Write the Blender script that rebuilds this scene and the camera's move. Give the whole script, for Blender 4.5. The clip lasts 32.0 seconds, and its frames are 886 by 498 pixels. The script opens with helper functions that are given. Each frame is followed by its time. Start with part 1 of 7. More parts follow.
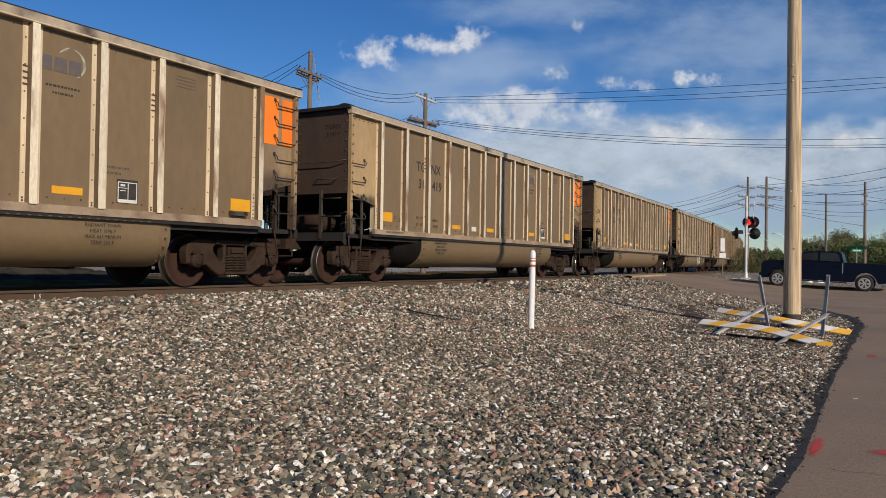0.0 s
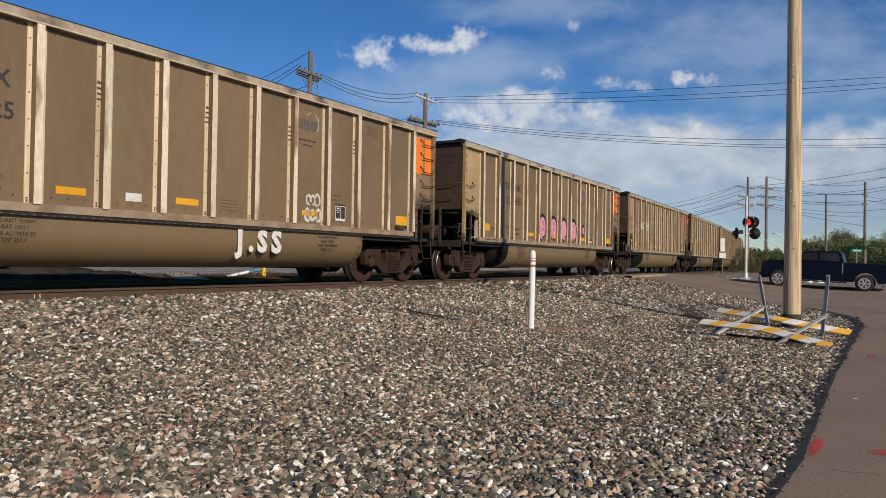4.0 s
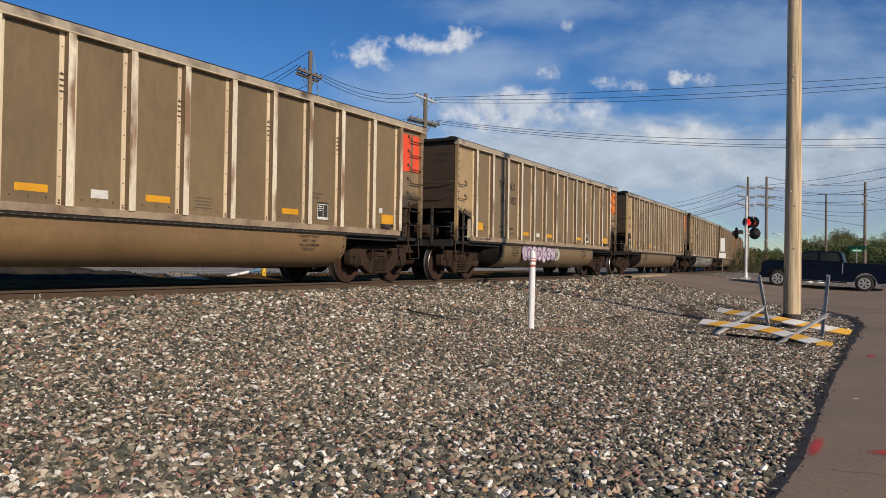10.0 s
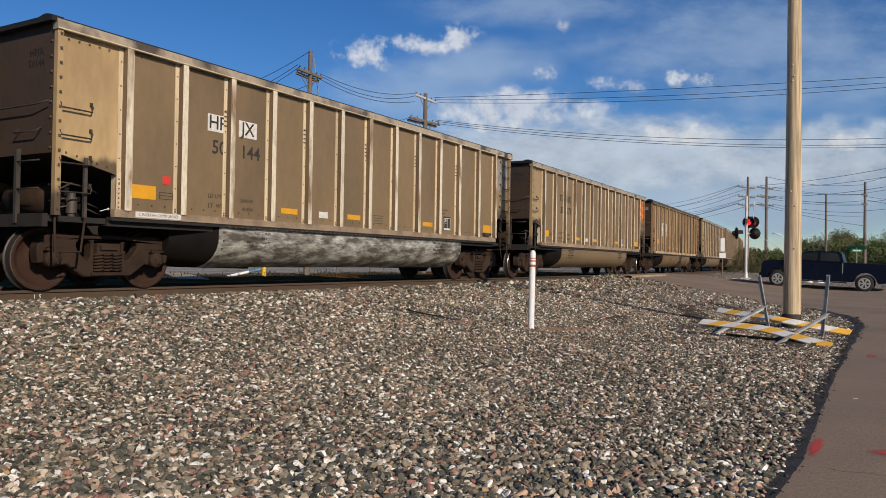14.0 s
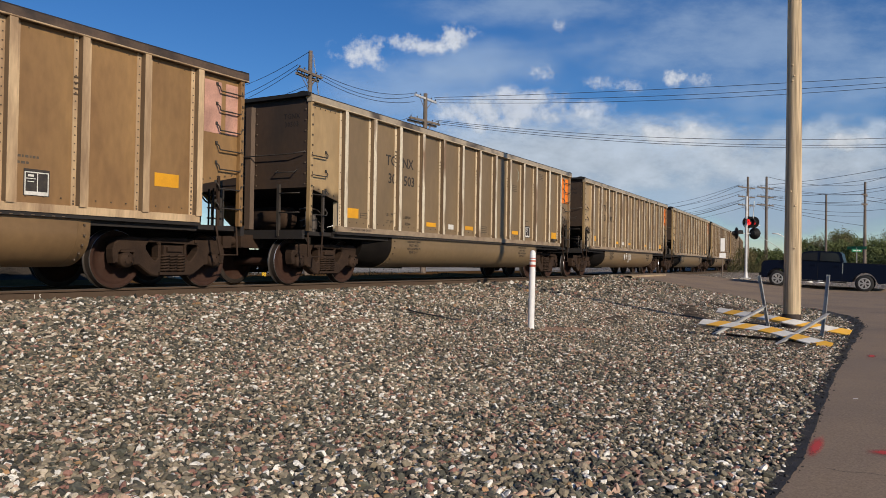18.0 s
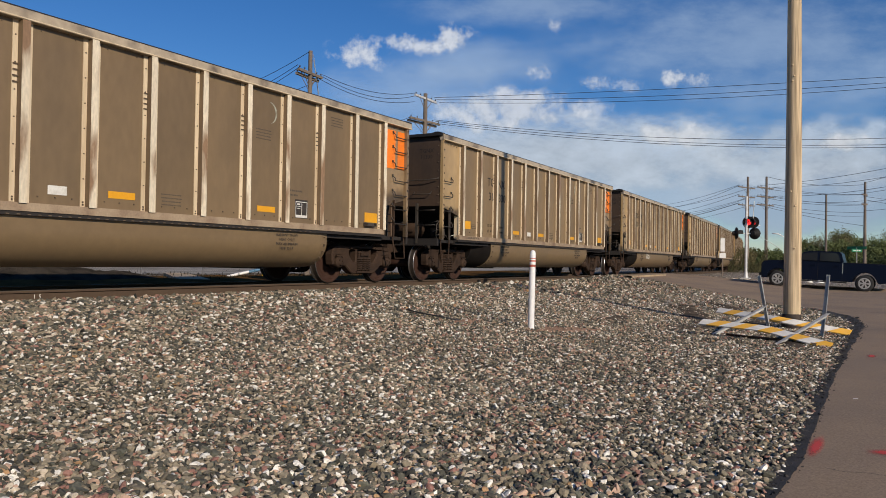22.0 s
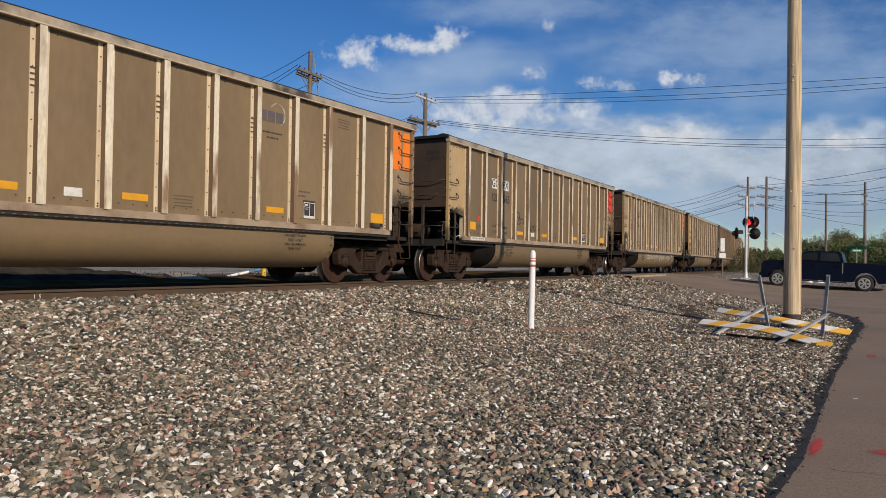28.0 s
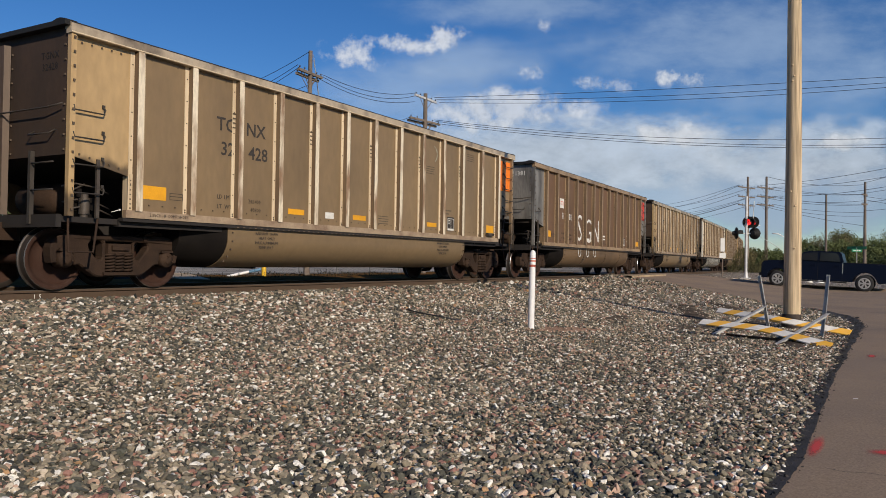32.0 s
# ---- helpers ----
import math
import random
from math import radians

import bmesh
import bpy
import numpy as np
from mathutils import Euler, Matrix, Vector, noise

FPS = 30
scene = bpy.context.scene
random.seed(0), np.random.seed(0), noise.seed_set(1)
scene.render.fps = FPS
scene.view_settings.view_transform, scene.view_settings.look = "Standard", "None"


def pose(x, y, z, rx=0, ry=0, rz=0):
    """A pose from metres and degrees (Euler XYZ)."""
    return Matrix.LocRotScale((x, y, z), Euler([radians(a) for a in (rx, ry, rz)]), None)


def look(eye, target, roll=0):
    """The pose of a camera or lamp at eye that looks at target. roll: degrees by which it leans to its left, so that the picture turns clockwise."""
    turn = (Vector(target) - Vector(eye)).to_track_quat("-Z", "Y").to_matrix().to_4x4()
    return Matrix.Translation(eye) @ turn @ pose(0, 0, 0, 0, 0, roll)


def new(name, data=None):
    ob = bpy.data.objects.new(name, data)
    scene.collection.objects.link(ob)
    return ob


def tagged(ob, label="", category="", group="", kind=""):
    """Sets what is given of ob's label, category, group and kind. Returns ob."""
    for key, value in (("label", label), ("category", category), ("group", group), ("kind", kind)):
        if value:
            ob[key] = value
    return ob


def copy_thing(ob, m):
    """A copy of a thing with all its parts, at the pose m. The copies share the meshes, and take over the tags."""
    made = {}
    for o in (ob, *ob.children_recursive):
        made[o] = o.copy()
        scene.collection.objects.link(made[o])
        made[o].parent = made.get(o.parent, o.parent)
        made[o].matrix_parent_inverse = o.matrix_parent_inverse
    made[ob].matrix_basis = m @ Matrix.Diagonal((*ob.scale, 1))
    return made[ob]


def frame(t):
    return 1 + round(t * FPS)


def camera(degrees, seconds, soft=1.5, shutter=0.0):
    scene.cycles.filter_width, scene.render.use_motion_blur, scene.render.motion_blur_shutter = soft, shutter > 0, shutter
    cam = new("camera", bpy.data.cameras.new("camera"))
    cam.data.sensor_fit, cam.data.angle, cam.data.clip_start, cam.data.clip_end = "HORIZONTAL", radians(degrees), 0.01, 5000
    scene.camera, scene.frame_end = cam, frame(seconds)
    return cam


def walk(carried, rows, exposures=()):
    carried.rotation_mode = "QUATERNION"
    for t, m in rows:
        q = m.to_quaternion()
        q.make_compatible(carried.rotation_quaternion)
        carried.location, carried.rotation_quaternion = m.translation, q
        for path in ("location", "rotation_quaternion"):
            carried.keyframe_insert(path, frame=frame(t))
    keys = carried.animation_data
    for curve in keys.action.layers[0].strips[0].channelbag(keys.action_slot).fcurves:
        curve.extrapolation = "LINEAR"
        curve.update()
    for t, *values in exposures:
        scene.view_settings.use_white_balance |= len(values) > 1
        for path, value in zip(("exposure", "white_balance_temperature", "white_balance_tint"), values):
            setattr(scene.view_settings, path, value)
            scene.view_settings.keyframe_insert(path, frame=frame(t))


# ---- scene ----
from mathutils.geometry import tessellate_polygon

# Plan: x along the track at the camera's foot, y across it, z up; the track is an arc about (0, CY).
CY, RS, RC = 678.52, 668.64, 667.04      # centre, radius of the cars' near side, radius of the centreline
RAIL = 0.685                             # top of rail over the ground at the camera
PITCH, SPEED = 16.18, 10.80              # metres from car to car, metres a second

cam = camera(60.43, 32.0, soft=0.55)
EYE = Vector((0, 0, 1.2))
AIM = Matrix.Rotation(radians(-58.68), 4, "Z") @ Matrix.Rotation(radians(90.89), 4, "X") @ Matrix.Rotation(radians(0.884), 4, "Z")
walk(cam, [(0.0, Matrix.Translation(EYE) @ AIM), (32.0, Matrix.Translation(EYE) @ AIM)], [(0.0, 0.0), (32.0, 0.0)])

# ---- light ----
SUN_AZ, SUN_EL = radians(243.6), radians(25)
world = bpy.data.worlds.new("sky")
scene.world = world
world.use_nodes = True
wt = world.node_tree
sky = wt.nodes.new("ShaderNodeTexSky")
sky.sky_type, sky.sun_disc = "NISHITA", False
sky.sun_elevation, sky.sun_rotation = SUN_EL, math.pi / 2 - SUN_AZ
sky.altitude, sky.air_density, sky.dust_density, sky.ozone_density = 200, 1.0, 0.1, 5.0
deep = wt.nodes.new("ShaderNodeHueSaturation")
deep.inputs["Saturation"].default_value, deep.inputs["Hue"].default_value = 1.22, 0.509
wt.links.new(sky.outputs[0], deep.inputs["Color"])
wt.links.new(deep.outputs[0], wt.nodes["Background"].inputs[0])
wt.nodes["Background"].inputs[1].default_value = 0.088
sun_data = bpy.data.lights.new("sun", "SUN")
sun_data.energy, sun_data.angle, sun_data.color = 4.2, radians(0.55), (1.0, 0.87, 0.715)
sun = new("sun", sun_data)
SUN_DIR = Vector((math.cos(SUN_AZ) * math.cos(SUN_EL), math.sin(SUN_AZ) * math.cos(SUN_EL), math.sin(SUN_EL)))
sun.matrix_world = look(SUN_DIR * 60, (0, 0, 0))


# ---- materials ----
def lin(c):
    return tuple((v / 12.92 if v <= 0.04045 else ((v + 0.055) / 1.055) ** 2.4) for v in c[:3])


def mat(name, base, rough=0.7, metal=0.0, vary=0.25, scale=6.0, tint=None, bump=0.0, bscale=60.0, streak=1.0, rand=0.0, island=0.0, emit=0.0, spec=0.5, fmul=12, coal=0.0, edge=(0.42, 0.72)):
    """A worn surface: base colour with two scales of noise towards tint, grain and bump. streak > 1 stretches the
    stains upright; coal is how far soot has crept up over the panel's lower edge."""
    m = bpy.data.materials.new(name)
    m.use_nodes = True
    nt = m.node_tree
    N, Lk = nt.nodes, nt.links
    b = N["Principled BSDF"]
    b.inputs["Roughness"].default_value, b.inputs["Metallic"].default_value = rough, metal
    b.inputs["Specular IOR Level"].default_value = spec
    tc = N.new("ShaderNodeTexCoord")
    mp = N.new("ShaderNodeMapping")
    mp.inputs["Scale"].default_value = (1, 1, 1 / streak)
    Lk.new(tc.outputs["Object"], mp.inputs[0])
    if rand:
        oi = N.new("ShaderNodeObjectInfo")
        sh = N.new("ShaderNodeVectorMath")
        sh.operation = "SCALE"
        cmb = N.new("ShaderNodeCombineXYZ")
        for i in range(3):
            Lk.new(oi.outputs["Random"], cmb.inputs[i])
        Lk.new(cmb.outputs[0], sh.inputs[0])
        sh.inputs["Scale"].default_value = 37.0
        Lk.new(sh.outputs[0], mp.inputs["Location"])
    big = N.new("ShaderNodeTexNoise")
    big.inputs["Scale"].default_value, big.inputs["Detail"].default_value = scale, 5
    fine = N.new("ShaderNodeTexNoise")
    fine.inputs["Scale"].default_value, fine.inputs["Detail"].default_value = scale * fmul, 4
    for n in (big, fine):
        Lk.new(mp.outputs[0], n.inputs["Vector"])
    tint = tint or tuple(c * 0.45 for c in base)
    mix = N.new("ShaderNodeMix")
    mix.data_type = "RGBA"
    mix.inputs["A"].default_value, mix.inputs["B"].default_value = (*base, 1), (*tint, 1)
    ramp = N.new("ShaderNodeMapRange")
    ramp.inputs["From Min"].default_value, ramp.inputs["From Max"].default_value = edge
    ramp.inputs["To Max"].default_value = min(1.0, vary * 2.5)
    Lk.new(big.outputs["Fac"], ramp.inputs["Value"])
    Lk.new(ramp.outputs[0], mix.inputs["Factor"])
    if coal:
        # soot blown up from the slope sheet, ragged along its rim
        sp = N.new("ShaderNodeSeparateXYZ")
        Lk.new(tc.outputs["Generated"], sp.inputs[0])
        rag = N.new("ShaderNodeTexNoise")
        rag.inputs["Scale"].default_value, rag.inputs["Detail"].default_value = 3.0, 5
        Lk.new(mp.outputs[0], rag.inputs["Vector"])
        up = N.new("ShaderNodeMath")
        up.operation = "MULTIPLY_ADD"
        Lk.new(rag.outputs["Fac"], up.inputs[0])
        up.inputs[1].default_value = -0.22
        Lk.new(sp.outputs["Z"], up.inputs[2])
        so = N.new("ShaderNodeMapRange")
        so.interpolation_type = "SMOOTHSTEP"
        so.inputs["From Min"].default_value, so.inputs["From Max"].default_value = coal * 0.35 - 0.08, coal - 0.08
        so.inputs["To Min"].default_value, so.inputs["To Max"].default_value = 0.82, 0.0
        Lk.new(up.outputs[0], so.inputs["Value"])
        sooty = N.new("ShaderNodeMix")
        sooty.data_type = "RGBA"
        sooty.inputs["B"].default_value = (0.05, 0.034, 0.021, 1)
        Lk.new(so.outputs[0], sooty.inputs["Factor"])
        Lk.new(mix.outputs["Result"], sooty.inputs["A"])
        mix = sooty
    hsv = N.new("ShaderNodeHueSaturation")
    Lk.new(mix.outputs["Result"], hsv.inputs["Color"])
    val = N.new("ShaderNodeMapRange")
    val.inputs["To Min"].default_value, val.inputs["To Max"].default_value = 1 - vary * 0.8, 1 + vary * 0.8
    Lk.new(fine.outputs["Fac"], val.inputs["Value"])
    last = val.outputs[0]
    if rand or island:
        src = N.new("ShaderNodeNewGeometry").outputs["Random Per Island"] if island else oi.outputs["Random"]
        rr = N.new("ShaderNodeMapRange")
        rr.inputs["To Min"].default_value, rr.inputs["To Max"].default_value = 1 - (rand or island), 1 + (rand or island)
        Lk.new(src, rr.inputs["Value"])
        mu = N.new("ShaderNodeMath")
        mu.operation = "MULTIPLY"
        Lk.new(last, mu.inputs[0])
        Lk.new(rr.outputs[0], mu.inputs[1])
        last = mu.outputs[0]
    Lk.new(last, hsv.inputs["Value"])
    Lk.new(hsv.outputs[0], b.inputs["Base Color"])
    if bump:
        bn = N.new("ShaderNodeTexNoise")
        bn.inputs["Scale"].default_value, bn.inputs["Detail"].default_value = bscale, 6
        Lk.new(tc.outputs["Object"], bn.inputs["Vector"])
        bp = N.new("ShaderNodeBump")
        bp.inputs["Strength"].default_value, bp.inputs["Distance"].default_value = bump, 0.02
        Lk.new(bn.outputs["Fac"], bp.inputs["Height"])
        Lk.new(bp.outputs[0], b.inputs["Normal"])
    if emit:
        b.inputs["Emission Color"].default_value, b.inputs["Emission Strength"].default_value = (*base, 1), emit
    return m


M = {}
M["panel"] = mat("dusty aluminium sheet", (0.190, 0.129, 0.067), 0.45, 0.0, 0.22, 0.8, (0.112, 0.079, 0.045), 0.05, 30, 2.5, rand=0.07)
M["goldpanel"] = mat("golden dusty aluminium sheet", (0.217, 0.147, 0.074), 0.42, 0.0, 0.24, 0.8, (0.128, 0.088, 0.048), 0.05, 30, 2.5, rand=0.08)
M["brownpanel"] = mat("brown dusty aluminium sheet", (0.205, 0.142, 0.070), 0.45, 0.0, 0.26, 0.8, (0.122, 0.083, 0.045), 0.05, 30, 2.5, rand=0.08)
M["endpanel"] = mat("dusty light aluminium sheet", (0.43, 0.292, 0.138), 0.33, 0.0, 0.28, 0.8, (0.205, 0.138, 0.066), 0.05, 30, 2.5, rand=0.13, coal=0.12)
M["backpanel"] = mat("sooty light aluminium sheet", (0.27, 0.186, 0.10), 0.45, 0.0, 0.3, 1.2, (0.13, 0.085, 0.05), 0.05, 30, 2.5, rand=0.08, coal=0.24)
M["post"] = mat("bright worn aluminium", (0.66, 0.535, 0.36), 0.40, 0.0, 0.24, 5.0, (0.34, 0.235, 0.135), 0.06, 40, 9.0, rand=0.09)
M["chord"] = mat("scuffed aluminium chord", (0.38, 0.31, 0.22), 0.42, 0.0, 0.45, 1.5, (0.085, 0.066, 0.048), 0.1, 40, rand=0.08, fmul=7, edge=(0.50, 0.66))
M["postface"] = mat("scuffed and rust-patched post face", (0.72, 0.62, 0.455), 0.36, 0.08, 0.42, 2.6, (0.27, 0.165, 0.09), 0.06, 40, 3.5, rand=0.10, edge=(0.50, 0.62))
M["sill"] = mat("tan dusty sill", (0.34, 0.255, 0.165), 0.55, 0.0, 0.35, 3.0, (0.17, 0.105, 0.065), 0.08, 40, rand=0.08)
M["faint"] = mat("worn small lettering", (0.085, 0.068, 0.05), 0.8, 0, 0.4, 14, (0.13, 0.1, 0.066))
# warm base counters the blue skylight on ground in the train's shade
M["darkdirt"] = mat("dark churned dirt", (0.145, 0.074, 0.027), 0.95, 0, 0.45, 1.2, (0.06, 0.034, 0.014), 0.6, 8, spec=0.0)
# webs darker than the post fronts: rust, plus their shade put into the colour
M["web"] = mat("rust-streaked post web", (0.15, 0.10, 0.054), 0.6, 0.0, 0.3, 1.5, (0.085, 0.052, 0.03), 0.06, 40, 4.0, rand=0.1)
M["rivetrow"] = mat("dusty rivet row", (0.17, 0.115, 0.07), 0.7, 0.0, 0.3, 9)
M["rivet"] = mat("brown rivet heads", (0.10, 0.07, 0.045), 0.7, 0.0, 0.2, 9)
M["tub"] = mat("dusty rounded belly sheet", (0.192, 0.130, 0.066), 0.48, 0.0, 0.2, 0.7, (0.14, 0.098, 0.054), 0.04, 20, rand=0.07)
M["endwall"] = mat("dark brown end sheet", (0.050, 0.029, 0.0165), 0.75, 0.0, 0.3, 1.2, (0.022, 0.016, 0.011), 0.06, 30, 2.0, rand=0.1)
M["endpost"] = mat("dark brown end post", (0.10, 0.062, 0.036), 0.6, 0.0, 0.35, 2.0, (0.06, 0.038, 0.022), 0.06, 30, 4.0, rand=0.1)
M["gear"] = mat("dusty grey brake casting", (0.075, 0.06, 0.047), 0.6, 0.2, 0.35, 6, (0.03, 0.023, 0.017), 0.15, 40)
M["capplate"] = mat("near-black tub cap", (0.010, 0.008, 0.0065), 0.8, 0.0, 0.3, 2, None, 0.06, spec=0.12)
M["under"] = mat("near-black underframe", (0.020, 0.016, 0.013), 0.8, 0.05, 0.35, 3, (0.014, 0.011, 0.010), 0.15, 40)
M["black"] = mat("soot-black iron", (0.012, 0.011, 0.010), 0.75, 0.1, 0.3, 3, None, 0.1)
M["truck"] = mat("rust-brown cast steel", (0.043, 0.0255, 0.016), 0.85, 0.0, 0.4, 4, (0.026, 0.016, 0.011), 0.25, 50, rand=0.12, spec=0.2)
M["wheel"] = mat("rusty wheel steel", (0.040, 0.0185, 0.012), 0.8, 0.0, 0.25, 5, (0.052, 0.030, 0.022), 0.12, 60, spec=0.2)
M["darktread"] = mat("dark worn tread", (0.045, 0.036, 0.030), 0.5, 0.3, 0.2, 8)
M["tread"] = mat("polished tread", (0.42, 0.40, 0.38), 0.3, 0.9, 0.2, 8)
M["grab"] = mat("dark painted rod", (0.06, 0.05, 0.04), 0.6, 0.3, 0.2, 5)
M["yellow"] = mat("amber reflector tape", (0.72, 0.34, 0.012), 0.45, 0, 0.15, 4, (0.5, 0.22, 0.02), rand=0.06)
M["orange"] = mat("orange painted plate", (0.88, 0.205, 0.012), 0.5, 0, 0.16, 3, (0.68, 0.17, 0.03), rand=0.06)
M["redplate"] = mat("red painted plate", (0.66, 0.045, 0.03), 0.5, 0, 0.14, 3, (0.45, 0.05, 0.04))
M["vermilion"] = mat("vermilion painted plate", (0.80, 0.085, 0.03), 0.5, 0, 0.14, 3, (0.5, 0.07, 0.03))
M["yelplate"] = mat("yellow painted plate", (0.80, 0.52, 0.01), 0.5, 0, 0.14, 3, (0.6, 0.36, 0.02))
M["pinkplate"] = mat("faded pink plate", (0.55, 0.30, 0.22), 0.6, 0, 0.3, 3)
M["greyplate"] = mat("faded grey plate", (0.30, 0.26, 0.22), 0.6, 0, 0.3, 3)
M["ink"] = mat("faded dark lettering", (0.030, 0.026, 0.023), 0.8, 0, 0.4, 14, (0.055, 0.044, 0.034))
M["white"] = mat("white lettering", (0.68, 0.66, 0.60), 0.6, 0, 0.25, 12, (0.45, 0.42, 0.36))
M["pink"] = mat("pink spray paint", (0.66, 0.26, 0.37), 0.7, 0, 0.2, 6)
M["lilac"] = mat("pale lilac spray paint", (0.60, 0.48, 0.56), 0.7, 0, 0.25, 6)
M["violet"] = mat("violet spray paint", (0.16, 0.10, 0.15), 0.7, 0, 0.2, 6)
M["blue"] = mat("faded blue emblem paint", (0.102, 0.086, 0.092), 0.6, 0, 0.6, 7, (0.14, 0.105, 0.075))
M["paleemblem"] = mat("faded pale emblem paint", (0.40, 0.43, 0.36), 0.6, 0, 0.4, 8, (0.22, 0.19, 0.13))
M["rustpanel"] = mat("brown rusted side sheet", (0.275, 0.158, 0.060), 0.5, 0.0, 0.34, 0.9, (0.160, 0.084, 0.033), 0.08, 30, 2.5, rand=0.08)
M["rustpost"] = mat("brown worn post", (0.56, 0.40, 0.23), 0.42, 0.0, 0.36, 2.6, (0.16, 0.085, 0.040), 0.08, 40, 5.0, rand=0.08)
M["goldtub"] = mat("rust-tinged golden belly sheet", (0.212, 0.130, 0.058), 0.46, 0.0, 0.3, 0.7, (0.15, 0.092, 0.042), 0.04, 20, rand=0.07)
M["rusttub"] = mat("rusty brown belly sheet", (0.185, 0.112, 0.05), 0.5, 0.0, 0.3, 0.7, (0.115, 0.068, 0.032), 0.04, 20, rand=0.07)
M["darkchord"] = mat("sooty brown chord", (0.10, 0.066, 0.042), 0.55, 0.0, 0.5, 2.0, (0.03, 0.022, 0.016), 0.1, 40)
M["darkpanel"] = mat("dark brown painted sheet", (0.140, 0.078, 0.040), 0.6, 0.0, 0.25, 0.9, (0.085, 0.052, 0.028), 0.08, 30, 2.5, rand=0.06)
M["darkpost"] = mat("dark brown worn post", (0.30, 0.205, 0.115), 0.45, 0.0, 0.3, 2.0, (0.08, 0.048, 0.028), 0.08, 40, 3.0, rand=0.08)
M["palepanel"] = mat("pale dusty sheet", (0.74, 0.69, 0.58), 0.5, 0.0, 0.2, 0.8, (0.50, 0.44, 0.34), 0.05, 30, 2.5, rand=0.07)
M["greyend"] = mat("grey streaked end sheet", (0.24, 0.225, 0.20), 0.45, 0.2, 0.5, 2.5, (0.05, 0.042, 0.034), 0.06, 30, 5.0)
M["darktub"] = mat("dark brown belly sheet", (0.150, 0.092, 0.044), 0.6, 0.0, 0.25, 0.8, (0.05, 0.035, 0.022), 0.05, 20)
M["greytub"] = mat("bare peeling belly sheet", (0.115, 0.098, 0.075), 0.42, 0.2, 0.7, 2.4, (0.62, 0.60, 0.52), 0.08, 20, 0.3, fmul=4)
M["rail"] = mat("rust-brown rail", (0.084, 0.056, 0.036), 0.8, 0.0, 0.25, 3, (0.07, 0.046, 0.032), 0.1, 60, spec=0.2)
M["railhead"] = mat("bright running surface", (0.10, 0.085, 0.07), 0.6, 0.2, 0.2, 6, spec=0.2)
M["tie"] = mat("weathered tie timber", (0.07, 0.055, 0.045), 0.9, 0, 0.35, 5, None, 0.3, 40, rand=0.2, spec=0.1)
M["asphalt"] = mat("worn brown-grey asphalt", (0.285, 0.210, 0.143), 0.9, 0, 0.62, 0.5, (0.205, 0.158, 0.12), 0.5, 180, spec=0.25, fmul=150)
M["tar"] = mat("fresh black tar edge", (0.016, 0.015, 0.015), 0.85, 0, 0.35, 6, (0.045, 0.04, 0.036), 0.6, 90)
M["baredirt"] = mat("bare dark dirt", (0.105, 0.082, 0.06), 0.95, 0, 0.6, 2.2, (0.035, 0.029, 0.024), 0.9, 35, spec=0.05, fmul=9)
M["pinkgrit"] = mat("pinkish stone grit", (0.36, 0.225, 0.15), 0.95, 0, 0.5, 30, (0.17, 0.11, 0.08), 0.9, 60, spec=0.05, fmul=3)
M["wood"] = mat("weathered pole timber", (0.62, 0.475, 0.295), 0.85, 0, 0.45, 26, (0.25, 0.18, 0.105), 0.22, 40, 30.0, fmul=3)
M["oldwood"] = mat("grey old pole timber", (0.19, 0.152, 0.12), 0.9, 0, 0.3, 4, (0.07, 0.055, 0.045), 0.3, 25, 8.0)
M["creosote"] = mat("black creosoted pole foot", (0.03, 0.022, 0.018), 0.85, 0, 0.4, 6, (0.09, 0.06, 0.04), 0.3, 25, 4.0)
M["wire"] = mat("black wire", (0.02, 0.022, 0.026), 0.6, 0.2, 0.1, 5)
M["insul"] = mat("glazed insulator", (0.05, 0.05, 0.055), 0.3, 0, 0.1, 5)
M["whitepost"] = mat("white plastic post", (0.78, 0.77, 0.74), 0.55, 0, 0.1, 8, (0.5, 0.46, 0.4), 0.05)
M["redband"] = mat("red warning band", (0.55, 0.12, 0.07), 0.6, 0, 0.3, 14)
M["silver"] = mat("aluminium mast paint", (0.62, 0.62, 0.60), 0.45, 0.2, 0.15, 5)
M["lampglow"] = mat("lit red lens", (1.0, 0.03, 0.03), 0.3, 0, 0.0, 5, emit=1.5)
M["lampfade"] = mat("fading red lens", (0.7, 0.02, 0.02), 0.3, 0, 0.0, 5, emit=0.35)
M["lampdim"] = mat("unlit red lens", (0.25, 0.01, 0.015), 0.25, 0, 0.0, 5)
M["carpaint"] = mat("dark navy car paint", (0.0036, 0.0068, 0.018), 0.34, 0.0, 0.05, 3, spec=0.14)
M["tyre"] = mat("tyre rubber", (0.018, 0.018, 0.018), 0.85, 0, 0.2, 8)
M["alloy"] = mat("alloy wheel", (0.36, 0.355, 0.345), 0.45, 0.3, 0.1, 8)
M["carglass"] = mat("tinted window glass", (0.016, 0.020, 0.026), 0.08, 0, 0.0, 3, spec=0.4)
M["chrome"] = mat("chrome", (0.62, 0.62, 0.62), 0.15, 1.0, 0.05, 5)
M["galv"] = mat("galvanised angle iron", (0.50, 0.49, 0.45), 0.5, 0.2, 0.25, 7, (0.2, 0.19, 0.18))
M["boardwhite"] = mat("white barricade board", (0.74, 0.72, 0.66), 0.55, 0, 0.18, 6, (0.42, 0.38, 0.32))
M["boardyel"] = mat("amber barricade stripe", (0.80, 0.43, 0.05), 0.5, 0, 0.2, 6, (0.68, 0.42, 0.14))
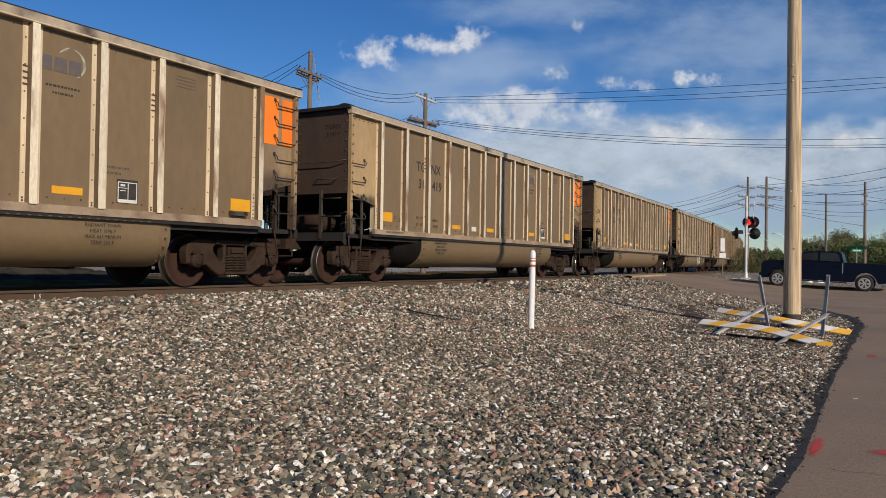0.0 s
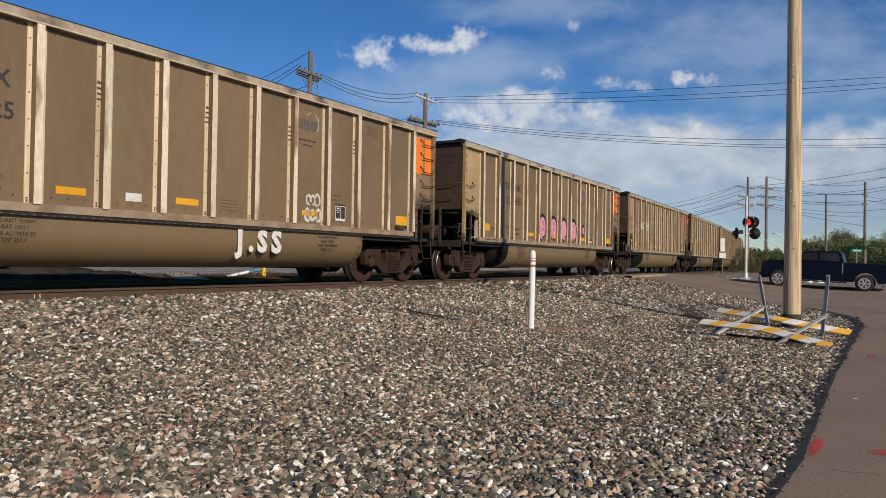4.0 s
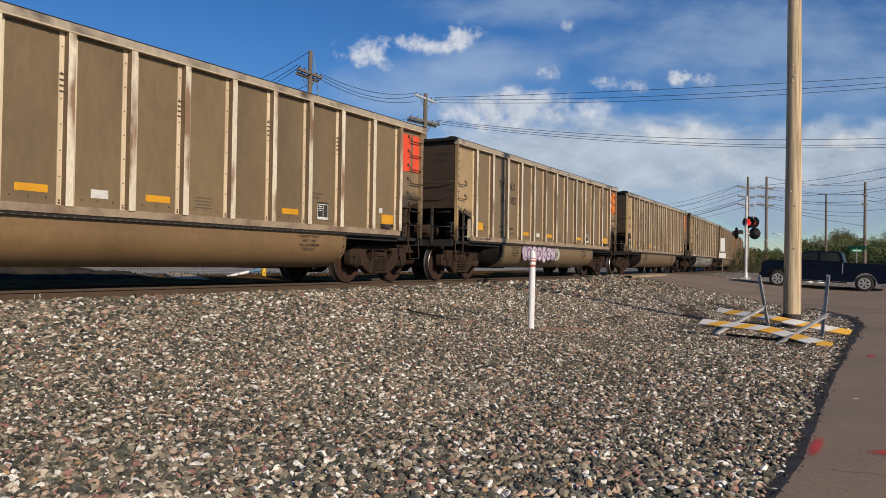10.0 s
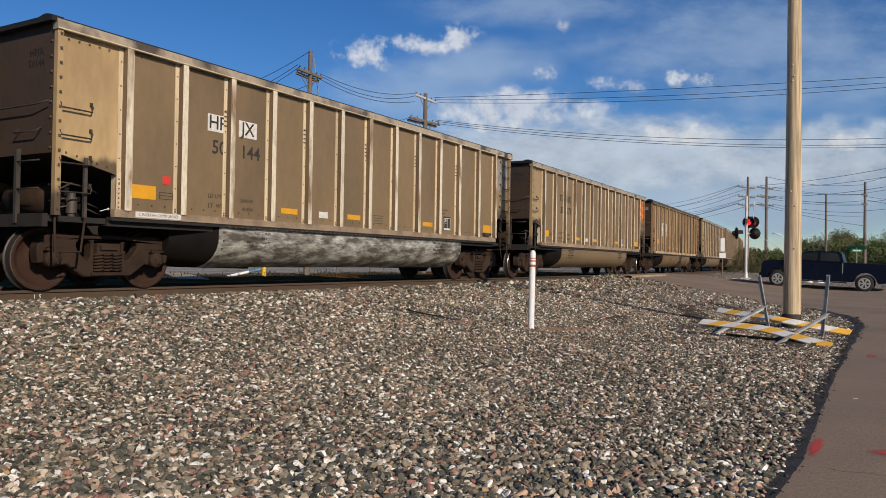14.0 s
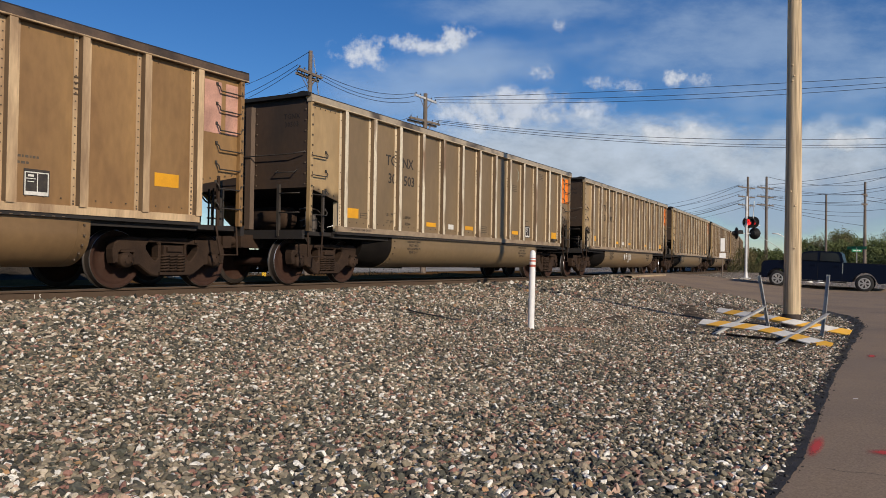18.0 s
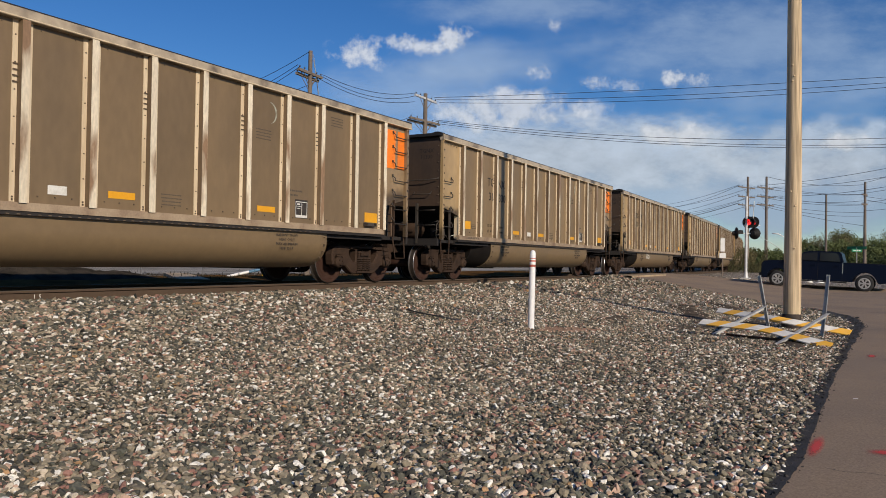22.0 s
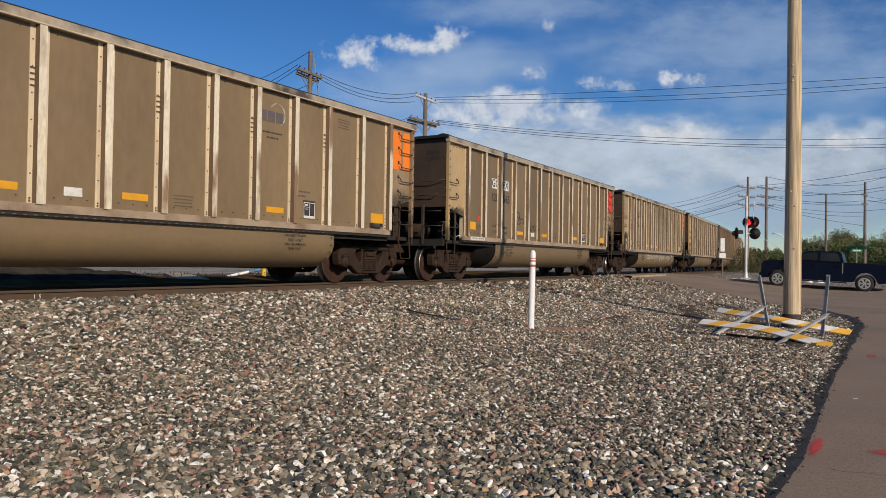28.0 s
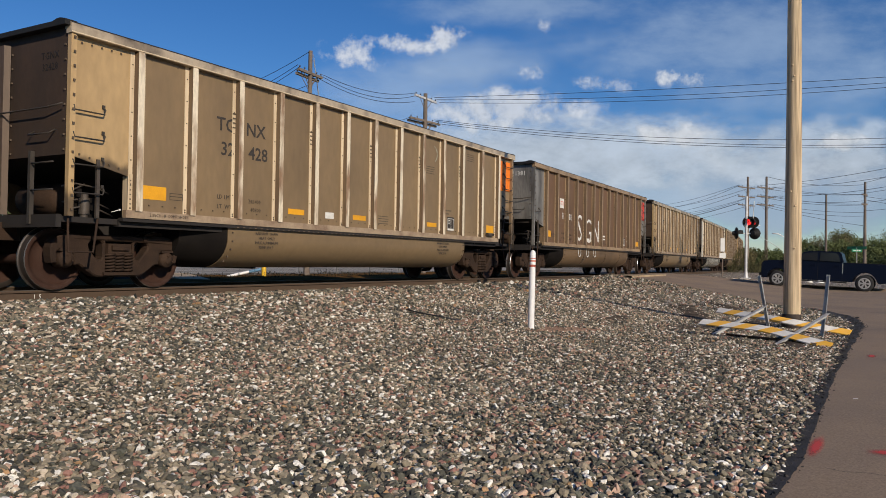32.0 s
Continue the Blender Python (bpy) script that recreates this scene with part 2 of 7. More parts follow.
M["bark"] = mat("tree bark", (0.09, 0.07, 0.055), 0.95, 0, 0.3, 6, None, 0.4, 20)
M["leaf"] = mat("spring leaves", (0.185, 0.215, 0.085), 0.8, 0, 0.35, 0.3, (0.11, 0.135, 0.055), island=0.3, spec=0.15)
M["leafbrown"] = mat("budding brown twigs", (0.20, 0.175, 0.088), 0.85, 0, 0.35, 0.3, (0.11, 0.105, 0.05), island=0.3, spec=0.15)
M["scrub"] = mat("budding olive scrub", (0.105, 0.10, 0.048), 0.9, 0, 0.3, 0.6, (0.055, 0.055, 0.028), island=0.4, spec=0.1)
M["woods"] = mat("dark far foliage", (0.09, 0.112, 0.048), 0.85, 0, 0.3, 0.3, (0.042, 0.052, 0.022), island=0.35, spec=0.1)
M["weed"] = mat("dry dark weeds", (0.034, 0.029, 0.018), 0.9, 0, 0.3, 2, (0.016, 0.015, 0.009), island=0.4, spec=0.1)


def translucent(m, share):
    """Thin leaves let part of the daylight through."""
    N, Lk = m.node_tree.nodes, m.node_tree.links
    b = N["Principled BSDF"]
    tl = N.new("ShaderNodeBsdfTranslucent")
    src = b.inputs["Base Color"].links
    if src:
        Lk.new(src[0].from_socket, tl.inputs["Color"])
    mx = N.new("ShaderNodeMixShader")
    mx.inputs[0].default_value = share
    Lk.new(b.outputs[0], mx.inputs[1])
    Lk.new(tl.outputs[0], mx.inputs[2])
    Lk.new(mx.outputs[0], N["Material Output"].inputs["Surface"])


for k in ("leaf", "leafbrown", "woods", "scrub"):
    translucent(M[k], 0.4)
M["green"] = mat("green street sign", (0.01, 0.17, 0.075), 0.5, 0, 0.1, 6)
M["bluepaint"] = mat("weathered blue paint", (0.10, 0.22, 0.34), 0.6, 0, 0.3, 6)
M["yellowpost"] = mat("yellow bollard paint", (0.75, 0.45, 0.02), 0.5, 0, 0.2, 6)
# warm base counters the blue skylight on the shaded path slab
M["oldconc"] = mat("warm brown old concrete", (0.42, 0.315, 0.19), 0.9, 0, 0.4, 1.5, (0.22, 0.155, 0.088), 0.2, 40)
M["conc"] = mat("pale concrete", (0.42, 0.40, 0.36), 0.85, 0, 0.2, 1.5, None, 0.2, 40)
M["yard"] = mat("pale gravelled yard", (0.36, 0.33, 0.28), 0.95, 0, 0.5, 0.25, (0.16, 0.14, 0.11), 0.3, 30, spec=0.1)
M["heap"] = mat("dark earth and old ballast", (0.055, 0.046, 0.036), 0.95, 0, 0.5, 2.5, (0.022, 0.019, 0.015), 0.8, 12, spec=0.0)
M["fence"] = mat("grey fence wire", (0.20, 0.20, 0.20), 0.6, 0.5, 0.2, 5)


# deep sets the bed below the stones' tone: gap shade painted into it
def gravel_mat(name, cell, bumpy, deep=0.75):
    """Crushed stone: cells in greys, tans, pinks and whites with relief."""
    m = bpy.data.materials.new(name)
    m.use_nodes = True
    N, Lk = m.node_tree.nodes, m.node_tree.links
    b = N["Principled BSDF"]
    b.inputs["Roughness"].default_value = 0.85
    tc = N.new("ShaderNodeTexCoord")
    v = N.new("ShaderNodeTexVoronoi")
    v.inputs["Scale"].default_value = 1 / cell
    Lk.new(tc.outputs["Object"], v.inputs["Vector"])
    sep = N.new("ShaderNodeSeparateColor")
    Lk.new(v.outputs["Color"], sep.inputs[0])
    stone_ramp(m, sep.outputs[0], tc.outputs["Object"], b, N, Lk, deep)
    bp = N.new("ShaderNodeBump")
    bp.invert = True
    bp.inputs["Strength"].default_value, bp.inputs["Distance"].default_value = bumpy, cell * 0.5
    Lk.new(v.outputs["Distance"], bp.inputs["Height"])
    Lk.new(bp.outputs[0], b.inputs["Normal"])
    return m


# with coal set, the stones darken towards the track
def stone_ramp(m, fac, coord, b, N, Lk, deep=1.0, coal=True):
    ramp = N.new("ShaderNodeValToRGB")
    e = ramp.color_ramp
    e.interpolation = "CONSTANT"
    stops = [(0.0, (0.083, 0.078, 0.056)), (0.14, (0.185, 0.158, 0.108)), (0.27, (0.046, 0.045, 0.036)), (0.395, (0.27, 0.226, 0.152)), (0.51, (0.115, 0.115, 0.085)), (0.62, (0.36, 0.295, 0.20)),
             (0.70, (0.31, 0.16, 0.118)), (0.755, (0.52, 0.35, 0.245)), (0.825, (0.60, 0.51, 0.38)), (0.905, (0.84, 0.80, 0.70)), (0.985, (0.42, 0.25, 0.12))]
    while len(e.elements) < len(stops):
        e.elements.new(0.5)
    for el, (p, c) in zip(e.elements, stops):
        el.position, el.color = p, (*c, 1)
    Lk.new(fac, ramp.inputs[0])
    n = N.new("ShaderNodeTexNoise")
    n.inputs["Scale"].default_value, n.inputs["Detail"].default_value = 70, 6
    Lk.new(coord, n.inputs["Vector"])
    patch = N.new("ShaderNodeTexNoise")
    patch.inputs["Scale"].default_value = 0.35
    Lk.new(coord, patch.inputs["Vector"])
    a = N.new("ShaderNodeMath")
    a.operation = "MULTIPLY_ADD"
    Lk.new(n.outputs["Fac"], a.inputs[0])
    a.inputs[1].default_value, a.inputs[2].default_value = 1.3 * deep, 0.03 * deep
    c = N.new("ShaderNodeMath")
    c.operation = "MULTIPLY_ADD"
    Lk.new(patch.outputs["Fac"], c.inputs[0])
    c.inputs[1].default_value = 0.7 * deep
    Lk.new(a.outputs[0], c.inputs[2])
    # stones darken towards the track: shade in their gaps, put into the colour
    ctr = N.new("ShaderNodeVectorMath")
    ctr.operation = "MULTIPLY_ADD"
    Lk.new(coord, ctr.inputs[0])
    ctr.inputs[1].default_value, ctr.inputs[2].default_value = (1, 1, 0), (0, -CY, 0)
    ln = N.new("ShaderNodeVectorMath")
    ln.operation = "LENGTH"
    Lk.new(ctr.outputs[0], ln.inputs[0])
    gap_shade = N.new("ShaderNodeMapRange")
    gap_shade.inputs["From Min"].default_value, gap_shade.inputs["From Max"].default_value = RC + 1.0, RC + 6.0
    gap_shade.inputs["To Min"].default_value = 0.84
    Lk.new(ln.outputs["Value"], gap_shade.inputs["Value"])
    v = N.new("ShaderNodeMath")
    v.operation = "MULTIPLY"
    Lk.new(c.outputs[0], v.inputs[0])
    Lk.new(gap_shade.outputs[0], v.inputs[1])
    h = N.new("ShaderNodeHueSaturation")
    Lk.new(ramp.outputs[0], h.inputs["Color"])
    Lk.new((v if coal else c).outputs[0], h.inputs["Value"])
    Lk.new(h.outputs[0], b.inputs["Base Color"])


def spray_mat():
    """Red paint dusted over the paving, thinning out to its rim."""
    m = bpy.data.materials.new("sprayed red paint")
    m.use_nodes = True
    N, Lk = m.node_tree.nodes, m.node_tree.links
    b = N["Principled BSDF"]
    b.inputs["Base Color"].default_value, b.inputs["Roughness"].default_value = (0.62, 0.05, 0.05, 1), 0.85
    tc = N.new("ShaderNodeTexCoord")
    ctr = N.new("ShaderNodeVectorMath")
    ctr.operation = "MULTIPLY_ADD"
    Lk.new(tc.outputs["Generated"], ctr.inputs[0])
    ctr.inputs[1].default_value, ctr.inputs[2].default_value = (2, 2, 0), (-1, -1, 0)
    ln = N.new("ShaderNodeVectorMath")
    ln.operation = "LENGTH"
    Lk.new(ctr.outputs[0], ln.inputs[0])
    n = N.new("ShaderNodeTexNoise")
    n.inputs["Scale"].default_value, n.inputs["Detail"].default_value = 60, 6
    Lk.new(tc.outputs["Object"], n.inputs["Vector"])
    d = N.new("ShaderNodeMath")
    d.operation = "SUBTRACT"
    Lk.new(n.outputs["Fac"], d.inputs[0])
    Lk.new(ln.outputs["Value"], d.inputs[1])
    al = N.new("ShaderNodeMapRange")
    al.inputs["From Min"].default_value, al.inputs["From Max"].default_value = -0.42, 0.15
    al.inputs["To Max"].default_value = 0.72
    Lk.new(d.outputs[0], al.inputs["Value"])
    Lk.new(al.outputs[0], b.inputs["Alpha"])
    return m


M["spray"] = spray_mat()
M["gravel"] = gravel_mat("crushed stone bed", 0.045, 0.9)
stone = bpy.data.materials.new("loose crushed stone")
stone.use_nodes = True
SN, SL = stone.node_tree.nodes, stone.node_tree.links
SN["Principled BSDF"].inputs["Roughness"].default_value = 0.8
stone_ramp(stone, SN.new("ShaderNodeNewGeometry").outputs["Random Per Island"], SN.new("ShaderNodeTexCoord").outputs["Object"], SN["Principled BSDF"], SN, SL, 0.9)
M["stone"] = stone
stone1 = bpy.data.materials.new("single crushed stone")
stone1.use_nodes = True
SN, SL = stone1.node_tree.nodes, stone1.node_tree.links
SN["Principled BSDF"].inputs["Roughness"].default_value = 0.8
stone_ramp(stone1, SN.new("ShaderNodeObjectInfo").outputs["Random"], SN.new("ShaderNodeTexCoord").outputs["Object"], SN["Principled BSDF"], SN, SL, 0.9, False)
M["stone1"] = stone1


# ---- mesh helpers ----
def box(bm, x0, x1, y0, y1, z0, z1, mi=0):
    vs = [bm.verts.new((x, y, z)) for x in (x0, x1) for y in (y0, y1) for z in (z0, z1)]
    for f in ((0, 1, 3, 2), (4, 6, 7, 5), (0, 4, 5, 1), (2, 3, 7, 6), (0, 2, 6, 4), (1, 5, 7, 3)):
        bm.faces.new([vs[i] for i in f]).material_index = mi


def prism(bm, pts, axis, a0, a1, mi=0):
    """Extrude a polygon (2D points) along axis from a0 to a1."""
    def at(p, a):
        return {"x": (a, p[0], p[1]), "y": (p[0], a, p[1]), "z": (p[0], p[1], a)}[axis]
    A = [bm.verts.new(at(p, a0)) for p in pts]
    B = [bm.verts.new(at(p, a1)) for p in pts]
    n = len(pts)
    for i in range(n):
        bm.faces.new((A[i], A[(i + 1) % n], B[(i + 1) % n], B[i])).material_index = mi
    bm.faces.new(A[::-1]).material_index = mi
    bm.faces.new(B).material_index = mi


def rod(bm, p, q, r, seg=6, r2=None, mi=0):
    p, q = Vector(p), Vector(q)
    d = (q - p).normalized()
    u = d.orthogonal().normalized()
    w = d.cross(u)
    r2 = r if r2 is None else r2
    ring = [(u * math.cos(2 * math.pi * i / seg) + w * math.sin(2 * math.pi * i / seg)) for i in range(seg)]
    A = [bm.verts.new(p + e * r) for e in ring]
    B = [bm.verts.new(q + e * r2) for e in ring]
    for i in range(seg):
        f = bm.faces.new((A[i], A[(i + 1) % seg], B[(i + 1) % seg], B[i]))
        f.smooth, f.material_index = True, mi
    for ring_ in (A[::-1], B):
        bm.faces.new([bm.verts.new(v.co) for v in ring_]).material_index = mi


def lathe(bm, prof, axis="y", seg=24, at=(0, 0, 0), mi=0, caps=True):
    """Spin (radius, along) pairs about an axis."""
    rings = []
    for r, a in prof:
        ring = []
        for i in range(seg):
            c, s = math.cos(2 * math.pi * i / seg) * r, math.sin(2 * math.pi * i / seg) * r
            v = {"x": (a, c, s), "y": (c, a, s), "z": (c, s, a)}[axis]
            ring.append(bm.verts.new(Vector(v) + Vector(at)))
        rings.append(ring)
    for A, B in zip(rings, rings[1:]):
        for i in range(seg):
            f = bm.faces.new((A[i], A[(i + 1) % seg], B[(i + 1) % seg], B[i]))
            f.smooth, f.material_index = True, mi
    if caps:
        for ring_ in (rings[0][::-1], rings[-1]):
            bm.faces.new([bm.verts.new(v.co) for v in ring_]).material_index = mi


def path_rod(bm, pts, r, seg=6):
    # one continuous tube through the points
    pts = [Vector(p) for p in pts]
    u, prev = None, None
    for i, p in enumerate(pts):
        d = (pts[min(i + 1, len(pts) - 1)] - pts[max(i - 1, 0)]).normalized()
        u = d.orthogonal() if u is None else u - d * u.dot(d)
        u.normalize()
        w = d.cross(u)
        ring = [bm.verts.new(p + (u * math.cos(2 * math.pi * k / seg) + w * math.sin(2 * math.pi * k / seg)) * r) for k in range(seg)]
        if prev:
            for k in range(seg):
                bm.faces.new((prev[k], prev[(k + 1) % seg], ring[(k + 1) % seg], ring[k])).smooth = True
        else:
            bm.faces.new(ring[::-1])
        prev = ring
    bm.faces.new(prev)


def finish(name, bm, mats, fix=True):
    if fix:
        bmesh.ops.recalc_face_normals(bm, faces=bm.faces)
    me = bpy.data.meshes.new(name)
    bm.to_mesh(me)
    bm.free()
    for m in (mats if isinstance(mats, (list, tuple)) else [mats]):
        me.materials.append(m)
    return me


def part(name, bm, material, parent, label="", at=None):
    """One mesh object under a thing or under a part; bm may be a bmesh or a ready mesh."""
    me = finish(name, bm, material) if isinstance(bm, bmesh.types.BMesh) else bm
    ob = new(name, me)
    ob.parent = parent
    if at is not None:
        ob.matrix_basis = at
    if label:
        ob["label"] = label
    return ob


def thing(name, m, label, category, group="", kind=""):
    ob = new(name)
    ob.matrix_basis = m
    return tagged(ob, label, category, group, kind)


def solo(name, bm, material, label, category="", group="", kind="", m=None):
    me = finish(name, bm, material) if isinstance(bm, bmesh.types.BMesh) else bm
    ob = new(name, me)
    if m is not None:
        ob.matrix_basis = m
    return tagged(ob, label, category, group, kind)


TEXTS = {}


def text_mesh(body, size, material, align="CENTER", bold=0.0):
    key = (body, size, material.name, align)
    if key not in TEXTS:
        cu = bpy.data.curves.new("writing", "FONT")
        cu.body, cu.size, cu.align_x, cu.align_y, cu.extrude, cu.offset, cu.resolution_u = body, size, align, "CENTER", 0.001, bold, 2 if size > 0.2 else 1
        ob = bpy.data.objects.new("writing", cu)
        scene.collection.objects.link(ob)
        bpy.context.view_layer.update()
        me = bpy.data.meshes.new_from_object(ob.evaluated_get(bpy.context.evaluated_depsgraph_get()))
        bpy.data.objects.remove(ob)
        me.materials.clear()
        me.materials.append(material)
        TEXTS[key] = me
    return TEXTS[key]


def track_at(s, off=0.0, z=0.0):
    """The pose on the track at s metres along it, off metres beyond the centreline."""
    a = s / RS
    return Matrix.Translation((math.sin(a) * (RC - off), CY - math.cos(a) * (RC - off), z)) @ Matrix.Rotation(a, 4, "Z")


def ease(a, b, x):
    t = np.clip((x - a) / (b - a), 0, 1)
    return t * t * (3 - 2 * t)


def ground_z(x, y, road=False):
    """Height of the ground: flat by the camera, rising to the track bed and to the crossing."""
    x, y = np.asarray(x, float), np.asarray(y, float)
    d = np.hypot(x, CY - y) - RC
    base = np.interp(x, [19, 38, 44, 60], [0.0, 0.10, 0.33, 0.45])
    reach = np.interp(x, [20, 32], [8.0, 9.5])
    base = np.where(d < 0, 0.40, base)
    w = np.where(d >= 0, np.clip((reach - d) / (reach - 1.9), 0, 1), np.clip((6.0 + d) / 4.0, 0, 1))
    # the bed comes up to the crossing's paving on both sides
    left = np.interp(y, [2.14, 4.3, 6.18, 8.1, 10, 14.4, 85], [23.5, 26, 27.8, 30, 32, 36, 100]) - x
    right = x - np.interp(y, [4.3, 10, 14.4, 85], [40.2, 43, 47, 110])
    near = np.clip(1 - np.maximum(left, right) / 5.0, 0, 1)
    top = RAIL - 0.012 if road else RAIL - 0.165 + 0.135 * near
    far = np.clip((np.abs(d) - 300) / 300, 0, 1)
    return (base + (top - base) * w) * (1 - far) + 0.5 * far


# ---- ground, road, track ----
def spread(a, b, near0, near1, fine, grow=1.28):
    """Stations from a to b, fine between near0 and near1 and wider outwards."""
    v = list(np.arange(near0, near1 + fine / 2, fine))
    step = fine
    while v[-1] < b:
        step *= grow
        v.append(v[-1] + step)
    step = fine
    while v[0] > a:
        step *= grow
        v.insert(0, v[0] - step)
    return np.array(v)


def sheet(name, xs, ys, zf, material, uneven=0.0):
    X, Y = np.meshgrid(xs, ys)
    Z = zf(X, Y)
    if uneven:
        for k, (amp, wl) in enumerate(((1.0, 2.3), (0.5, 0.9), (0.35, 0.45))):
            Z = Z + uneven * amp * np.sin(X / wl + 1.3 * k + np.sin(Y / wl * 0.7)) * np.sin(Y / wl * 1.1 + k)
    verts = np.stack([X, Y, Z], -1).reshape(-1, 3)
    n, m = len(xs), len(ys)
    idx = np.arange(n * m).reshape(m, n)
    faces = np.stack([idx[:-1, :-1], idx[:-1, 1:], idx[1:, 1:], idx[1:, :-1]], -1).reshape(-1, 4)
    me = bpy.data.meshes.new(name)
    me.from_pydata(verts.tolist(), [], faces.tolist())
    me.materials.append(material)
    for p in me.polygons:
        p.use_smooth = True
    return me


def bed(X, Y):
    """Ground under everything; it dips below the paving."""
    d = np.hypot(X, CY - Y) - RC
    p = paved(X, Y, -0.3)
    return ground_z(X, Y) - 0.006 - np.where(np.abs(d) < 9, 0.06, 0.045) * p


def edge_hi(x):
    """Near edge of the lane, then of the road that leads over the crossing."""
    x = np.asarray(x, float)
    return np.interp(x, [3, 4.3, 5.2, 6.7, 8.4, 10.9, 17.8, 19.5, 20.9, 23.5, 26, 27.8, 30, 32, 36, 100], [0.575, 0.572, 0.555, 0.585, 0.645, 0.68, 0.73, 0.90, 1.16, 2.14, 4.3, 6.18, 8.1, 10.0, 14.4, 85.0]) + 0.008 * np.sin(x * 2.1) + 0.006 * np.sin(x * 5.3)


def edge_lo(x):
    return np.interp(np.asarray(x, float), [39.6, 40.2, 43.0, 47.0, 110], [-16.0, 4.3, 10.0, 14.4, 85.0])


def paved(X, Y, inset):
    return ((Y < edge_hi(X) - inset) & (Y > edge_lo(X) + inset) & (X > -40) & (Y < 90)).astype(float)


ground = solo("ground", sheet("ground", spread(-2600, 2600, -3, 46, 0.35), spread(-2600, 2600, -3, 19, 0.35), bed, M["gravel"], 0.003),
              None, "grey and pink crushed stone ballast and dirt", "gravel", kind="structure")

xs = np.concatenate([np.arange(-40, 2, 2.0), np.arange(2, 60.1, 0.25)])
rows_ = []
for x in xs:
    lo, hi = float(edge_lo(x)), min(float(edge_hi(x)), 80.0)
    rows_.append([(x, lo + (hi - lo) * (1 - (1 - t) ** 1.6)) for t in np.linspace(0, 1, 60)] if hi > lo + 0.5 else None)
rows_ = [r for r in rows_ if r]
P = np.array(rows_)
z = ground_z(P[..., 0], P[..., 1], True) + 0.006
road_v = np.concatenate([P, z[..., None]], -1)
n, m = P.shape[0], P.shape[1]
idx = np.arange(n * m).reshape(n, m)
me = bpy.data.meshes.new("road")
me.from_pydata(road_v.reshape(-1, 3).tolist(), [], np.stack([idx[:-1, :-1], idx[1:, :-1], idx[1:, 1:], idx[:-1, 1:]], -1).reshape(-1, 4).tolist())
me.materials.append(M["asphalt"])
road = solo("road", me, None, "worn brown-grey asphalt lane and level crossing", "road", kind="structure")

def tar_w(x):
    """Width of the crumbled tar strip."""
    return 0.05 + 0.05 * ease(4.2, 5.4, x) + 0.02 * np.sin(np.asarray(x) * 1.7) + 0.30 * ease(12, 18, x) * (1 - ease(21.5, 23, x))


def gz0(x, y):
    return float(ground_z(x, y, True))


# black broken tar along the paving's edge
bm = bmesh.new()
rng = random.Random(5)
xt = np.arange(2.5, 24.5, 0.05)
prev = None
for x in xt:
    y = float(edge_hi(x))
    nx, ny = (0.0, 1.0) if x < 19.2 else (-0.4, 0.9) if x < 22 else (-0.68, 0.73)
    w = float(tar_w(x)) + 0.015 * math.sin(x * 7.3) + rng.uniform(-0.006, 0.006)
    j = 0.012 + 0.010 * math.sin(x * 5.1 + 1) + rng.uniform(-0.005, 0.005)
    a = (x - nx * j, y - ny * j)
    b = (x + nx * w, y + ny * w)
    pts = [bm.verts.new((*a, float(ground_z(*a, True)) + 0.012)), bm.verts.new((*b, float(ground_z(*b)) + 0.006))]
    if prev:
        bm.faces.new((prev[0], pts[0], pts[1], prev[1]))
    prev = pts
part("tar_edge", bm, M["tar"], road, "crumbled black tar edge")

# red survey marks sprayed on the paving
for x, y, w, l, a in ((5.62, 0.50, 0.052, 0.8, 0), (5.70, 0.08, 0.10, 0.34, -59), (11.75, 0.385, 0.07, 0.5, 0)):
    bm = bmesh.new()
    bm.faces.new([bm.verts.new((sx * l / 2, sy * w, 0)) for sx, sy in ((-1, -1), (1, -1), (1, 1), (-1, 1))])
    part("survey_mark", bm, M["spray"], road, "sprayed red survey mark", pose(x, y, float(ground_z(x, y, True)) + 0.011, 0, 0, a))

# bare dark dirt showing between the stones near the pole
def dirt_patch(x, y, a, b, turn_, seed, material, lab):
    rg = random.Random(seed)
    ph = [rg.uniform(0, 6.28) for _ in range(4)]
    bm = bmesh.new()
    c_, s_ = math.cos(radians(turn_)), math.sin(radians(turn_))
    rings = []
    for j in range(1, 8):
        ring = []
        for i in range(40):
            t = 2 * math.pi * i / 40
            rr = j / 7 * (1 + 0.22 * math.sin(2 * t + ph[0]) + 0.15 * math.sin(5 * t + ph[1]) + 0.10 * math.sin(9 * t + ph[2]))
            u, v = a * rr * math.cos(t), b * rr * math.sin(t)
            px_, py_ = x + u * c_ - v * s_, y + u * s_ + v * c_
            ring.append(bm.verts.new((px_, py_, float(ground_z(px_, py_)) + 0.025 - 0.036 * (j / 7) ** 3 + rg.uniform(-0.003, 0.003))))
        rings.append(ring)
    bm.faces.new(rings[0])
    for A, B in zip(rings, rings[1:]):
        for i in range(40):
            bm.faces.new((A[i], A[(i + 1) % 40], B[(i + 1) % 40], B[i]))
    for f in bm.faces:
        f.smooth = True
    part("bare_dirt", bm, material, ground, lab)


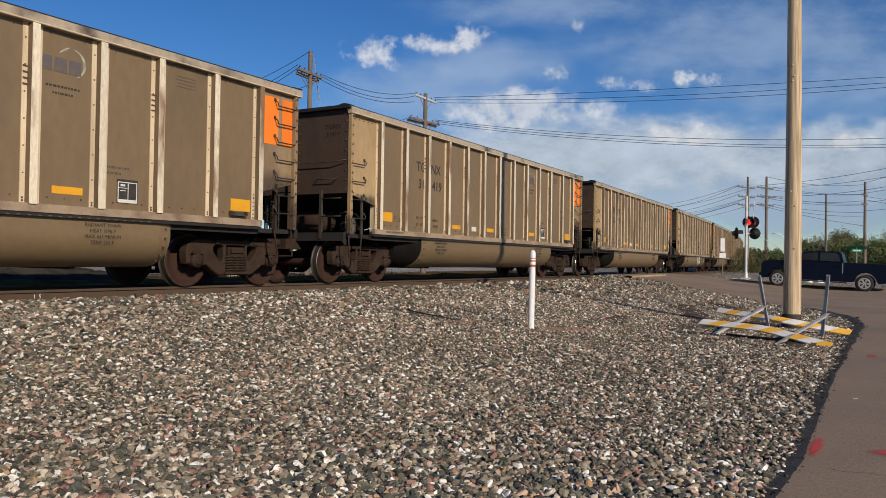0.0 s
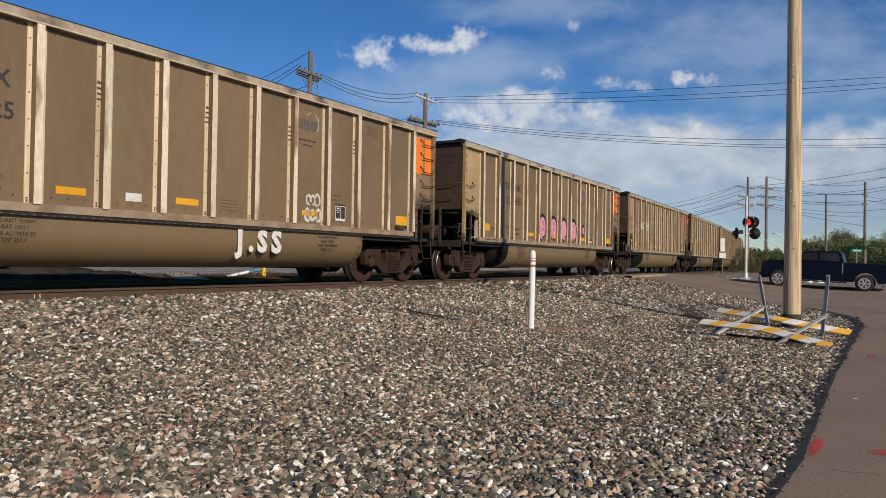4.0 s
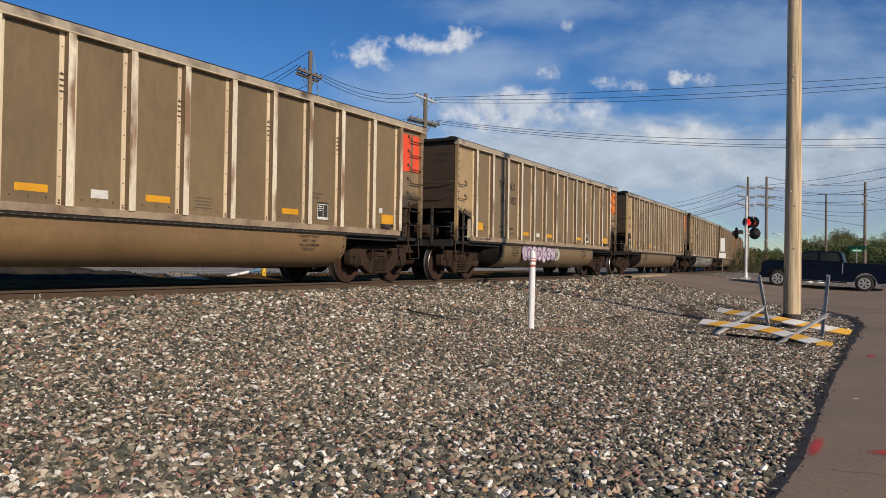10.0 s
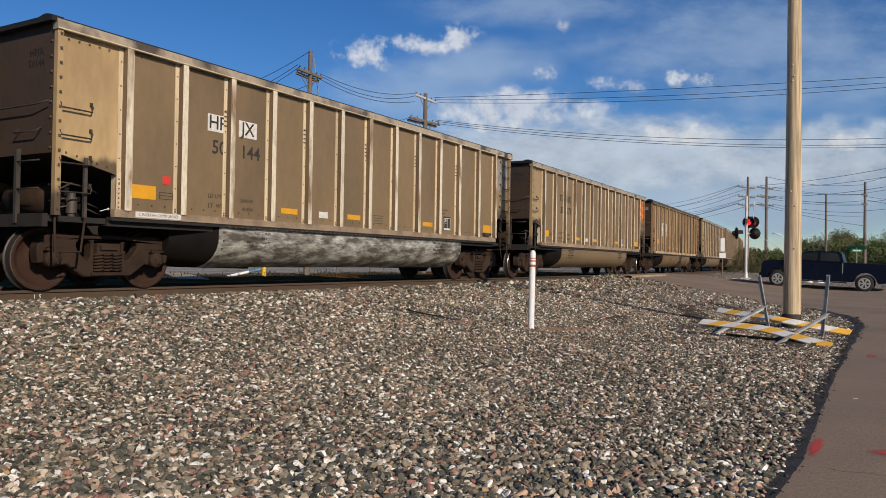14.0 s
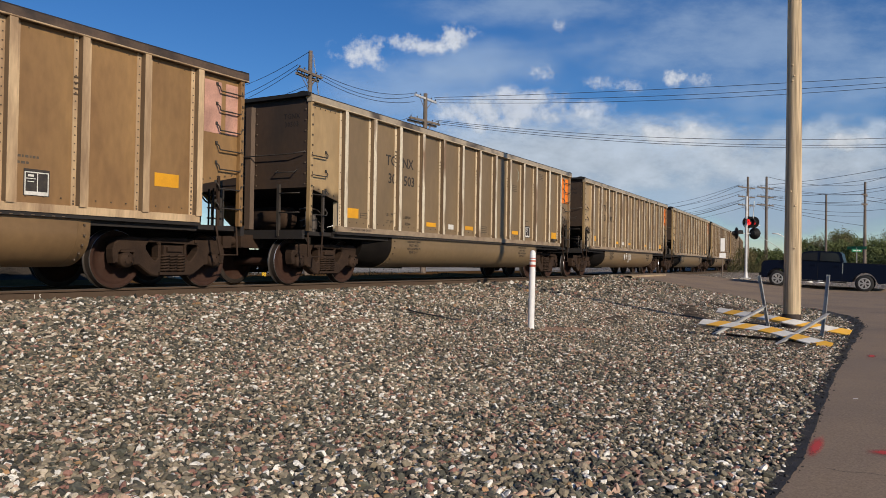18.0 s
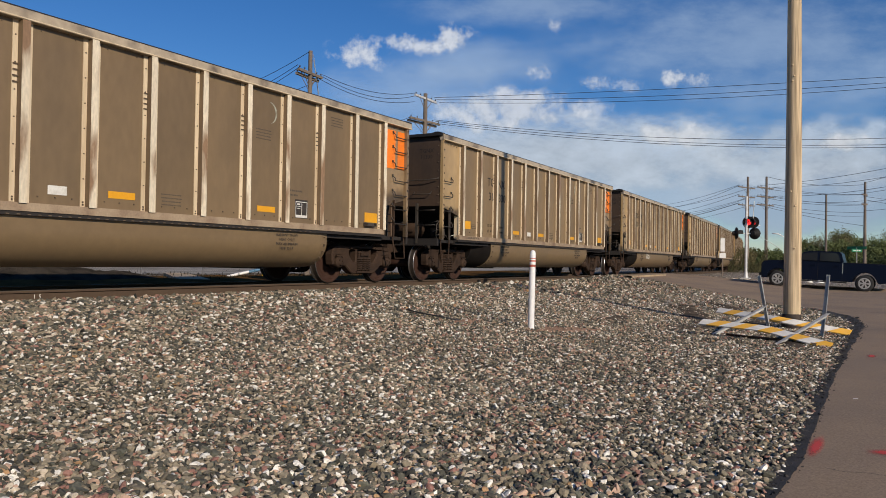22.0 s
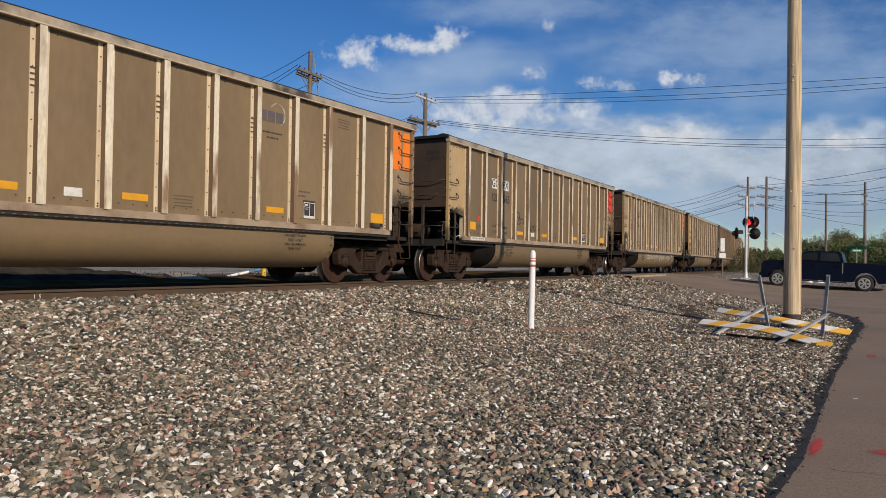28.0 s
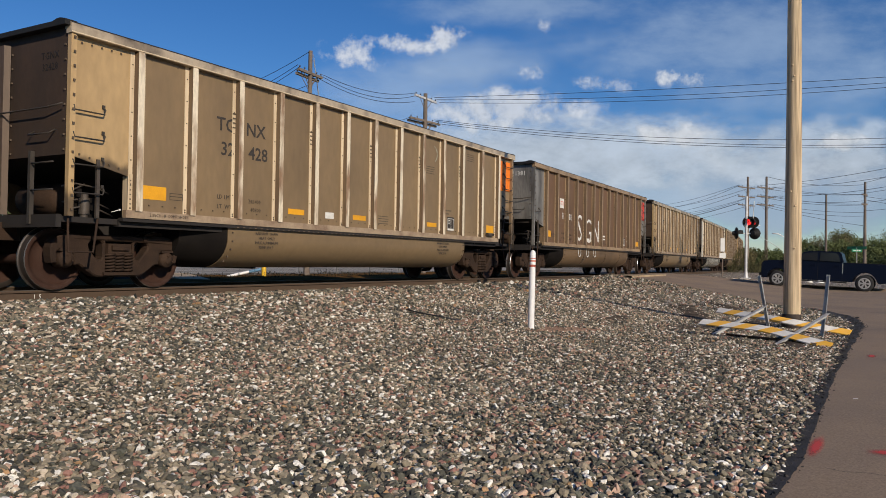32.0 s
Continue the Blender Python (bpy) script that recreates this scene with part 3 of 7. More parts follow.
for k, (x, y, a, b, r_) in enumerate(((18.2, 4.2, 2.6, 0.55, 20), (15.2, 3.2, 1.3, 0.5, -25), (16.6, 2.6, 1.5, 0.45, 5), (19.8, 3.2, 1.6, 0.55, 30), (14.8, 4.9, 0.9, 0.25, 10), (21.5, 4.0, 1.5, 0.4, 35), (13.0, 1.6, 0.9, 0.3, 15))):
    dirt_patch(x, y, a, b, r_, 60 + k, M["baredirt"], "bare dark dirt between the stones")
for k, (x, y, a, b, r_) in enumerate(((11.75, 4.75, 0.75, 0.32, -20), (10.9, 6.1, 0.5, 0.2, 10), (9.0, 6.9, 0.6, 0.25, 0))):
    dirt_patch(x, y, a, b, r_, 80 + k, M["pinkgrit"], "pinkish grit between the stones")

# cracks and a scrap on the lane
for pts in (((22.75, 1.75), (22.85, 1.2), (22.8, 0.7), (22.9, 0.1), (22.85, -0.8)), ((13.2, 0.50), (13.26, 0.41), (13.32, 0.35), (13.41, 0.22)), ((5.05, 0.40), (5.02, 0.30), (5.07, 0.18), (5.06, 0.05), (5.1, -0.1))):
    bm = bmesh.new()
    wd = 0.02 if pts[0][0] > 10 else 0.004
    lo = [bm.verts.new((px - wd * rng.uniform(0.4, 1), py, gz0(px, py) + 0.010)) for px, py in pts]
    hi = [bm.verts.new((px + wd * rng.uniform(0.4, 1), py, gz0(px, py) + 0.010)) for px, py in pts]
    for i in range(len(pts) - 1):
        bm.faces.new((lo[i], hi[i], hi[i + 1], lo[i + 1]))
    part("crack", bm, M["tar"], road, "dark crack")
bm = bmesh.new()
bm.faces.new([bm.verts.new(v) for v in ((7.80, 0.40, 0.012), (7.83, 0.36, 0.012), (7.845, 0.36, 0.016), (7.815, 0.40, 0.015))])
solo("paper_scrap", bm, M["whitepost"], "small pale scrap lying on the lane", "litter")


def arc_strip(name, prof, s0, s1, step, material):
    """A profile (off, z) swept along the track."""
    ss = np.arange(s0, s1 + step / 2, step)
    verts, faces = [], []
    k = len(prof)
    for s in ss:
        a = s / RS
        for off, z in prof:
            verts.append((math.sin(a) * (RC - off), CY - math.cos(a) * (RC - off), z))
    for i in range(len(ss) - 1):
        for j in range(k):
            a, b = i * k + j, i * k + (j + 1) % k
            faces.append((a, b, b + k, a + k))
    me = bpy.data.meshes.new(name)
    me.from_pydata(verts, [], faces)
    me.materials.append(material)
    return me


header = arc_strip("crossing_header", [(-2.5, RAIL - 0.10), (-2.5, RAIL + 0.018), (-2.2, RAIL + 0.022), (-2.2, RAIL - 0.10)], 31.0, 37.5, 0.5, M["oldconc"])
solo("crossing_header", header, None, "pale concrete edge of the level crossing", "kerb", kind="structure")
track = thing("railway_track", Matrix(), "rusty railway rails on timber ties in ballast", "railway track", kind="structure")
for c in (-0.755, 0.755):
    z = RAIL
    prof = [(c - 0.072, z - 0.172), (c - 0.072, z - 0.16), (c - 0.012, z - 0.145), (c - 0.009, z - 0.045), (c - 0.036, z - 0.035), (c - 0.036, z - 0.006),
            (c + 0.036, z - 0.006), (c + 0.036, z - 0.035), (c + 0.009, z - 0.045), (c + 0.012, z - 0.145), (c + 0.072, z - 0.16), (c + 0.072, z - 0.172)]
    rail = part("rail", arc_strip("rail", prof, -430, 480, 2.0, M["rail"]), None, track, "rust-brown steel rail")
    head = [(c - 0.033, z - 0.007), (c - 0.028, z), (c + 0.028, z), (c + 0.033, z - 0.007)]
    part("running_surface", arc_strip("running_surface", head, -430, 480, 2.0, M["railhead"]), None, rail, "bright worn running surface")
bm = bmesh.new()
box(bm, -0.115, 0.115, -1.3, 1.3, -0.16, 0.0)
tie_me = finish("tie", bm, M["tie"])
for i in range(140):
    s = -12 + i * 0.54
    part("tie", tie_me, None, track, at=track_at(s + rng.uniform(-0.03, 0.03), rng.uniform(-0.03, 0.03), RAIL - 0.172) @ pose(0, 0, 0, 0, 0, rng.uniform(-1, 1)))
bm = bmesh.new()
box(bm, -0.09, 0.09, -0.08, 0.08, 0, 0.012)
for dx in (-0.05, 0.05):
    box(bm, dx - 0.012, dx + 0.012, 0.055, 0.08, 0.012, 0.035)
    box(bm, dx - 0.012, dx + 0.012, -0.08, -0.055, 0.012, 0.035)
plate_me = finish("tie_plate", bm, M["rail"])
for i in range(70):
    s = 2 + i * 0.54
    part("tie_plate", plate_me, None, track, at=track_at(s, -0.755, RAIL - 0.172))
bm = bmesh.new()
box(bm, -0.06, 0.06, -0.05, 0.0, -0.13, -0.03)
box(bm, -0.03, 0.03, -0.07, -0.03, -0.10, -0.06)
part("rail_clamp", bm, M["black"], track, "small black block on the rail", track_at(20.2, -0.77, RAIL))
for k, tx in enumerate(("1", "5")):
    part("chalk_mark", text_mesh(tx, 0.085, M["white"]), None, track, "chalked number", track_at(6.34 + 0.085 * k, -0.7665, RAIL - 0.095) @ pose(0, 0, 0, 90, 0, 0))


# ---- coal cars ----
CAR_X = 7.25          # half of the car's body
EVEN = [1.165 + 1.03 * k for k in range(13)]


def posts(kind):
    """Where the side posts stand from the leading corner; the aluminium cars' last bays are wider."""
    if kind == "riveted":
        return EVEN
    return [p + d for p, d in zip(EVEN, (-0.02, -0.01, 0, 0, 0, -0.02, -0.04, -0.05, -0.07, -0.09, -0.11, -0.02, 0))]


def side_post(kind):
    """Hat-section post: riveted flanges, web cheeks and a flat front."""
    bm = bmesh.new()
    y = -1.50
    prof = [(-0.135, y), (0.135, y), (0.135, y - 0.012), (0.064, y - 0.012), (0.055, y - 0.10), (-0.055, y - 0.10), (-0.064, y - 0.012), (-0.135, y - 0.012)]
    prism(bm, prof, "z", 1.19, 3.61)
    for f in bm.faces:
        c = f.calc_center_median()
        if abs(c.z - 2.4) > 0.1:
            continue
        # cheeks take the web colour, with shade painted in
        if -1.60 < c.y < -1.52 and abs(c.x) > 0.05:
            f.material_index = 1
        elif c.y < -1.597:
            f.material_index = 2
    return bm


def rivets(kind):
    bm = bmesh.new()
    def dot(x, y, z, r=0.014):
        box(bm, x - r, x + r, y - 0.012, y, z - r, z + r)
    POSTS = posts(kind)
    for k, px in enumerate(POSTS):
        for z in np.arange(1.24, 3.6, 0.12 if kind != "plain" else 0.36):
            dot(px - CAR_X - 0.10, -1.512, z, 0.008)
        for z in ((1.23, 1.27) if 0 < k < 12 else (1.23, 1.30, 1.37, 1.44, 1.51, 1.58, 1.65)):
            dot(px - CAR_X - 0.10, -1.512, z, 0.011)
        if k in (2, 4, 6, 8, 10):
            for z in (3.02, 2.94, 2.86, 2.78):
                box(bm, px - CAR_X - 0.13, px - CAR_X - 0.07, -1.53, -1.512, z - 0.009, z + 0.009)
    for x in (0.045, 14.455):
        for z in np.arange(1.15, 3.65, 0.2):
            dot(x - CAR_X, -1.592, z, 0.016)
    for x in np.arange(0.2, 0.95, 0.16):
        dot(x - CAR_X, -1.512, 3.52, 0.011)
        dot(x - CAR_X, -1.512, 1.94 - 0.2 * x + 0.04, 0.011)
        dot(14.5 - x - CAR_X, -1.512, 1.94 - 0.2 * x + 0.04, 0.011)
    for px in POSTS[:-1]:
        for j in (1, 2, 3):
            dot(px + 0.25 * j - CAR_X, -1.506, 1.30, 0.009)
        for j in (1, 3):
            dot(px + 0.25 * j - CAR_X, -1.504, 3.54, 0.006)
    return bm


def coil(n=6, r=0.074, wire=0.020, h=0.285):
    bm = bmesh.new()
    pts = []
    for i in range(n * 9 + 1):
        a = 2 * math.pi * i / 9
        pts.append((math.cos(a) * r, math.sin(a) * r, h * i / (n * 9)))
    path_rod(bm, pts, wire, 4)
    return bm


def side_frame():
    """Cast side frame with spring window, two corner windows and pedestals; x along the car, wheels at +-0.89."""
    half = [(0.33, 0.19), (0.42, 0.21), (0.54, 0.285), (0.67, 0.375), (0.745, 0.375), (0.76, 0.56), (0.80, 0.60), (0.98, 0.60), (1.02, 0.56), (1.03, 0.40), (1.095, 0.40), (1.12, 0.50),
            (1.125, 0.62), (1.09, 0.72), (1.02, 0.785), (0.92, 0.825), (0.80, 0.835), (0.60, 0.815), (0.40, 0.815), (0.24, 0.83)]
    outer = half + [(-x, z) for x, z in half[::-1]]
    gap = [(0.285, 0.50), (0.31, 0.455), (0.36, 0.445), (0.44, 0.52), (0.515, 0.62), (0.525, 0.68), (0.485, 0.735), (0.33, 0.74), (0.285, 0.70)]
    holes = [[(-0.235, 0.26), (-0.235, 0.73), (0.235, 0.73), (0.235, 0.26)], gap, [(-x, z) for x, z in gap[::-1]]]
    loops = [outer] + holes
    flat = [p for l in loops for p in l]
    tris = tessellate_polygon([[Vector((x, z, 0)) for x, z in l] for l in loops])
    bm = bmesh.new()
    t0, t1, c = -0.095, 0.085, 0.022

    def shrink(l, d, sgn):
        # move an outline inwards into the metal by d
        out, n = [], len(l)
        area = sum(l[i][0] * l[(i + 1) % n][1] - l[(i + 1) % n][0] * l[i][1] for i in range(n))
        k = sgn * (1 if area > 0 else -1)
        for i in range(n):
            a, b, e = Vector(l[i - 1]), Vector(l[i]), Vector(l[(i + 1) % n])
            u, v = (b - a).normalized(), (e - b).normalized()
            nrm = Vector((-u.y - v.y, u.x + v.x))
            nrm = nrm.normalized() if nrm.length > 1e-4 else Vector((-u.y, u.x))
            out.append(tuple(b + nrm * d * k))
        return out
    rims = [shrink(l, c, 1 if i == 0 else -1) for i, l in enumerate(loops)]
    front = [bm.verts.new((p[0], t0, p[1])) for l in rims for p in l]
    edge = [bm.verts.new((p[0], t0 + c, p[1])) for p in flat]
    back = [bm.verts.new((p[0], t1, p[1])) for p in flat]
    for t in tris:
        bm.faces.new([front[i] for i in t])
        bm.faces.new([back[i] for i in t[::-1]])
    k = 0
    for l in loops:
        n = len(l)
        for i in range(n):
            a, b = k + i, k + (i + 1) % n
            bm.faces.new((front[a], front[b], edge[b], edge[a]))
            bm.faces.new((edge[a], edge[b], back[b], back[a]))
        k += n
    for x in (-0.89, 0.89):
        box(bm, x - 0.115, x + 0.115, t0 - 0.03, t1, 0.575, 0.612)
    box(bm, -0.29, 0.29, t0 - 0.04, t1 + 0.05, 0.215, 0.262)
    for x in (-0.46, 0.46):
        # brake rod lug and its pin
        box(bm, x - 0.03, x + 0.03, t0 - 0.02, t0 + 0.02, 0.75, 0.80)
    return bm


def wheel_mesh():
    bm = bmesh.new()
    # outer face at -0.125, flange on the inside
    lathe(bm, [(0.06, -0.02), (0.10, -0.10), (0.13, -0.105), (0.19, -0.03), (0.31, -0.045), (0.365, -0.062), (0.385, -0.105), (0.40, -0.125), (0.445, -0.125), (0.452, -0.123)], "y", 28, mi=0, caps=False)
    lathe(bm, [(0.452, -0.123), (0.460, -0.112)], "y", 28, mi=1, caps=False)
    lathe(bm, [(0.460, -0.112), (0.462, -0.02), (0.468, 0.0), (0.484, 0.006)], "y", 28, mi=2, caps=False)
    lathe(bm, [(0.484, 0.006), (0.488, 0.014), (0.486, 0.026)], "y", 28, mi=1, caps=False)
    lathe(bm, [(0.486, 0.026), (0.478, 0.035), (0.40, 0.035)], "y", 28, mi=2, caps=False)
    lathe(bm, [(0.40, 0.0345), (0.36, 0.0), (0.19, 0.02), (0.11, 0.05), (0.06, 0.05)], "y", 28, mi=0, caps=False)
    return finish("wheel", bm, [M["wheel"], M["tread"], M["darktread"]])


def tub_profile(inset=0.0, top=1.075):
    pts = []
    for i in range(13):
        a = math.pi * i / 12 / 2
        pts.append((-1.50 + inset + 0.62 * (1 - math.cos(a)), 0.86 - (0.86 - 0.335 - inset * 0.3) * math.sin(a)))
    return [(-1.50 + inset, top)] + pts


def tub_shell(x0, x1, inset0=0.0, inset1=0.0, top0=1.075, top1=1.075):
    bm = bmesh.new()
    A = tub_profile(inset0, top0)
    B = tub_profile(inset1, top1)
    A = A + [(-y, z) for y, z in A[::-1]]
    B = B + [(-y, z) for y, z in B[::-1]]
    a = [bm.verts.new((x0, *p)) for p in A]
    b = [bm.verts.new((x1, *p)) for p in B]
    for i in range(len(a) - 1):
        bm.faces.new((a[i], a[i + 1], b[i + 1], b[i])).smooth = True
    for ring in (a, b[::-1]):
        bm.faces.new([bm.verts.new(v.co) for v in ring])
    return bm


def grab(w, drop=0.07, out=0.07):
    """A bent grab iron, w wide, hanging off two bolted feet."""
    bm = bmesh.new()
    path_rod(bm, [(0, 0, 0.04), (0, -out * 0.4, 0.03), (0.012, -out, -0.01), (0.03, -out, -drop), (w - 0.03, -out, -drop), (w - 0.012, -out, -0.01), (w, -out * 0.4, 0.03), (w, 0, 0.04)], 0.0125, 6)
    box(bm, -0.02, 0.02, -0.02, 0.0, 0.02, 0.075)
    box(bm, w - 0.02, w + 0.02, -0.02, 0.0, 0.02, 0.075)
    return bm


WHEEL = wheel_mesh()
SHARED = {}


def shared(key, build, material):
    if key not in SHARED:
        SHARED[key] = finish(key, build(), material)
    return SHARED[key]


def build_car(kind, panel, endpanel, post, chord, tub, label):
    """A bathtub coal gondola: its empty stands at the middle of the car on the rail tops; x runs back along the train."""
    car = thing("coal_gondola", pose(0, 0, -40), label, "railway car", "coal cars of the train")
    X = -CAR_X

    def put(name, bm, material, lab="", at=None, parent=car):
        return part(name, bm, material, parent, lab, at)

    # side sheets between the posts
    POSTS = posts(kind)
    sheets = {}
    for k in range(12):
        w = round(POSTS[k + 1] - POSTS[k], 3)
        if w not in sheets:
            bm = bmesh.new()
            box(bm, 0, w, -1.50, -1.492, 1.12, 3.62)
            sheets[w] = finish("side_panel", bm, panel)
        put("side_panel", sheets[w], None, at=pose(X + POSTS[k], 0, 0))
    bm = bmesh.new()
    prism(bm, [(0.02, 1.93), (POSTS[0], 1.68), (POSTS[0], 3.62), (0.02, 3.62)], "y", -1.50, -1.488)
    end_me = finish("end_side_panel", bm, endpanel)
    put("end_side_panel", end_me, None, at=pose(X, 0, 0))
    bm = bmesh.new()
    prism(bm, [(14.48, 1.93), (POSTS[12], 1.70), (POSTS[12], 3.62), (14.48, 3.62)], "y", -1.50, -1.488)
    put("end_side_panel", bm, M["backpanel"] if endpanel == M["endpanel"] else endpanel, at=pose(X, 0, 0))
    bm = bmesh.new()
    prism(bm, [(0.02, 1.93), (1.12, 1.12), (13.4, 1.12), (14.48, 1.93), (14.48, 3.62), (0.02, 3.62)], "y", 1.49, 1.50)
    for px in POSTS:
        box(bm, px - 0.055, px + 0.055, 1.50, 1.60, 1.12, 3.61)
    put("far_side", bm, panel, at=pose(X, 0, 0))
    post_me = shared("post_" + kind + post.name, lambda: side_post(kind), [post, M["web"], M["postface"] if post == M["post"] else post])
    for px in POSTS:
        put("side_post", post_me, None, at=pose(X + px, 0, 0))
    # bulkhead edge plates under the end panels
    for px in (1.07, 13.60):
        bm = bmesh.new()
        box(bm, px - 0.04, px + 0.04, -1.52, -1.36, 1.10, 1.75)
        put("bulkhead_plate", bm, post if px < 7 else M["under"], at=pose(X, 0, 0))
    tagged(put("rivets", shared("rivets_" + kind, lambda: rivets(kind), M["rivet"]), None, "rows of rivets and bolts"), kind="stuff")
    # chords, sills and corner posts
    for s in (-1, 1):
        bm = bmesh.new()
        prism(bm, [(1.49 * s, 3.60), (1.60 * s, 3.60), (1.612 * s, 3.608), (1.612 * s, 3.622), (1.603 * s, 3.626), (1.603 * s, 3.738), (1.575 * s, 3.765), (1.46 * s, 3.765), (1.46 * s, 3.66), (1.49 * s, 3.66)], "x", X - 0.02, -X + 0.08)
        bm.faces.ensure_lookup_table()
        for i, mi in ((1, 1), (2, 1), (3, 1), (5, 2), (6, 2), (7, 2)):
            bm.faces[i].material_index = mi
        put("top_chord", bm, [chord, post, M["under"]])
        bm = bmesh.new()
        box(bm, X + 0.94, -X - 0.94, *sorted((1.49 * s, 1.575 * s)), 1.085, 1.20)
        put("side_sill", bm, M["sill"] if post == M["post"] else post)
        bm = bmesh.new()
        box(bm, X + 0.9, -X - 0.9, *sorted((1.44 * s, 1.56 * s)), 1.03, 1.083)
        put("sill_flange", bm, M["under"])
        for x in (0.0, 14.5):
            bm = bmesh.new()
            d = 0.085 if x == 0 else -0.085
            box(bm, *sorted((X + x, X + x + d)), *sorted((1.50 * s, 1.58 * s)), 1.06, 3.74)
            put("corner_post", bm, M["backpanel"] if x and endpanel == M["endpanel"] else endpanel)
    for x in (0.0, 14.5):
        s = 1 if x == 0 else -1
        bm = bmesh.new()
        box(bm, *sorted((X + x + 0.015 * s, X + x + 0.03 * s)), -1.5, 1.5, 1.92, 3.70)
        put("end_wall", bm, endpanel if endpanel == M["greyend"] else M["endwall"], "dark brown sheet of the end")
        bm = bmesh.new()
        prism(bm, [(-1.58, 3.70), (1.58, 3.70), (1.58, 3.775), (1.47, 3.80), (1.39, 3.80), (1.28, 3.772), (-1.28, 3.772), (-1.39, 3.80), (-1.47, 3.80), (-1.58, 3.775)], "x", *sorted((X + x - 0.10 * s, X + x + 0.08 * s)))
        put("end_chord", bm, M["black"], "sooty dark end chord")
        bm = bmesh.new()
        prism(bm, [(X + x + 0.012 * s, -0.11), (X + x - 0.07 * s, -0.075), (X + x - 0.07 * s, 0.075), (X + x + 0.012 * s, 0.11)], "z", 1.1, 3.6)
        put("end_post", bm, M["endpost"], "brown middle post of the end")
        bm = bmesh.new()
        for z in np.arange(1.99, 3.66, 0.21):
            for y in (-1.44, -0.16, 0.16, 1.44):
                box(bm, *sorted((X + x - 0.006 * s, X + x + 0.016 * s)), y - 0.013, y + 0.013, z - 0.013, z + 0.013)
        tagged(put("end_rivets", bm, M["rivet"]), kind="stuff")
        bm = bmesh.new()
        path_rod(bm, [(X + x - 0.06 * s, -1.5, 2.62), (X + x - 0.1 * s, -1.2, 2.58), (X + x - 0.1 * s, 1.2, 2.58), (X + x - 0.06 * s, 1.5, 2.62)], 0.012, 6)
        path_rod(bm, [(X + x, -1.25, 2.28), (X + x - 0.09 * s, -1.25, 2.22), (X + x - 0.09 * s, -0.75, 2.22), (X + x, -0.75, 2.28)], 0.012, 6)
        put("end_handrail", bm, M["grab"])
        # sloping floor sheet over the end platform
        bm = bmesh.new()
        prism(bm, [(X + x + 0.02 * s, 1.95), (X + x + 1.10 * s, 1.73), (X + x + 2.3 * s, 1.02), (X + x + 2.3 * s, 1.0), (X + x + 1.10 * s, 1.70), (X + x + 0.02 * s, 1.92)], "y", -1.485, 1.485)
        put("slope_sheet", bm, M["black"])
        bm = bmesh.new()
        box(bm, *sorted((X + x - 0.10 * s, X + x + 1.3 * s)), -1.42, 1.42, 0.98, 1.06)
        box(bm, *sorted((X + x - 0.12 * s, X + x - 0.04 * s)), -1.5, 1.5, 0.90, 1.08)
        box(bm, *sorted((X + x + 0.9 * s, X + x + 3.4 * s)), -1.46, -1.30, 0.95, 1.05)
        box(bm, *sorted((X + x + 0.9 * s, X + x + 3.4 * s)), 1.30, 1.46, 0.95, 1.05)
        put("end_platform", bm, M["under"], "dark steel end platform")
        bm = bmesh.new()
        rod(bm, (X + x - 0.10 * s, 0, 0.85), (X + x - 0.68 * s, 0, 0.85), 0.085, 10)
        box(bm, *sorted((X + x - 0.62 * s, X + x - 0.84 * s)), -0.14, 0.14, 0.70, 1.0)
        box(bm, *sorted((X + x - 0.45 * s, X + x + 0.6 * s)), -0.22, 0.22, 0.72, 0.98)
        put("coupler", bm, M["truck"], "rusty cast coupler")
        bm = bmesh.new()
        path_rod(bm, [(X + x - 0.2 * s, 0.35, 0.85), (X + x - 0.45 * s, 0.33, 0.62), (X + x - 0.7 * s, 0.3, 0.52), (X + x - 0.84 * s, 0.28, 0.50)], 0.028, 6)
        put("brake_hose", bm, M["black"])
        # vertical ladder stiles and stirrup step
        bm = bmesh.new()
        box(bm, X + x + 0.50 * s - 0.025, X + x + 0.50 * s + 0.025, -1.53, -1.49, 1.05, 1.90)
        put("ladder_stile", bm, M["gear"] if x == 0 else M["truck"])
        bm = bmesh.new()
        path_rod(bm, [(X + x + 0.06 * s, -1.5, 1.05), (X + x + 0.05 * s, -1.53, 0.56), (X + x + 0.44 * s, -1.53, 0.56), (X + x + 0.52 * s, -1.5, 1.05)], 0.018, 6)
        put("stirrup_step", bm, M["truck"])
        bm = bmesh.new()
        box(bm, X + x - 0.115 * s - 0.03, X + x - 0.115 * s + 0.03, -0.92, -0.86, 0.95, 1.98)
        path_rod(bm, [(X + x - 0.13 * s, -0.9, 1.80), (X + x - 0.15 * s, -1.45, 1.80)], 0.012)
        path_rod(bm, [(X + x - 0.13 * s, -0.9, 1.42), (X + x - 0.15 * s, -1.45, 1.42)], 0.012)
        put("end_ladder", bm, M["grab"])
    gm = shared("grab_iron", lambda: grab(0.52), M["grab"])
    for z in (2.62, 2.24, 1.86, 1.46) if kind == "plain" else (2.24, 1.46):
        put("grab_iron", gm, None, at=pose(X + 0.05, -1.505, z))
    for z in (3.41, 3.08, 2.74, 2.41, 2.08, 1.75, 1.42):
        put("grab_iron", gm, None, at=pose(X + 13.94, -1.505, z))
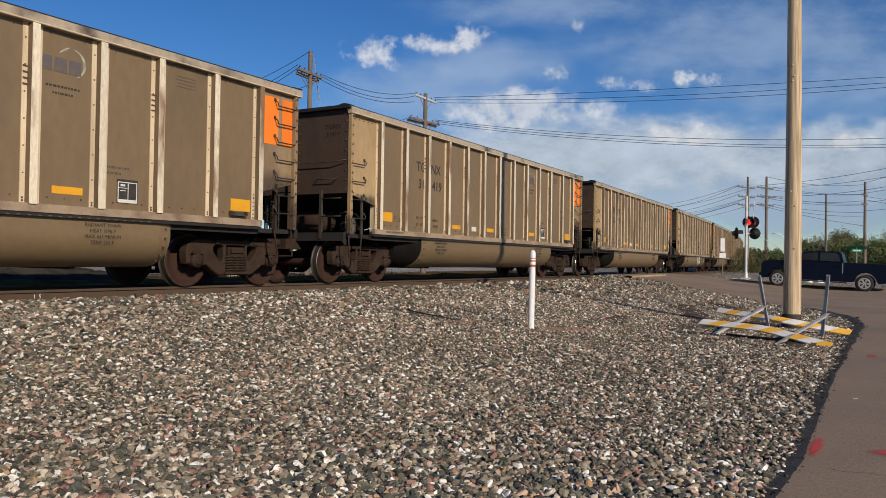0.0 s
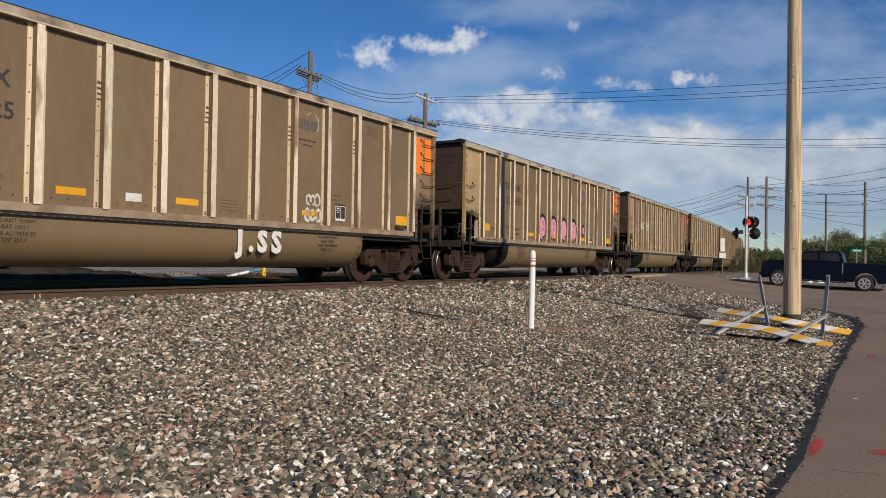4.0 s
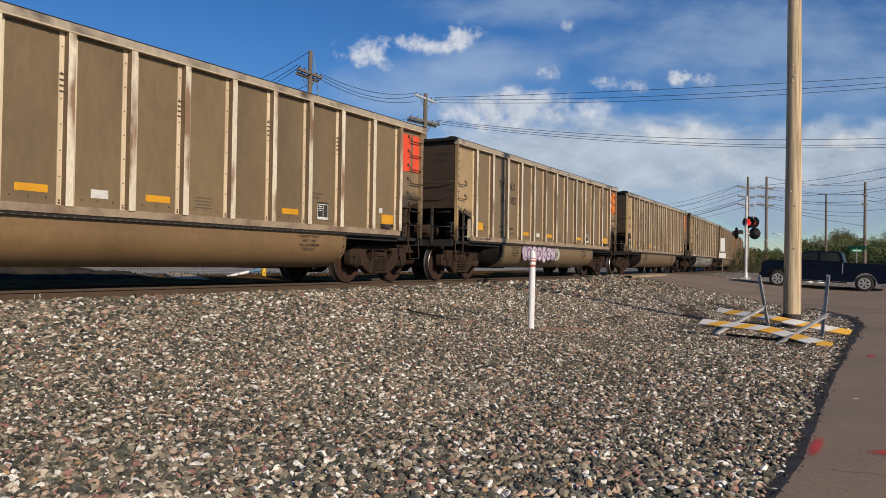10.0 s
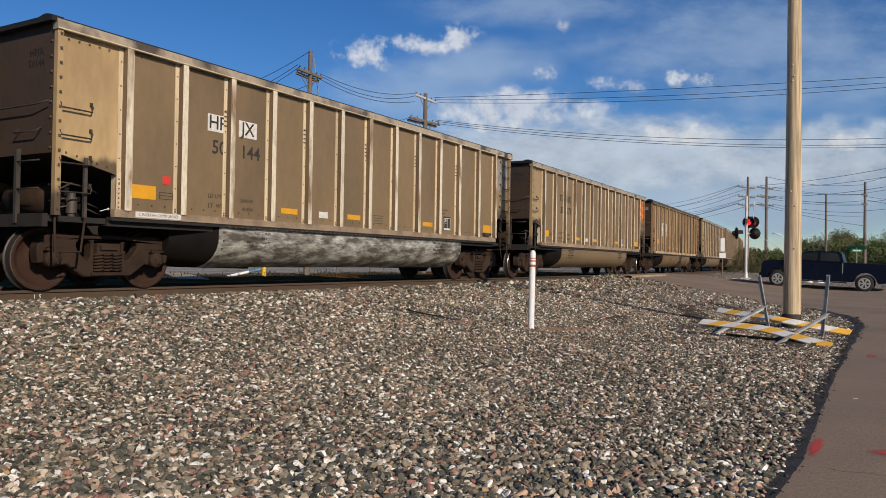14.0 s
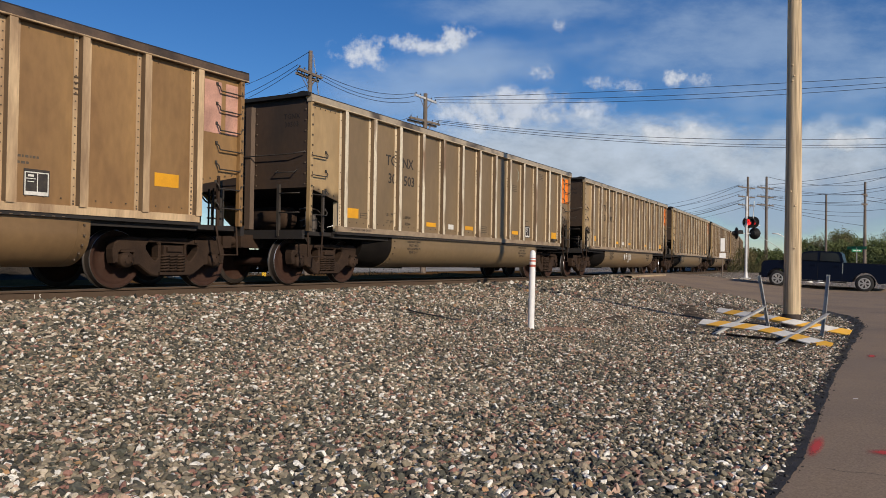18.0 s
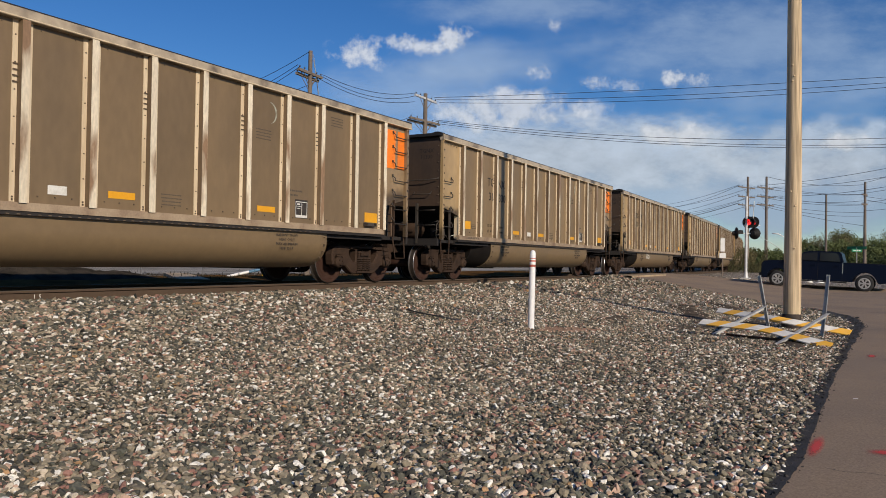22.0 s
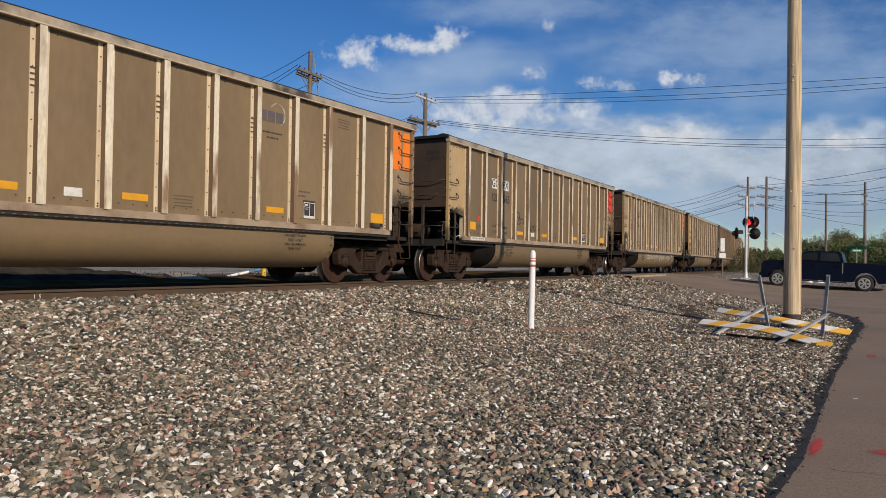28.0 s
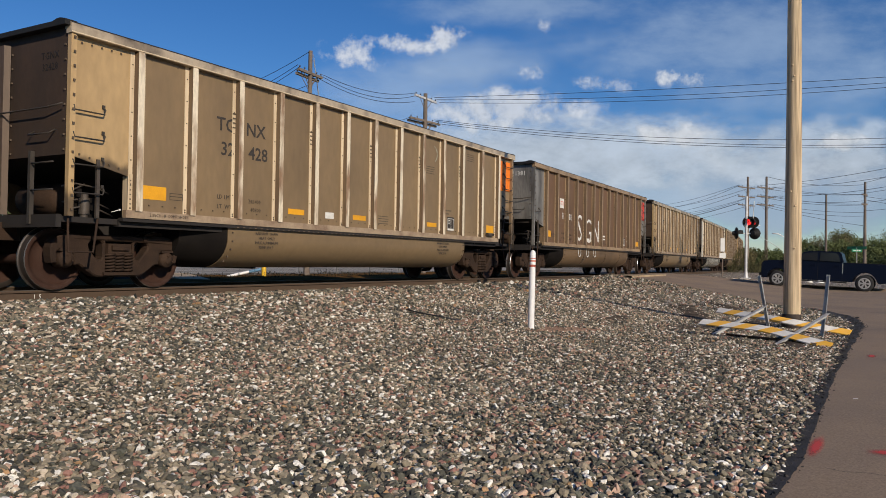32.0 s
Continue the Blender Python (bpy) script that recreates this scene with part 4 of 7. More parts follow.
    if kind == "plain":
        bm = bmesh.new()
        box(bm, 12.86 + X, 13.22 + X, -1.60, -1.50, 1.245, 1.262)
        box(bm, 12.86 + X, 12.875 + X, -1.60, -1.50, 1.262, 1.32)
        box(bm, 13.205 + X, 13.22 + X, -1.60, -1.50, 1.262, 1.32)
        box(bm, 12.93 + X, 13.15 + X, -1.58, -1.51, 1.264, 1.315)
        put("shoe_tray", bm, M["gear"], "small dark tray on the side")
    # brake gear on the platforms
    bm = bmesh.new()
    lathe(bm, [(0.02, -0.52), (0.16, -0.50), (0.235, -0.44), (0.235, 0.44), (0.16, 0.50), (0.02, 0.52)], "y", 20)
    put("air_reservoir", bm, M["truck"], "dusty air reservoir", pose(X + 0.62, -0.1, 1.36))
    bm = bmesh.new()
    box(bm, -0.13, 0.13, -0.13, 0.13, 0, 0.30)
    box(bm, -0.2, 0.2, -0.06, 0.1, 0.1, 0.24)
    rod(bm, (0.0, -0.13, 0.16), (0.0, -0.22, 0.16), 0.06, 10)
    rod(bm, (-0.14, -0.1, 0.30), (-0.14, -0.1, 0.42), 0.04, 8)
    put("brake_valve", bm, M["capplate"], "brake valve", pose(X + 0.55, -1.12, 1.06))
    bm = bmesh.new()
    rod(bm, (0.0, 0.0, 0.0), (0.0, 0.0, 0.34), 0.055, 10)
    rod(bm, (0.0, 0.0, 0.05), (0.0, 0.0, 0.28), 0.075, 10)
    put("relay_cylinder", bm, M["gear"], "dusty grey cylinder", pose(X + 0.42, -1.33, 1.06))
    bm = bmesh.new()
    for z, y0 in ((1.16, -1.30), (1.27, -1.22), (1.50, -1.2)):
        path_rod(bm, [(X + 0.15, y0, z), (X + 0.35, y0 - 0.03, z + 0.05), (X + 0.70, y0, z + 0.02), (X + 0.98, y0 + 0.1, z - 0.05)], 0.014, 5)
    path_rod(bm, [(X + 0.30, -1.25, 1.06), (X + 0.28, -1.25, 1.45), (X + 0.5, -1.2, 1.55), (X + 0.8, -0.6, 1.5)], 0.016, 5)
    put("air_pipe", bm, M["gear"], "dusty air pipes of the brake gear")
    bm = bmesh.new()
    rod(bm, (X + 0.88, -1.32, 1.17), (X + 0.95, -1.39, 1.20), 0.007, 6)
    lathe(bm, [(0.004, -0.012), (0.018, -0.008), (0.018, 0.008), (0.004, 0.012)], "y", 12, at=(X + 0.96, -1.40, 1.205))
    put("release_handle", bm, M["white"], "small pale release handle")
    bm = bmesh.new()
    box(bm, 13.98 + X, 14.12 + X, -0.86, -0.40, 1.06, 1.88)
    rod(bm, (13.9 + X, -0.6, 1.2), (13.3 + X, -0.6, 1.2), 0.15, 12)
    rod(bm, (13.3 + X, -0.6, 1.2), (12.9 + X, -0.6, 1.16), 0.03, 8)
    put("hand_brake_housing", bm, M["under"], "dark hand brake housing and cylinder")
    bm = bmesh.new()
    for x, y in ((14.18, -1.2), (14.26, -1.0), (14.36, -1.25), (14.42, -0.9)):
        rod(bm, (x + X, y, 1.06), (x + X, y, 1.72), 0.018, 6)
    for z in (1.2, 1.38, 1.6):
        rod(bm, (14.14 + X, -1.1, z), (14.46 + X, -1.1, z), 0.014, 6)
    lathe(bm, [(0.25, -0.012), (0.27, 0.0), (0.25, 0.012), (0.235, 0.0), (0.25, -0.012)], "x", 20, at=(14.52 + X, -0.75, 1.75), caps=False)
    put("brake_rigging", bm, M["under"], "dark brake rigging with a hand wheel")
    # belly between the trucks
    put("belly_tub", tub_shell(X + 3.05, -X - 3.05), tub, "rounded dusty belly sheet")
    for x0, s in ((X + 3.05, -1), (-X - 3.05, 1)):
        if s < 0:
            put("tub_cap", tub_shell(x0 + 0.002 * s, x0 + 0.85 * s, 0.012, 0.24, 1.055, 0.98), M["capplate"], "bolted near-black tub end")
        else:
            put("tub_cap", tub_shell(x0 + 0.002 * s, x0 + 0.22 * s, 0.001, 0.03, 1.055, 1.02), tub, "bolted tub end")
        bm = bmesh.new()
        for zz in (0.95, 0.80, 0.66, 0.54, 0.45):
            yy = -1.515 + 0.62 * (1 - math.sqrt(max(0.0, 1 - ((0.86 - min(zz, 0.86)) / 0.525) ** 2)))
            box(bm, x0 + 0.10 - 0.012, x0 + 0.10 + 0.012, yy - 0.012, yy + 0.02, zz - 0.012, zz + 0.012)
        tagged(put("cap_bolts", bm, M["rivet"]), kind="stuff")
    if kind == "riveted":
        # bolted ribs round the belly
        for x in (5.35, 8.1, 10.2):
            bm = bmesh.new()
            pr = tub_profile(-0.012, 1.02)
            for a, b in zip(pr, pr[1:]):
                box_ = [bm.verts.new((X + x + d, *p)) for d, p in ((-0.05, a), (0.05, a), (0.05, b), (-0.05, b))]
                bm.faces.new(box_)
            put("belly_rib", bm, tub, "bolted rib round the belly")
            bm = bmesh.new()
            for i, p in enumerate(pr[:-2]):
                for d in (-0.03, 0.03):
                    box(bm, X + x + d - 0.012, X + x + d + 0.012, p[0] - 0.014, p[0] + 0.01, p[1] - 0.012, p[1] + 0.012)
            tagged(put("rib_bolts", bm, M["rivet"]), kind="stuff")
    bm = bmesh.new()
    for i in range(56):
        box(bm, X + 3.2 + i * 0.145, X + 3.245 + i * 0.145, -1.568, -1.555, 1.038, 1.050)
    tagged(put("tub_rivets", bm, M["rivetrow"]), kind="stuff")
    for x in (X + 4.2, X + 10.3):
        bm = bmesh.new()
        box(bm, x - 0.03, x + 0.03, -1.02, 1.02, 0.31, 0.345)
        put("drain_plate", bm, M["black"])
    bm = bmesh.new()
    box(bm, X + 0.1, -X - 0.1, -0.3, 0.3, 0.72, 1.0)
    put("centre_sill", bm, M["under"])
    # trucks
    sf = shared("side_frame", side_frame, M["truck"])
    sp = shared("spring", coil, M["truck"])
    for cx in (X + 1.20, -X - 1.06):
        bm = bmesh.new()
        box(bm, -0.20, 0.20, -1.10, 1.10, 0.545, 0.70)
        box(bm, -0.15, 0.15, -1.14, -1.10, 0.60, 0.67)
        box(bm, -0.24, 0.24, -0.5, 0.5, 0.70, 0.76)
        for dx in (-0.62, 0.62):
            box(bm, dx - 0.05, dx + 0.05, -0.85, 0.85, 0.33, 0.42)
        tr = put("truck", bm, M["truck"], "rust-brown cast truck", pose(cx, 0, 0))
        for y in (-1.0, 1.0):
            put("side_frame", sf, None, at=pose(0, y, 0), parent=tr)
            for dx in ((-0.155, 0.0, 0.155) if y < 0 else (0.0,)):
                put("spring", sp, None, at=pose(dx, y - 0.07 if y < 0 else y, 0.262), parent=tr)
        for dx in (-0.89, 0.89):
            bm = bmesh.new()
            rod(bm, (0, -0.72, 0), (0, 0.72, 0), 0.085, 12)
            ws = put("wheelset", bm, M["wheel"], at=pose(cx + dx, 0, 0.457))
            w = put("wheel", WHEEL, None, at=pose(0, -0.705, 0), parent=ws)
            put("wheel", WHEEL, None, at=pose(0, 0.705, 0, 0, 0, 180), parent=ws)
            bm = bmesh.new()
            lathe(bm, [(0.12, -0.90), (0.128, -0.91), (0.128, -1.10), (0.115, -1.125), (0.085, -1.135), (0.08, -1.15), (0.03, -1.155)], "y", 14)
            for k in range(3):
                a = 2 * math.pi * k / 3
                rod(bm, (0.06 * math.cos(a), -1.14, 0.06 * math.sin(a)), (0.06 * math.cos(a), -1.17, 0.06 * math.sin(a)), 0.018, 6)
            put("bearing", bm, M["truck"], parent=ws)
    return car


def bars(rows, h, gap, material, rng_):
    """Unreadable small writing as bars: rows of widths, in metres."""
    bm = bmesh.new()
    for i, w in enumerate(rows):
        x = -w / 2
        while x < w / 2 - h * 0.5:
            l = min(rng_.uniform(0.6, 1.9) * h, w / 2 - x)
            box(bm, x, x + l, -0.002, 0, -i * gap - h / 2, -i * gap + h / 2)
            x += l + h * 0.45
    return bm


def stencil(xs_, z, y=-1.503):
    """Pose for lettering on the near side at xs_ metres from the car's leading corner."""
    return pose(xs_ - CAR_X, y, z, 90, 0, 0)


# ---- the train ----
BASE = {
    "alu": build_car("plain", M["panel"], M["endpanel"], M["post"], M["chord"], M["tub"], "dusty aluminium coal gondola with rounded belly"),
    "gold": build_car("plain", M["goldpanel"], M["endpanel"], M["post"], M["chord"], M["tub"], "golden dusty aluminium coal gondola with rounded belly"),
    "brown": build_car("plain", M["brownpanel"], M["endpanel"], M["post"], M["chord"], M["goldtub"], "brown dusty aluminium coal gondola with rusty belly"),
    "rust": build_car("riveted", M["rustpanel"], M["rustpanel"], M["rustpost"], M["darkchord"], M["rusttub"], "rust-brown riveted coal gondola"),
    "dark": build_car("riveted", M["darkpanel"], M["greyend"], M["darkpost"], M["darkpost"], M["darktub"], "dark brown painted coal gondola"),
    "pale": build_car("plain", M["palepanel"], M["palepanel"], M["post"], M["chord"], M["greytub"], "pale dusty coal gondola with a grey belly"),
    "grey": build_car("plain", M["goldpanel"], M["endpanel"], M["post"], M["chord"], M["greytub"], "dusty coal gondola with bare streaked belly"),
}
# per car: body, colour of the end plate, mark left and right of the post, number left and right, lettering, extras
CARS = {
    -17: ("alu", "orange", "TG", "NX", "32", "117", "ink", ""),
    -16: ("alu", "orange", "TG", "NX", "31", "204", "ink", "emblem"),
    -15: ("alu", "orange", "TG", "NX", "31", "419", "ink", "emblem"),
    -14: ("alu", "orange", "TG", "NX", "32", "495", "ink", "emblem"),
    -13: ("alu", "orange", "TG", "NX", "31", "725", "ink", "emblem whitetag"),
    -12: ("alu", "orange", "TG", "NX", "32", "450", "ink", "emblem pinkdiscs"),
    -11: ("gold", "redplate", "CI", "TX", "506", "652", "ink", "whiteback"),
    -10: ("gold", "yelplate", "GG", "PX", "24", "95", "ink", "whiteback endplate"),
    -9: ("brown", "vermilion", "DU", "RX", "60", "260", "ink", ""),
    -8: ("gold", "orange", "TG", "NX", "31", "082", "ink", "emblem lilactag"),
    -7: ("alu", "orange", "TG", "NX", "31", "838", "ink", "emblem"),
    -6: ("grey", "greyplate", "HP", "JX", "50", "144", "ink", "whiteback"),
    -5: ("gold", "orange", "TG", "NX", "30", "271", "ink", "emblem"),
    -4: ("rust", "pinkplate", "IT", "FX", "11", "597", "ink", "whitebig"),
    -3: ("gold", "orange", "TG", "NX", "30", "503", "ink", "emblem"),
    -2: ("gold", "orange", "TG", "NX", "31", "190", "ink", "emblem shorttag"),
    -1: ("alu", "orange", "TG", "NX", "30", "057", "ink", "emblem"),
    0: ("gold", "orange", "TG", "NX", "31", "330", "ink", "emblem"),
    1: ("gold", "orange", "TG", "NX", "30", "958", "ink", "emblem smalltag"),
    2: ("alu", "orange", "TG", "NX", "32", "545", "ink", "emblem"),
    3: ("gold", "orange", "TG", "NX", "30", "055", "ink", "emblem"),
    4: ("alu", "redplate", "GG", "PX", "120", "565", "ink", "whiteback darktag"),
    5: ("alu", "orange", "TG", "NX", "32", "141", "ink", "emblem longtag"),
    6: ("gold", "orange", "TG", "NX", "32", "428", "ink", "emblem"),
    7: ("dark", "redplate", "", "", "11", "81", "white", "whitescrawl"),
    8: ("gold", "greyplate", "TG", "NX", "30", "112", "ink", ""),
    9: ("pale", "greyplate", "TG", "NX", "30", "118", "ink", ""),
    10: ("alu", "orange", "TG", "NX", "31", "412", "ink", ""),
    11: ("gold", "orange", "TG", "NX", "31", "415", "ink", ""),
    12: ("alu", "orange", "TG", "NX", "31", "418", "ink", ""),
    13: ("alu", "orange", "TG", "NX", "31", "421", "ink", ""),
}
TRAIN = []


def plate_mesh(key, w, h, material):
    def build():
        bm = bmesh.new()
        box(bm, -w / 2, w / 2, -0.003, 0, -h / 2, h / 2)
        return bm
    return shared("plate_%s_%.2f_%.2f" % (key, w, h), build, material)


def outline(w, h, r=0.008):
    bm = bmesh.new()
    for x0, x1, z0, z1 in ((-w / 2, w / 2, h / 2 - r, h / 2), (-w / 2, w / 2, -h / 2, -h / 2 + r), (-w / 2, -w / 2 + r, -h / 2 + r, h / 2 - r), (w / 2 - r, w / 2, -h / 2 + r, h / 2 - r), (-w / 2 + r, w / 2 - r, 0.0, r)):
        box(bm, x0, x1, -0.003, 0, z0, z1)
    return bm


def scrawl(n, w, h, seed, r=0.014, loops=1.0):
    """Sprayed handwriting: one looping stroke, n bows over w metres."""
    rg = random.Random(seed)
    bm = bmesh.new()
    x = 0.0
    for k in range(n):
        c, a, b, ph = x + w / n / 2, w / n * rg.uniform(0.35, 0.6), h / 2 * rg.uniform(0.55, 1.0), rg.uniform(0, 6.28)
        m_ = rg.choice((9, 12, 15))
        pts = []
        for i in range(m_ + 1):
            t = ph + loops * rg.uniform(0.8, 1.0) * 6.28 * i / m_
            pts.append((c + a * math.cos(t), -0.003, b * math.sin(t) * (1 if i % 5 else 0.8)))
        for p, q in zip(pts, pts[1:]):
            dx, dz = q[0] - p[0], q[2] - p[2]
            l = math.hypot(dx, dz) or 1
            nx, nz = -dz / l * r, dx / l * r
            vs = [bm.verts.new(v) for v in ((p[0] + nx, -0.003, p[2] + nz), (q[0] + nx, -0.003, q[2] + nz), (q[0] - nx, -0.003, q[2] - nz), (p[0] - nx, -0.003, p[2] - nz))]
            bm.faces.new(vs)
        x += w / n
    return bm


SMALL = {}
srng = random.Random(11)
SMALL["owner"] = finish("writing_bars", bars([0.50, 0.30], 0.03, 0.095, M["ink"], srng), M["ink"])
SMALL["panel"] = finish("writing_bars", bars([0.4, 0.4, 0.36, 0.38], 0.018, 0.055, M["faint"], srng), M["faint"])
SMALL["dates"] = finish("writing_bars", bars([0.52, 0.25], 0.034, 0.085, M["faint"], srng), M["faint"])


def dress(car, key, spec):
    kind, plate, m1, m2, n1, n2, ink, extra = spec
    rg = random.Random(key * 7 + 3)

    def put(name, me, lab="", xs_=0.0, z=0.0, y=-1.502, text=False):
        return part(name, me, None, car, lab, pose(xs_ - CAR_X, y, z, 90 if text else 0, 0, 0))

    # coloured end plates behind the ladder, amber strips and data panels
    put("end_plate", plate_mesh(plate, 0.37, 0.88, M[plate]), "painted end plate", 13.86, 3.06)
    put("end_plate", plate_mesh(plate, 0.29, 0.88, M[plate]), "painted end plate", 14.285, 3.06)
    if key == -11:
        put("end_plate", plate_mesh(plate, 0.52, 0.88, M[plate]), "painted end plate", 12.98, 3.06)
    if key in (-6, 4):
        put("sticker", plate_mesh("stick", 0.15, 0.13, M["redplate"]), "small red sticker", 1.92, 1.72)
    if key in (-10, -9):
        put("sticker", plate_mesh("stickw", 0.13, 0.11, M["white"]), "small white sticker", 1.42, 1.68)
        put("sticker", plate_mesh("stickw", 0.13, 0.11, M["white"]), "small white sticker", 12.86, 1.62)
    put("outline_box", finish("outline_box", outline(0.26, 0.11), M["ink"]), "small stencilled box", 1.92, 1.47)
    big = plate_mesh("amber", 0.46, 0.21, M["yellow"])
    put("amber_strip", big, "amber reflector", 1.49 if key != -4 else 1.72, 1.50 if key != -4 else 1.72)
    put("amber_strip", big, "amber reflector", 13.13 if key != -4 else 12.95, 1.44 if key != -4 else 1.72)
    small = plate_mesh("ambersmall", 0.46, 0.105, M["yellow"])
    for x in (4.80, 6.84, 9.88) if kind != "dark" else ():
        put("amber_strip", small, "amber reflector", x, 1.415)
    if key != -12:
        put("white_label", plate_mesh("label", 0.28, 0.125, M["white"]), "white data label", 5.82, 1.405)
    lb = plate_mesh("datab", 0.36, 0.36, M["ink"])
    put("data_panel", lb, "black and white data panel", 10.84, 1.48)
    for dx, dz, w, h in ((-0.16, 0.0, 0.014, 0.30), (0.16, 0.0, 0.014, 0.30), (0.0, 0.145, 0.33, 0.014), (0.0, -0.135, 0.33, 0.05), (0.01, 0.0, 0.012, 0.27), (-0.08, 0.06, 0.14, 0.01), (-0.08, 0.1, 0.08, 0.03), (-0.08, 0.02, 0.09, 0.012)):
        put("panel_field", plate_mesh("dataf", w, h, M["white"]), "", 10.84 + dx, 1.47 + dz, -1.506)
    for tx, x, z in (("LD LMT", 2.95, 1.55), ("LT  WT", 2.95, 1.385), (rg.choice(("244900", "245400", "245000")), 3.67, 1.52), (rg.choice(("41100", "40800", "41000")), 3.70, 1.37)):
        put("load_writing", text_mesh(tx, 0.105, M["ink"]), "stencilled load limit", x, z, -1.504, True)
    tagged(put("small_writing", SMALL["panel"], "", 7.75, 1.50), kind="stuff")
    tagged(put("small_writing", SMALL["dates"], "", 10.62, 1.82), kind="stuff")
    if kind in ("alu", "gold", "brown", "grey"):
        if key in (-10, -6, 4):
            put("white_label", plate_mesh("sillw", 0.86, 0.085, M["white"]), "white strip on the sill", 1.73, 1.145, -1.576)
        put("sill_writing", text_mesh("2 INCH HF COMP SHOES", 0.068, M["ink"]), "", 1.73, 1.145, -1.5805, True)
    for x in (4.0, 10.45) if kind not in ("rust", "dark") else ():
        lines = ("RADIANT THAW", "HEAT ONLY", "MAX ALUMINUM", "TEMP 250 F")
        for i, tx in enumerate(lines):
            put("belly_writing", text_mesh(tx, 0.078, M["ink"]), "", x, 0.955 - 0.084 * i, -1.511 + (0.003 if i == 2 else 0.021 if i == 3 else 0), True)
    # reporting mark and number either side of the third post
    back = M["white"] if "white" in extra and "whiteback" in extra else None
    if n1 and not m1:
        for tx, x in ((n1, 2.92), (n2, 3.70)):
            put("reporting_mark", text_mesh(tx, 0.30, M[ink], bold=0.004), "stencilled white number", x, 2.17, -1.506, True)
        tagged(part("end_mark", text_mesh("11381", 0.2, M["white"], bold=0.003), None, car, "white number on the end", Matrix.Translation((-CAR_X + 0.008, -1.02, 3.40)) @ pose(0, 0, 0, 90, 0, -90)), kind="stuff")
    if m1:
        for tx, x, z in ((m1, 2.96, 2.79), (m2, 3.67, 2.79), (n1, 3.0 if len(n1) < 3 else 2.92, 2.375), (n2, 3.74, 2.375)):
            if "whitebig" in extra:
                continue
            if back and (tx in (m1, m2) or "endplate" in extra or key == -11):
                put("mark_back", plate_mesh("backg", 0.44, 0.29, M["greyplate"]) if key == -11 and tx in (m1, m2) else plate_mesh("back", 0.44 if len(tx) < 3 else 0.56, 0.29, M["white"]), "white painted patch", x, z, -1.5025)
            put("reporting_mark", text_mesh(tx, 0.325, M[ink], bold=0.004), "stencilled lettering", x, z, -1.506, True)
        if "whitebig" in extra:
            put("mark_back", plate_mesh("bigl", 0.58, 0.72, M["white"]), "white painted patch", 2.71, 2.405)
            put("mark_back", plate_mesh("bigr", 0.58, 0.72, M["white"]), "white painted patch", 3.68, 2.385)
            for tx, x, z in ((m1, 2.74, 2.63), (m2, 3.62, 2.59), (n1, 2.89, 2.17), (n2, 3.65, 2.18)):
                put("reporting_mark", text_mesh(tx, 0.34, M["ink"], bold=0.004), "stencilled lettering", x, z, -1.507, True)
        if kind == "rust":
            bm = bmesh.new()
            box(bm, -CAR_X + 0.0115, -CAR_X + 0.0125, -1.36, -0.45, 3.26, 3.42)
            part("mark_back", bm, M["greyplate"], car, "faded pale strip on the end")
            tagged(part("end_mark", text_mesh("ITFX 11597", 0.14, M["ink"]), None, car, "lettering on the end", Matrix.Translation((-CAR_X + 0.009, -0.90, 3.34)) @ pose(0, 0, 0, 90, 0, -90)), kind="stuff")
        for tx, z_ in ((m1 + m2, 3.34), (n1 + n2, 3.18)) if kind != "rust" else ():
            e = text_mesh(tx, 0.15, M["ink" if "endplate" in extra else "black"])
            tagged(part("end_mark", e, None, car, "faded lettering on the end", Matrix.Translation((-CAR_X + 0.012, -1.08, z_)) @ pose(0, 0, 0, 90, 0, -90)), kind="stuff")
    if "endplate" in extra:
        bm = bmesh.new()
        box(bm, -CAR_X + 0.012, -CAR_X + 0.014, -1.33, -0.83, 3.08, 3.45)
        part("mark_back", bm, M["white"], car, "white patch on the end")
    if "emblem" in extra:
        def crescent():
            bm = bmesh.new()
            a, b = [], []
            for i in range(15):
                t = math.radians(-75 + 165 * i / 14)
                a.append(bm.verts.new((0.20 * math.cos(t), -0.002, 0.20 * math.sin(t))))
                w = 0.035 * math.sin(math.pi * i / 14)
                b.append(bm.verts.new(((0.20 - w) * math.cos(t) - 0.004, -0.002, (0.20 - w) * math.sin(t))))
            for i in range(14):
                bm.faces.new((a[i], a[i + 1], b[i + 1], b[i]))
            return bm
        put("emblem", shared("emblem", crescent, M["paleemblem"]), "faded crescent emblem", 9.92, 3.20)
        if key in (-16, -15, -14, -13, -12, 3):
            for dx in (-0.215, 0.0, 0.215):
                put("emblem", plate_mesh("emb", 0.18, 0.2, M["blue"]), "faded blue emblem block", 9.74 + dx, 3.14, -1.5025)

            def bow():
                bm = bmesh.new()
                a, b = [], []
                for i in range(9):
                    t = math.radians(98 + 52 * i / 8)
                    w = 0.03 * math.sin(math.pi * (i + 0.5) / 9)
                    a.append(bm.verts.new((0.21 * math.cos(t), -0.002, 0.21 * math.sin(t))))
                    b.append(bm.verts.new(((0.21 - w) * math.cos(t), -0.002, (0.21 - w) * math.sin(t))))
                for i in range(8):
                    bm.faces.new((a[i], a[i + 1], b[i + 1], b[i]))
                return bm
            put("emblem", shared("emblem_bow", bow, M["paleemblem"]), "faded pale emblem bow", 9.90, 3.205)
            tagged(put("small_writing", SMALL["owner"], "", 9.78, 2.84), kind="stuff")
        else:
            tagged(put("small_writing", SMALL["panel"], "", 9.78, 2.86), kind="stuff")
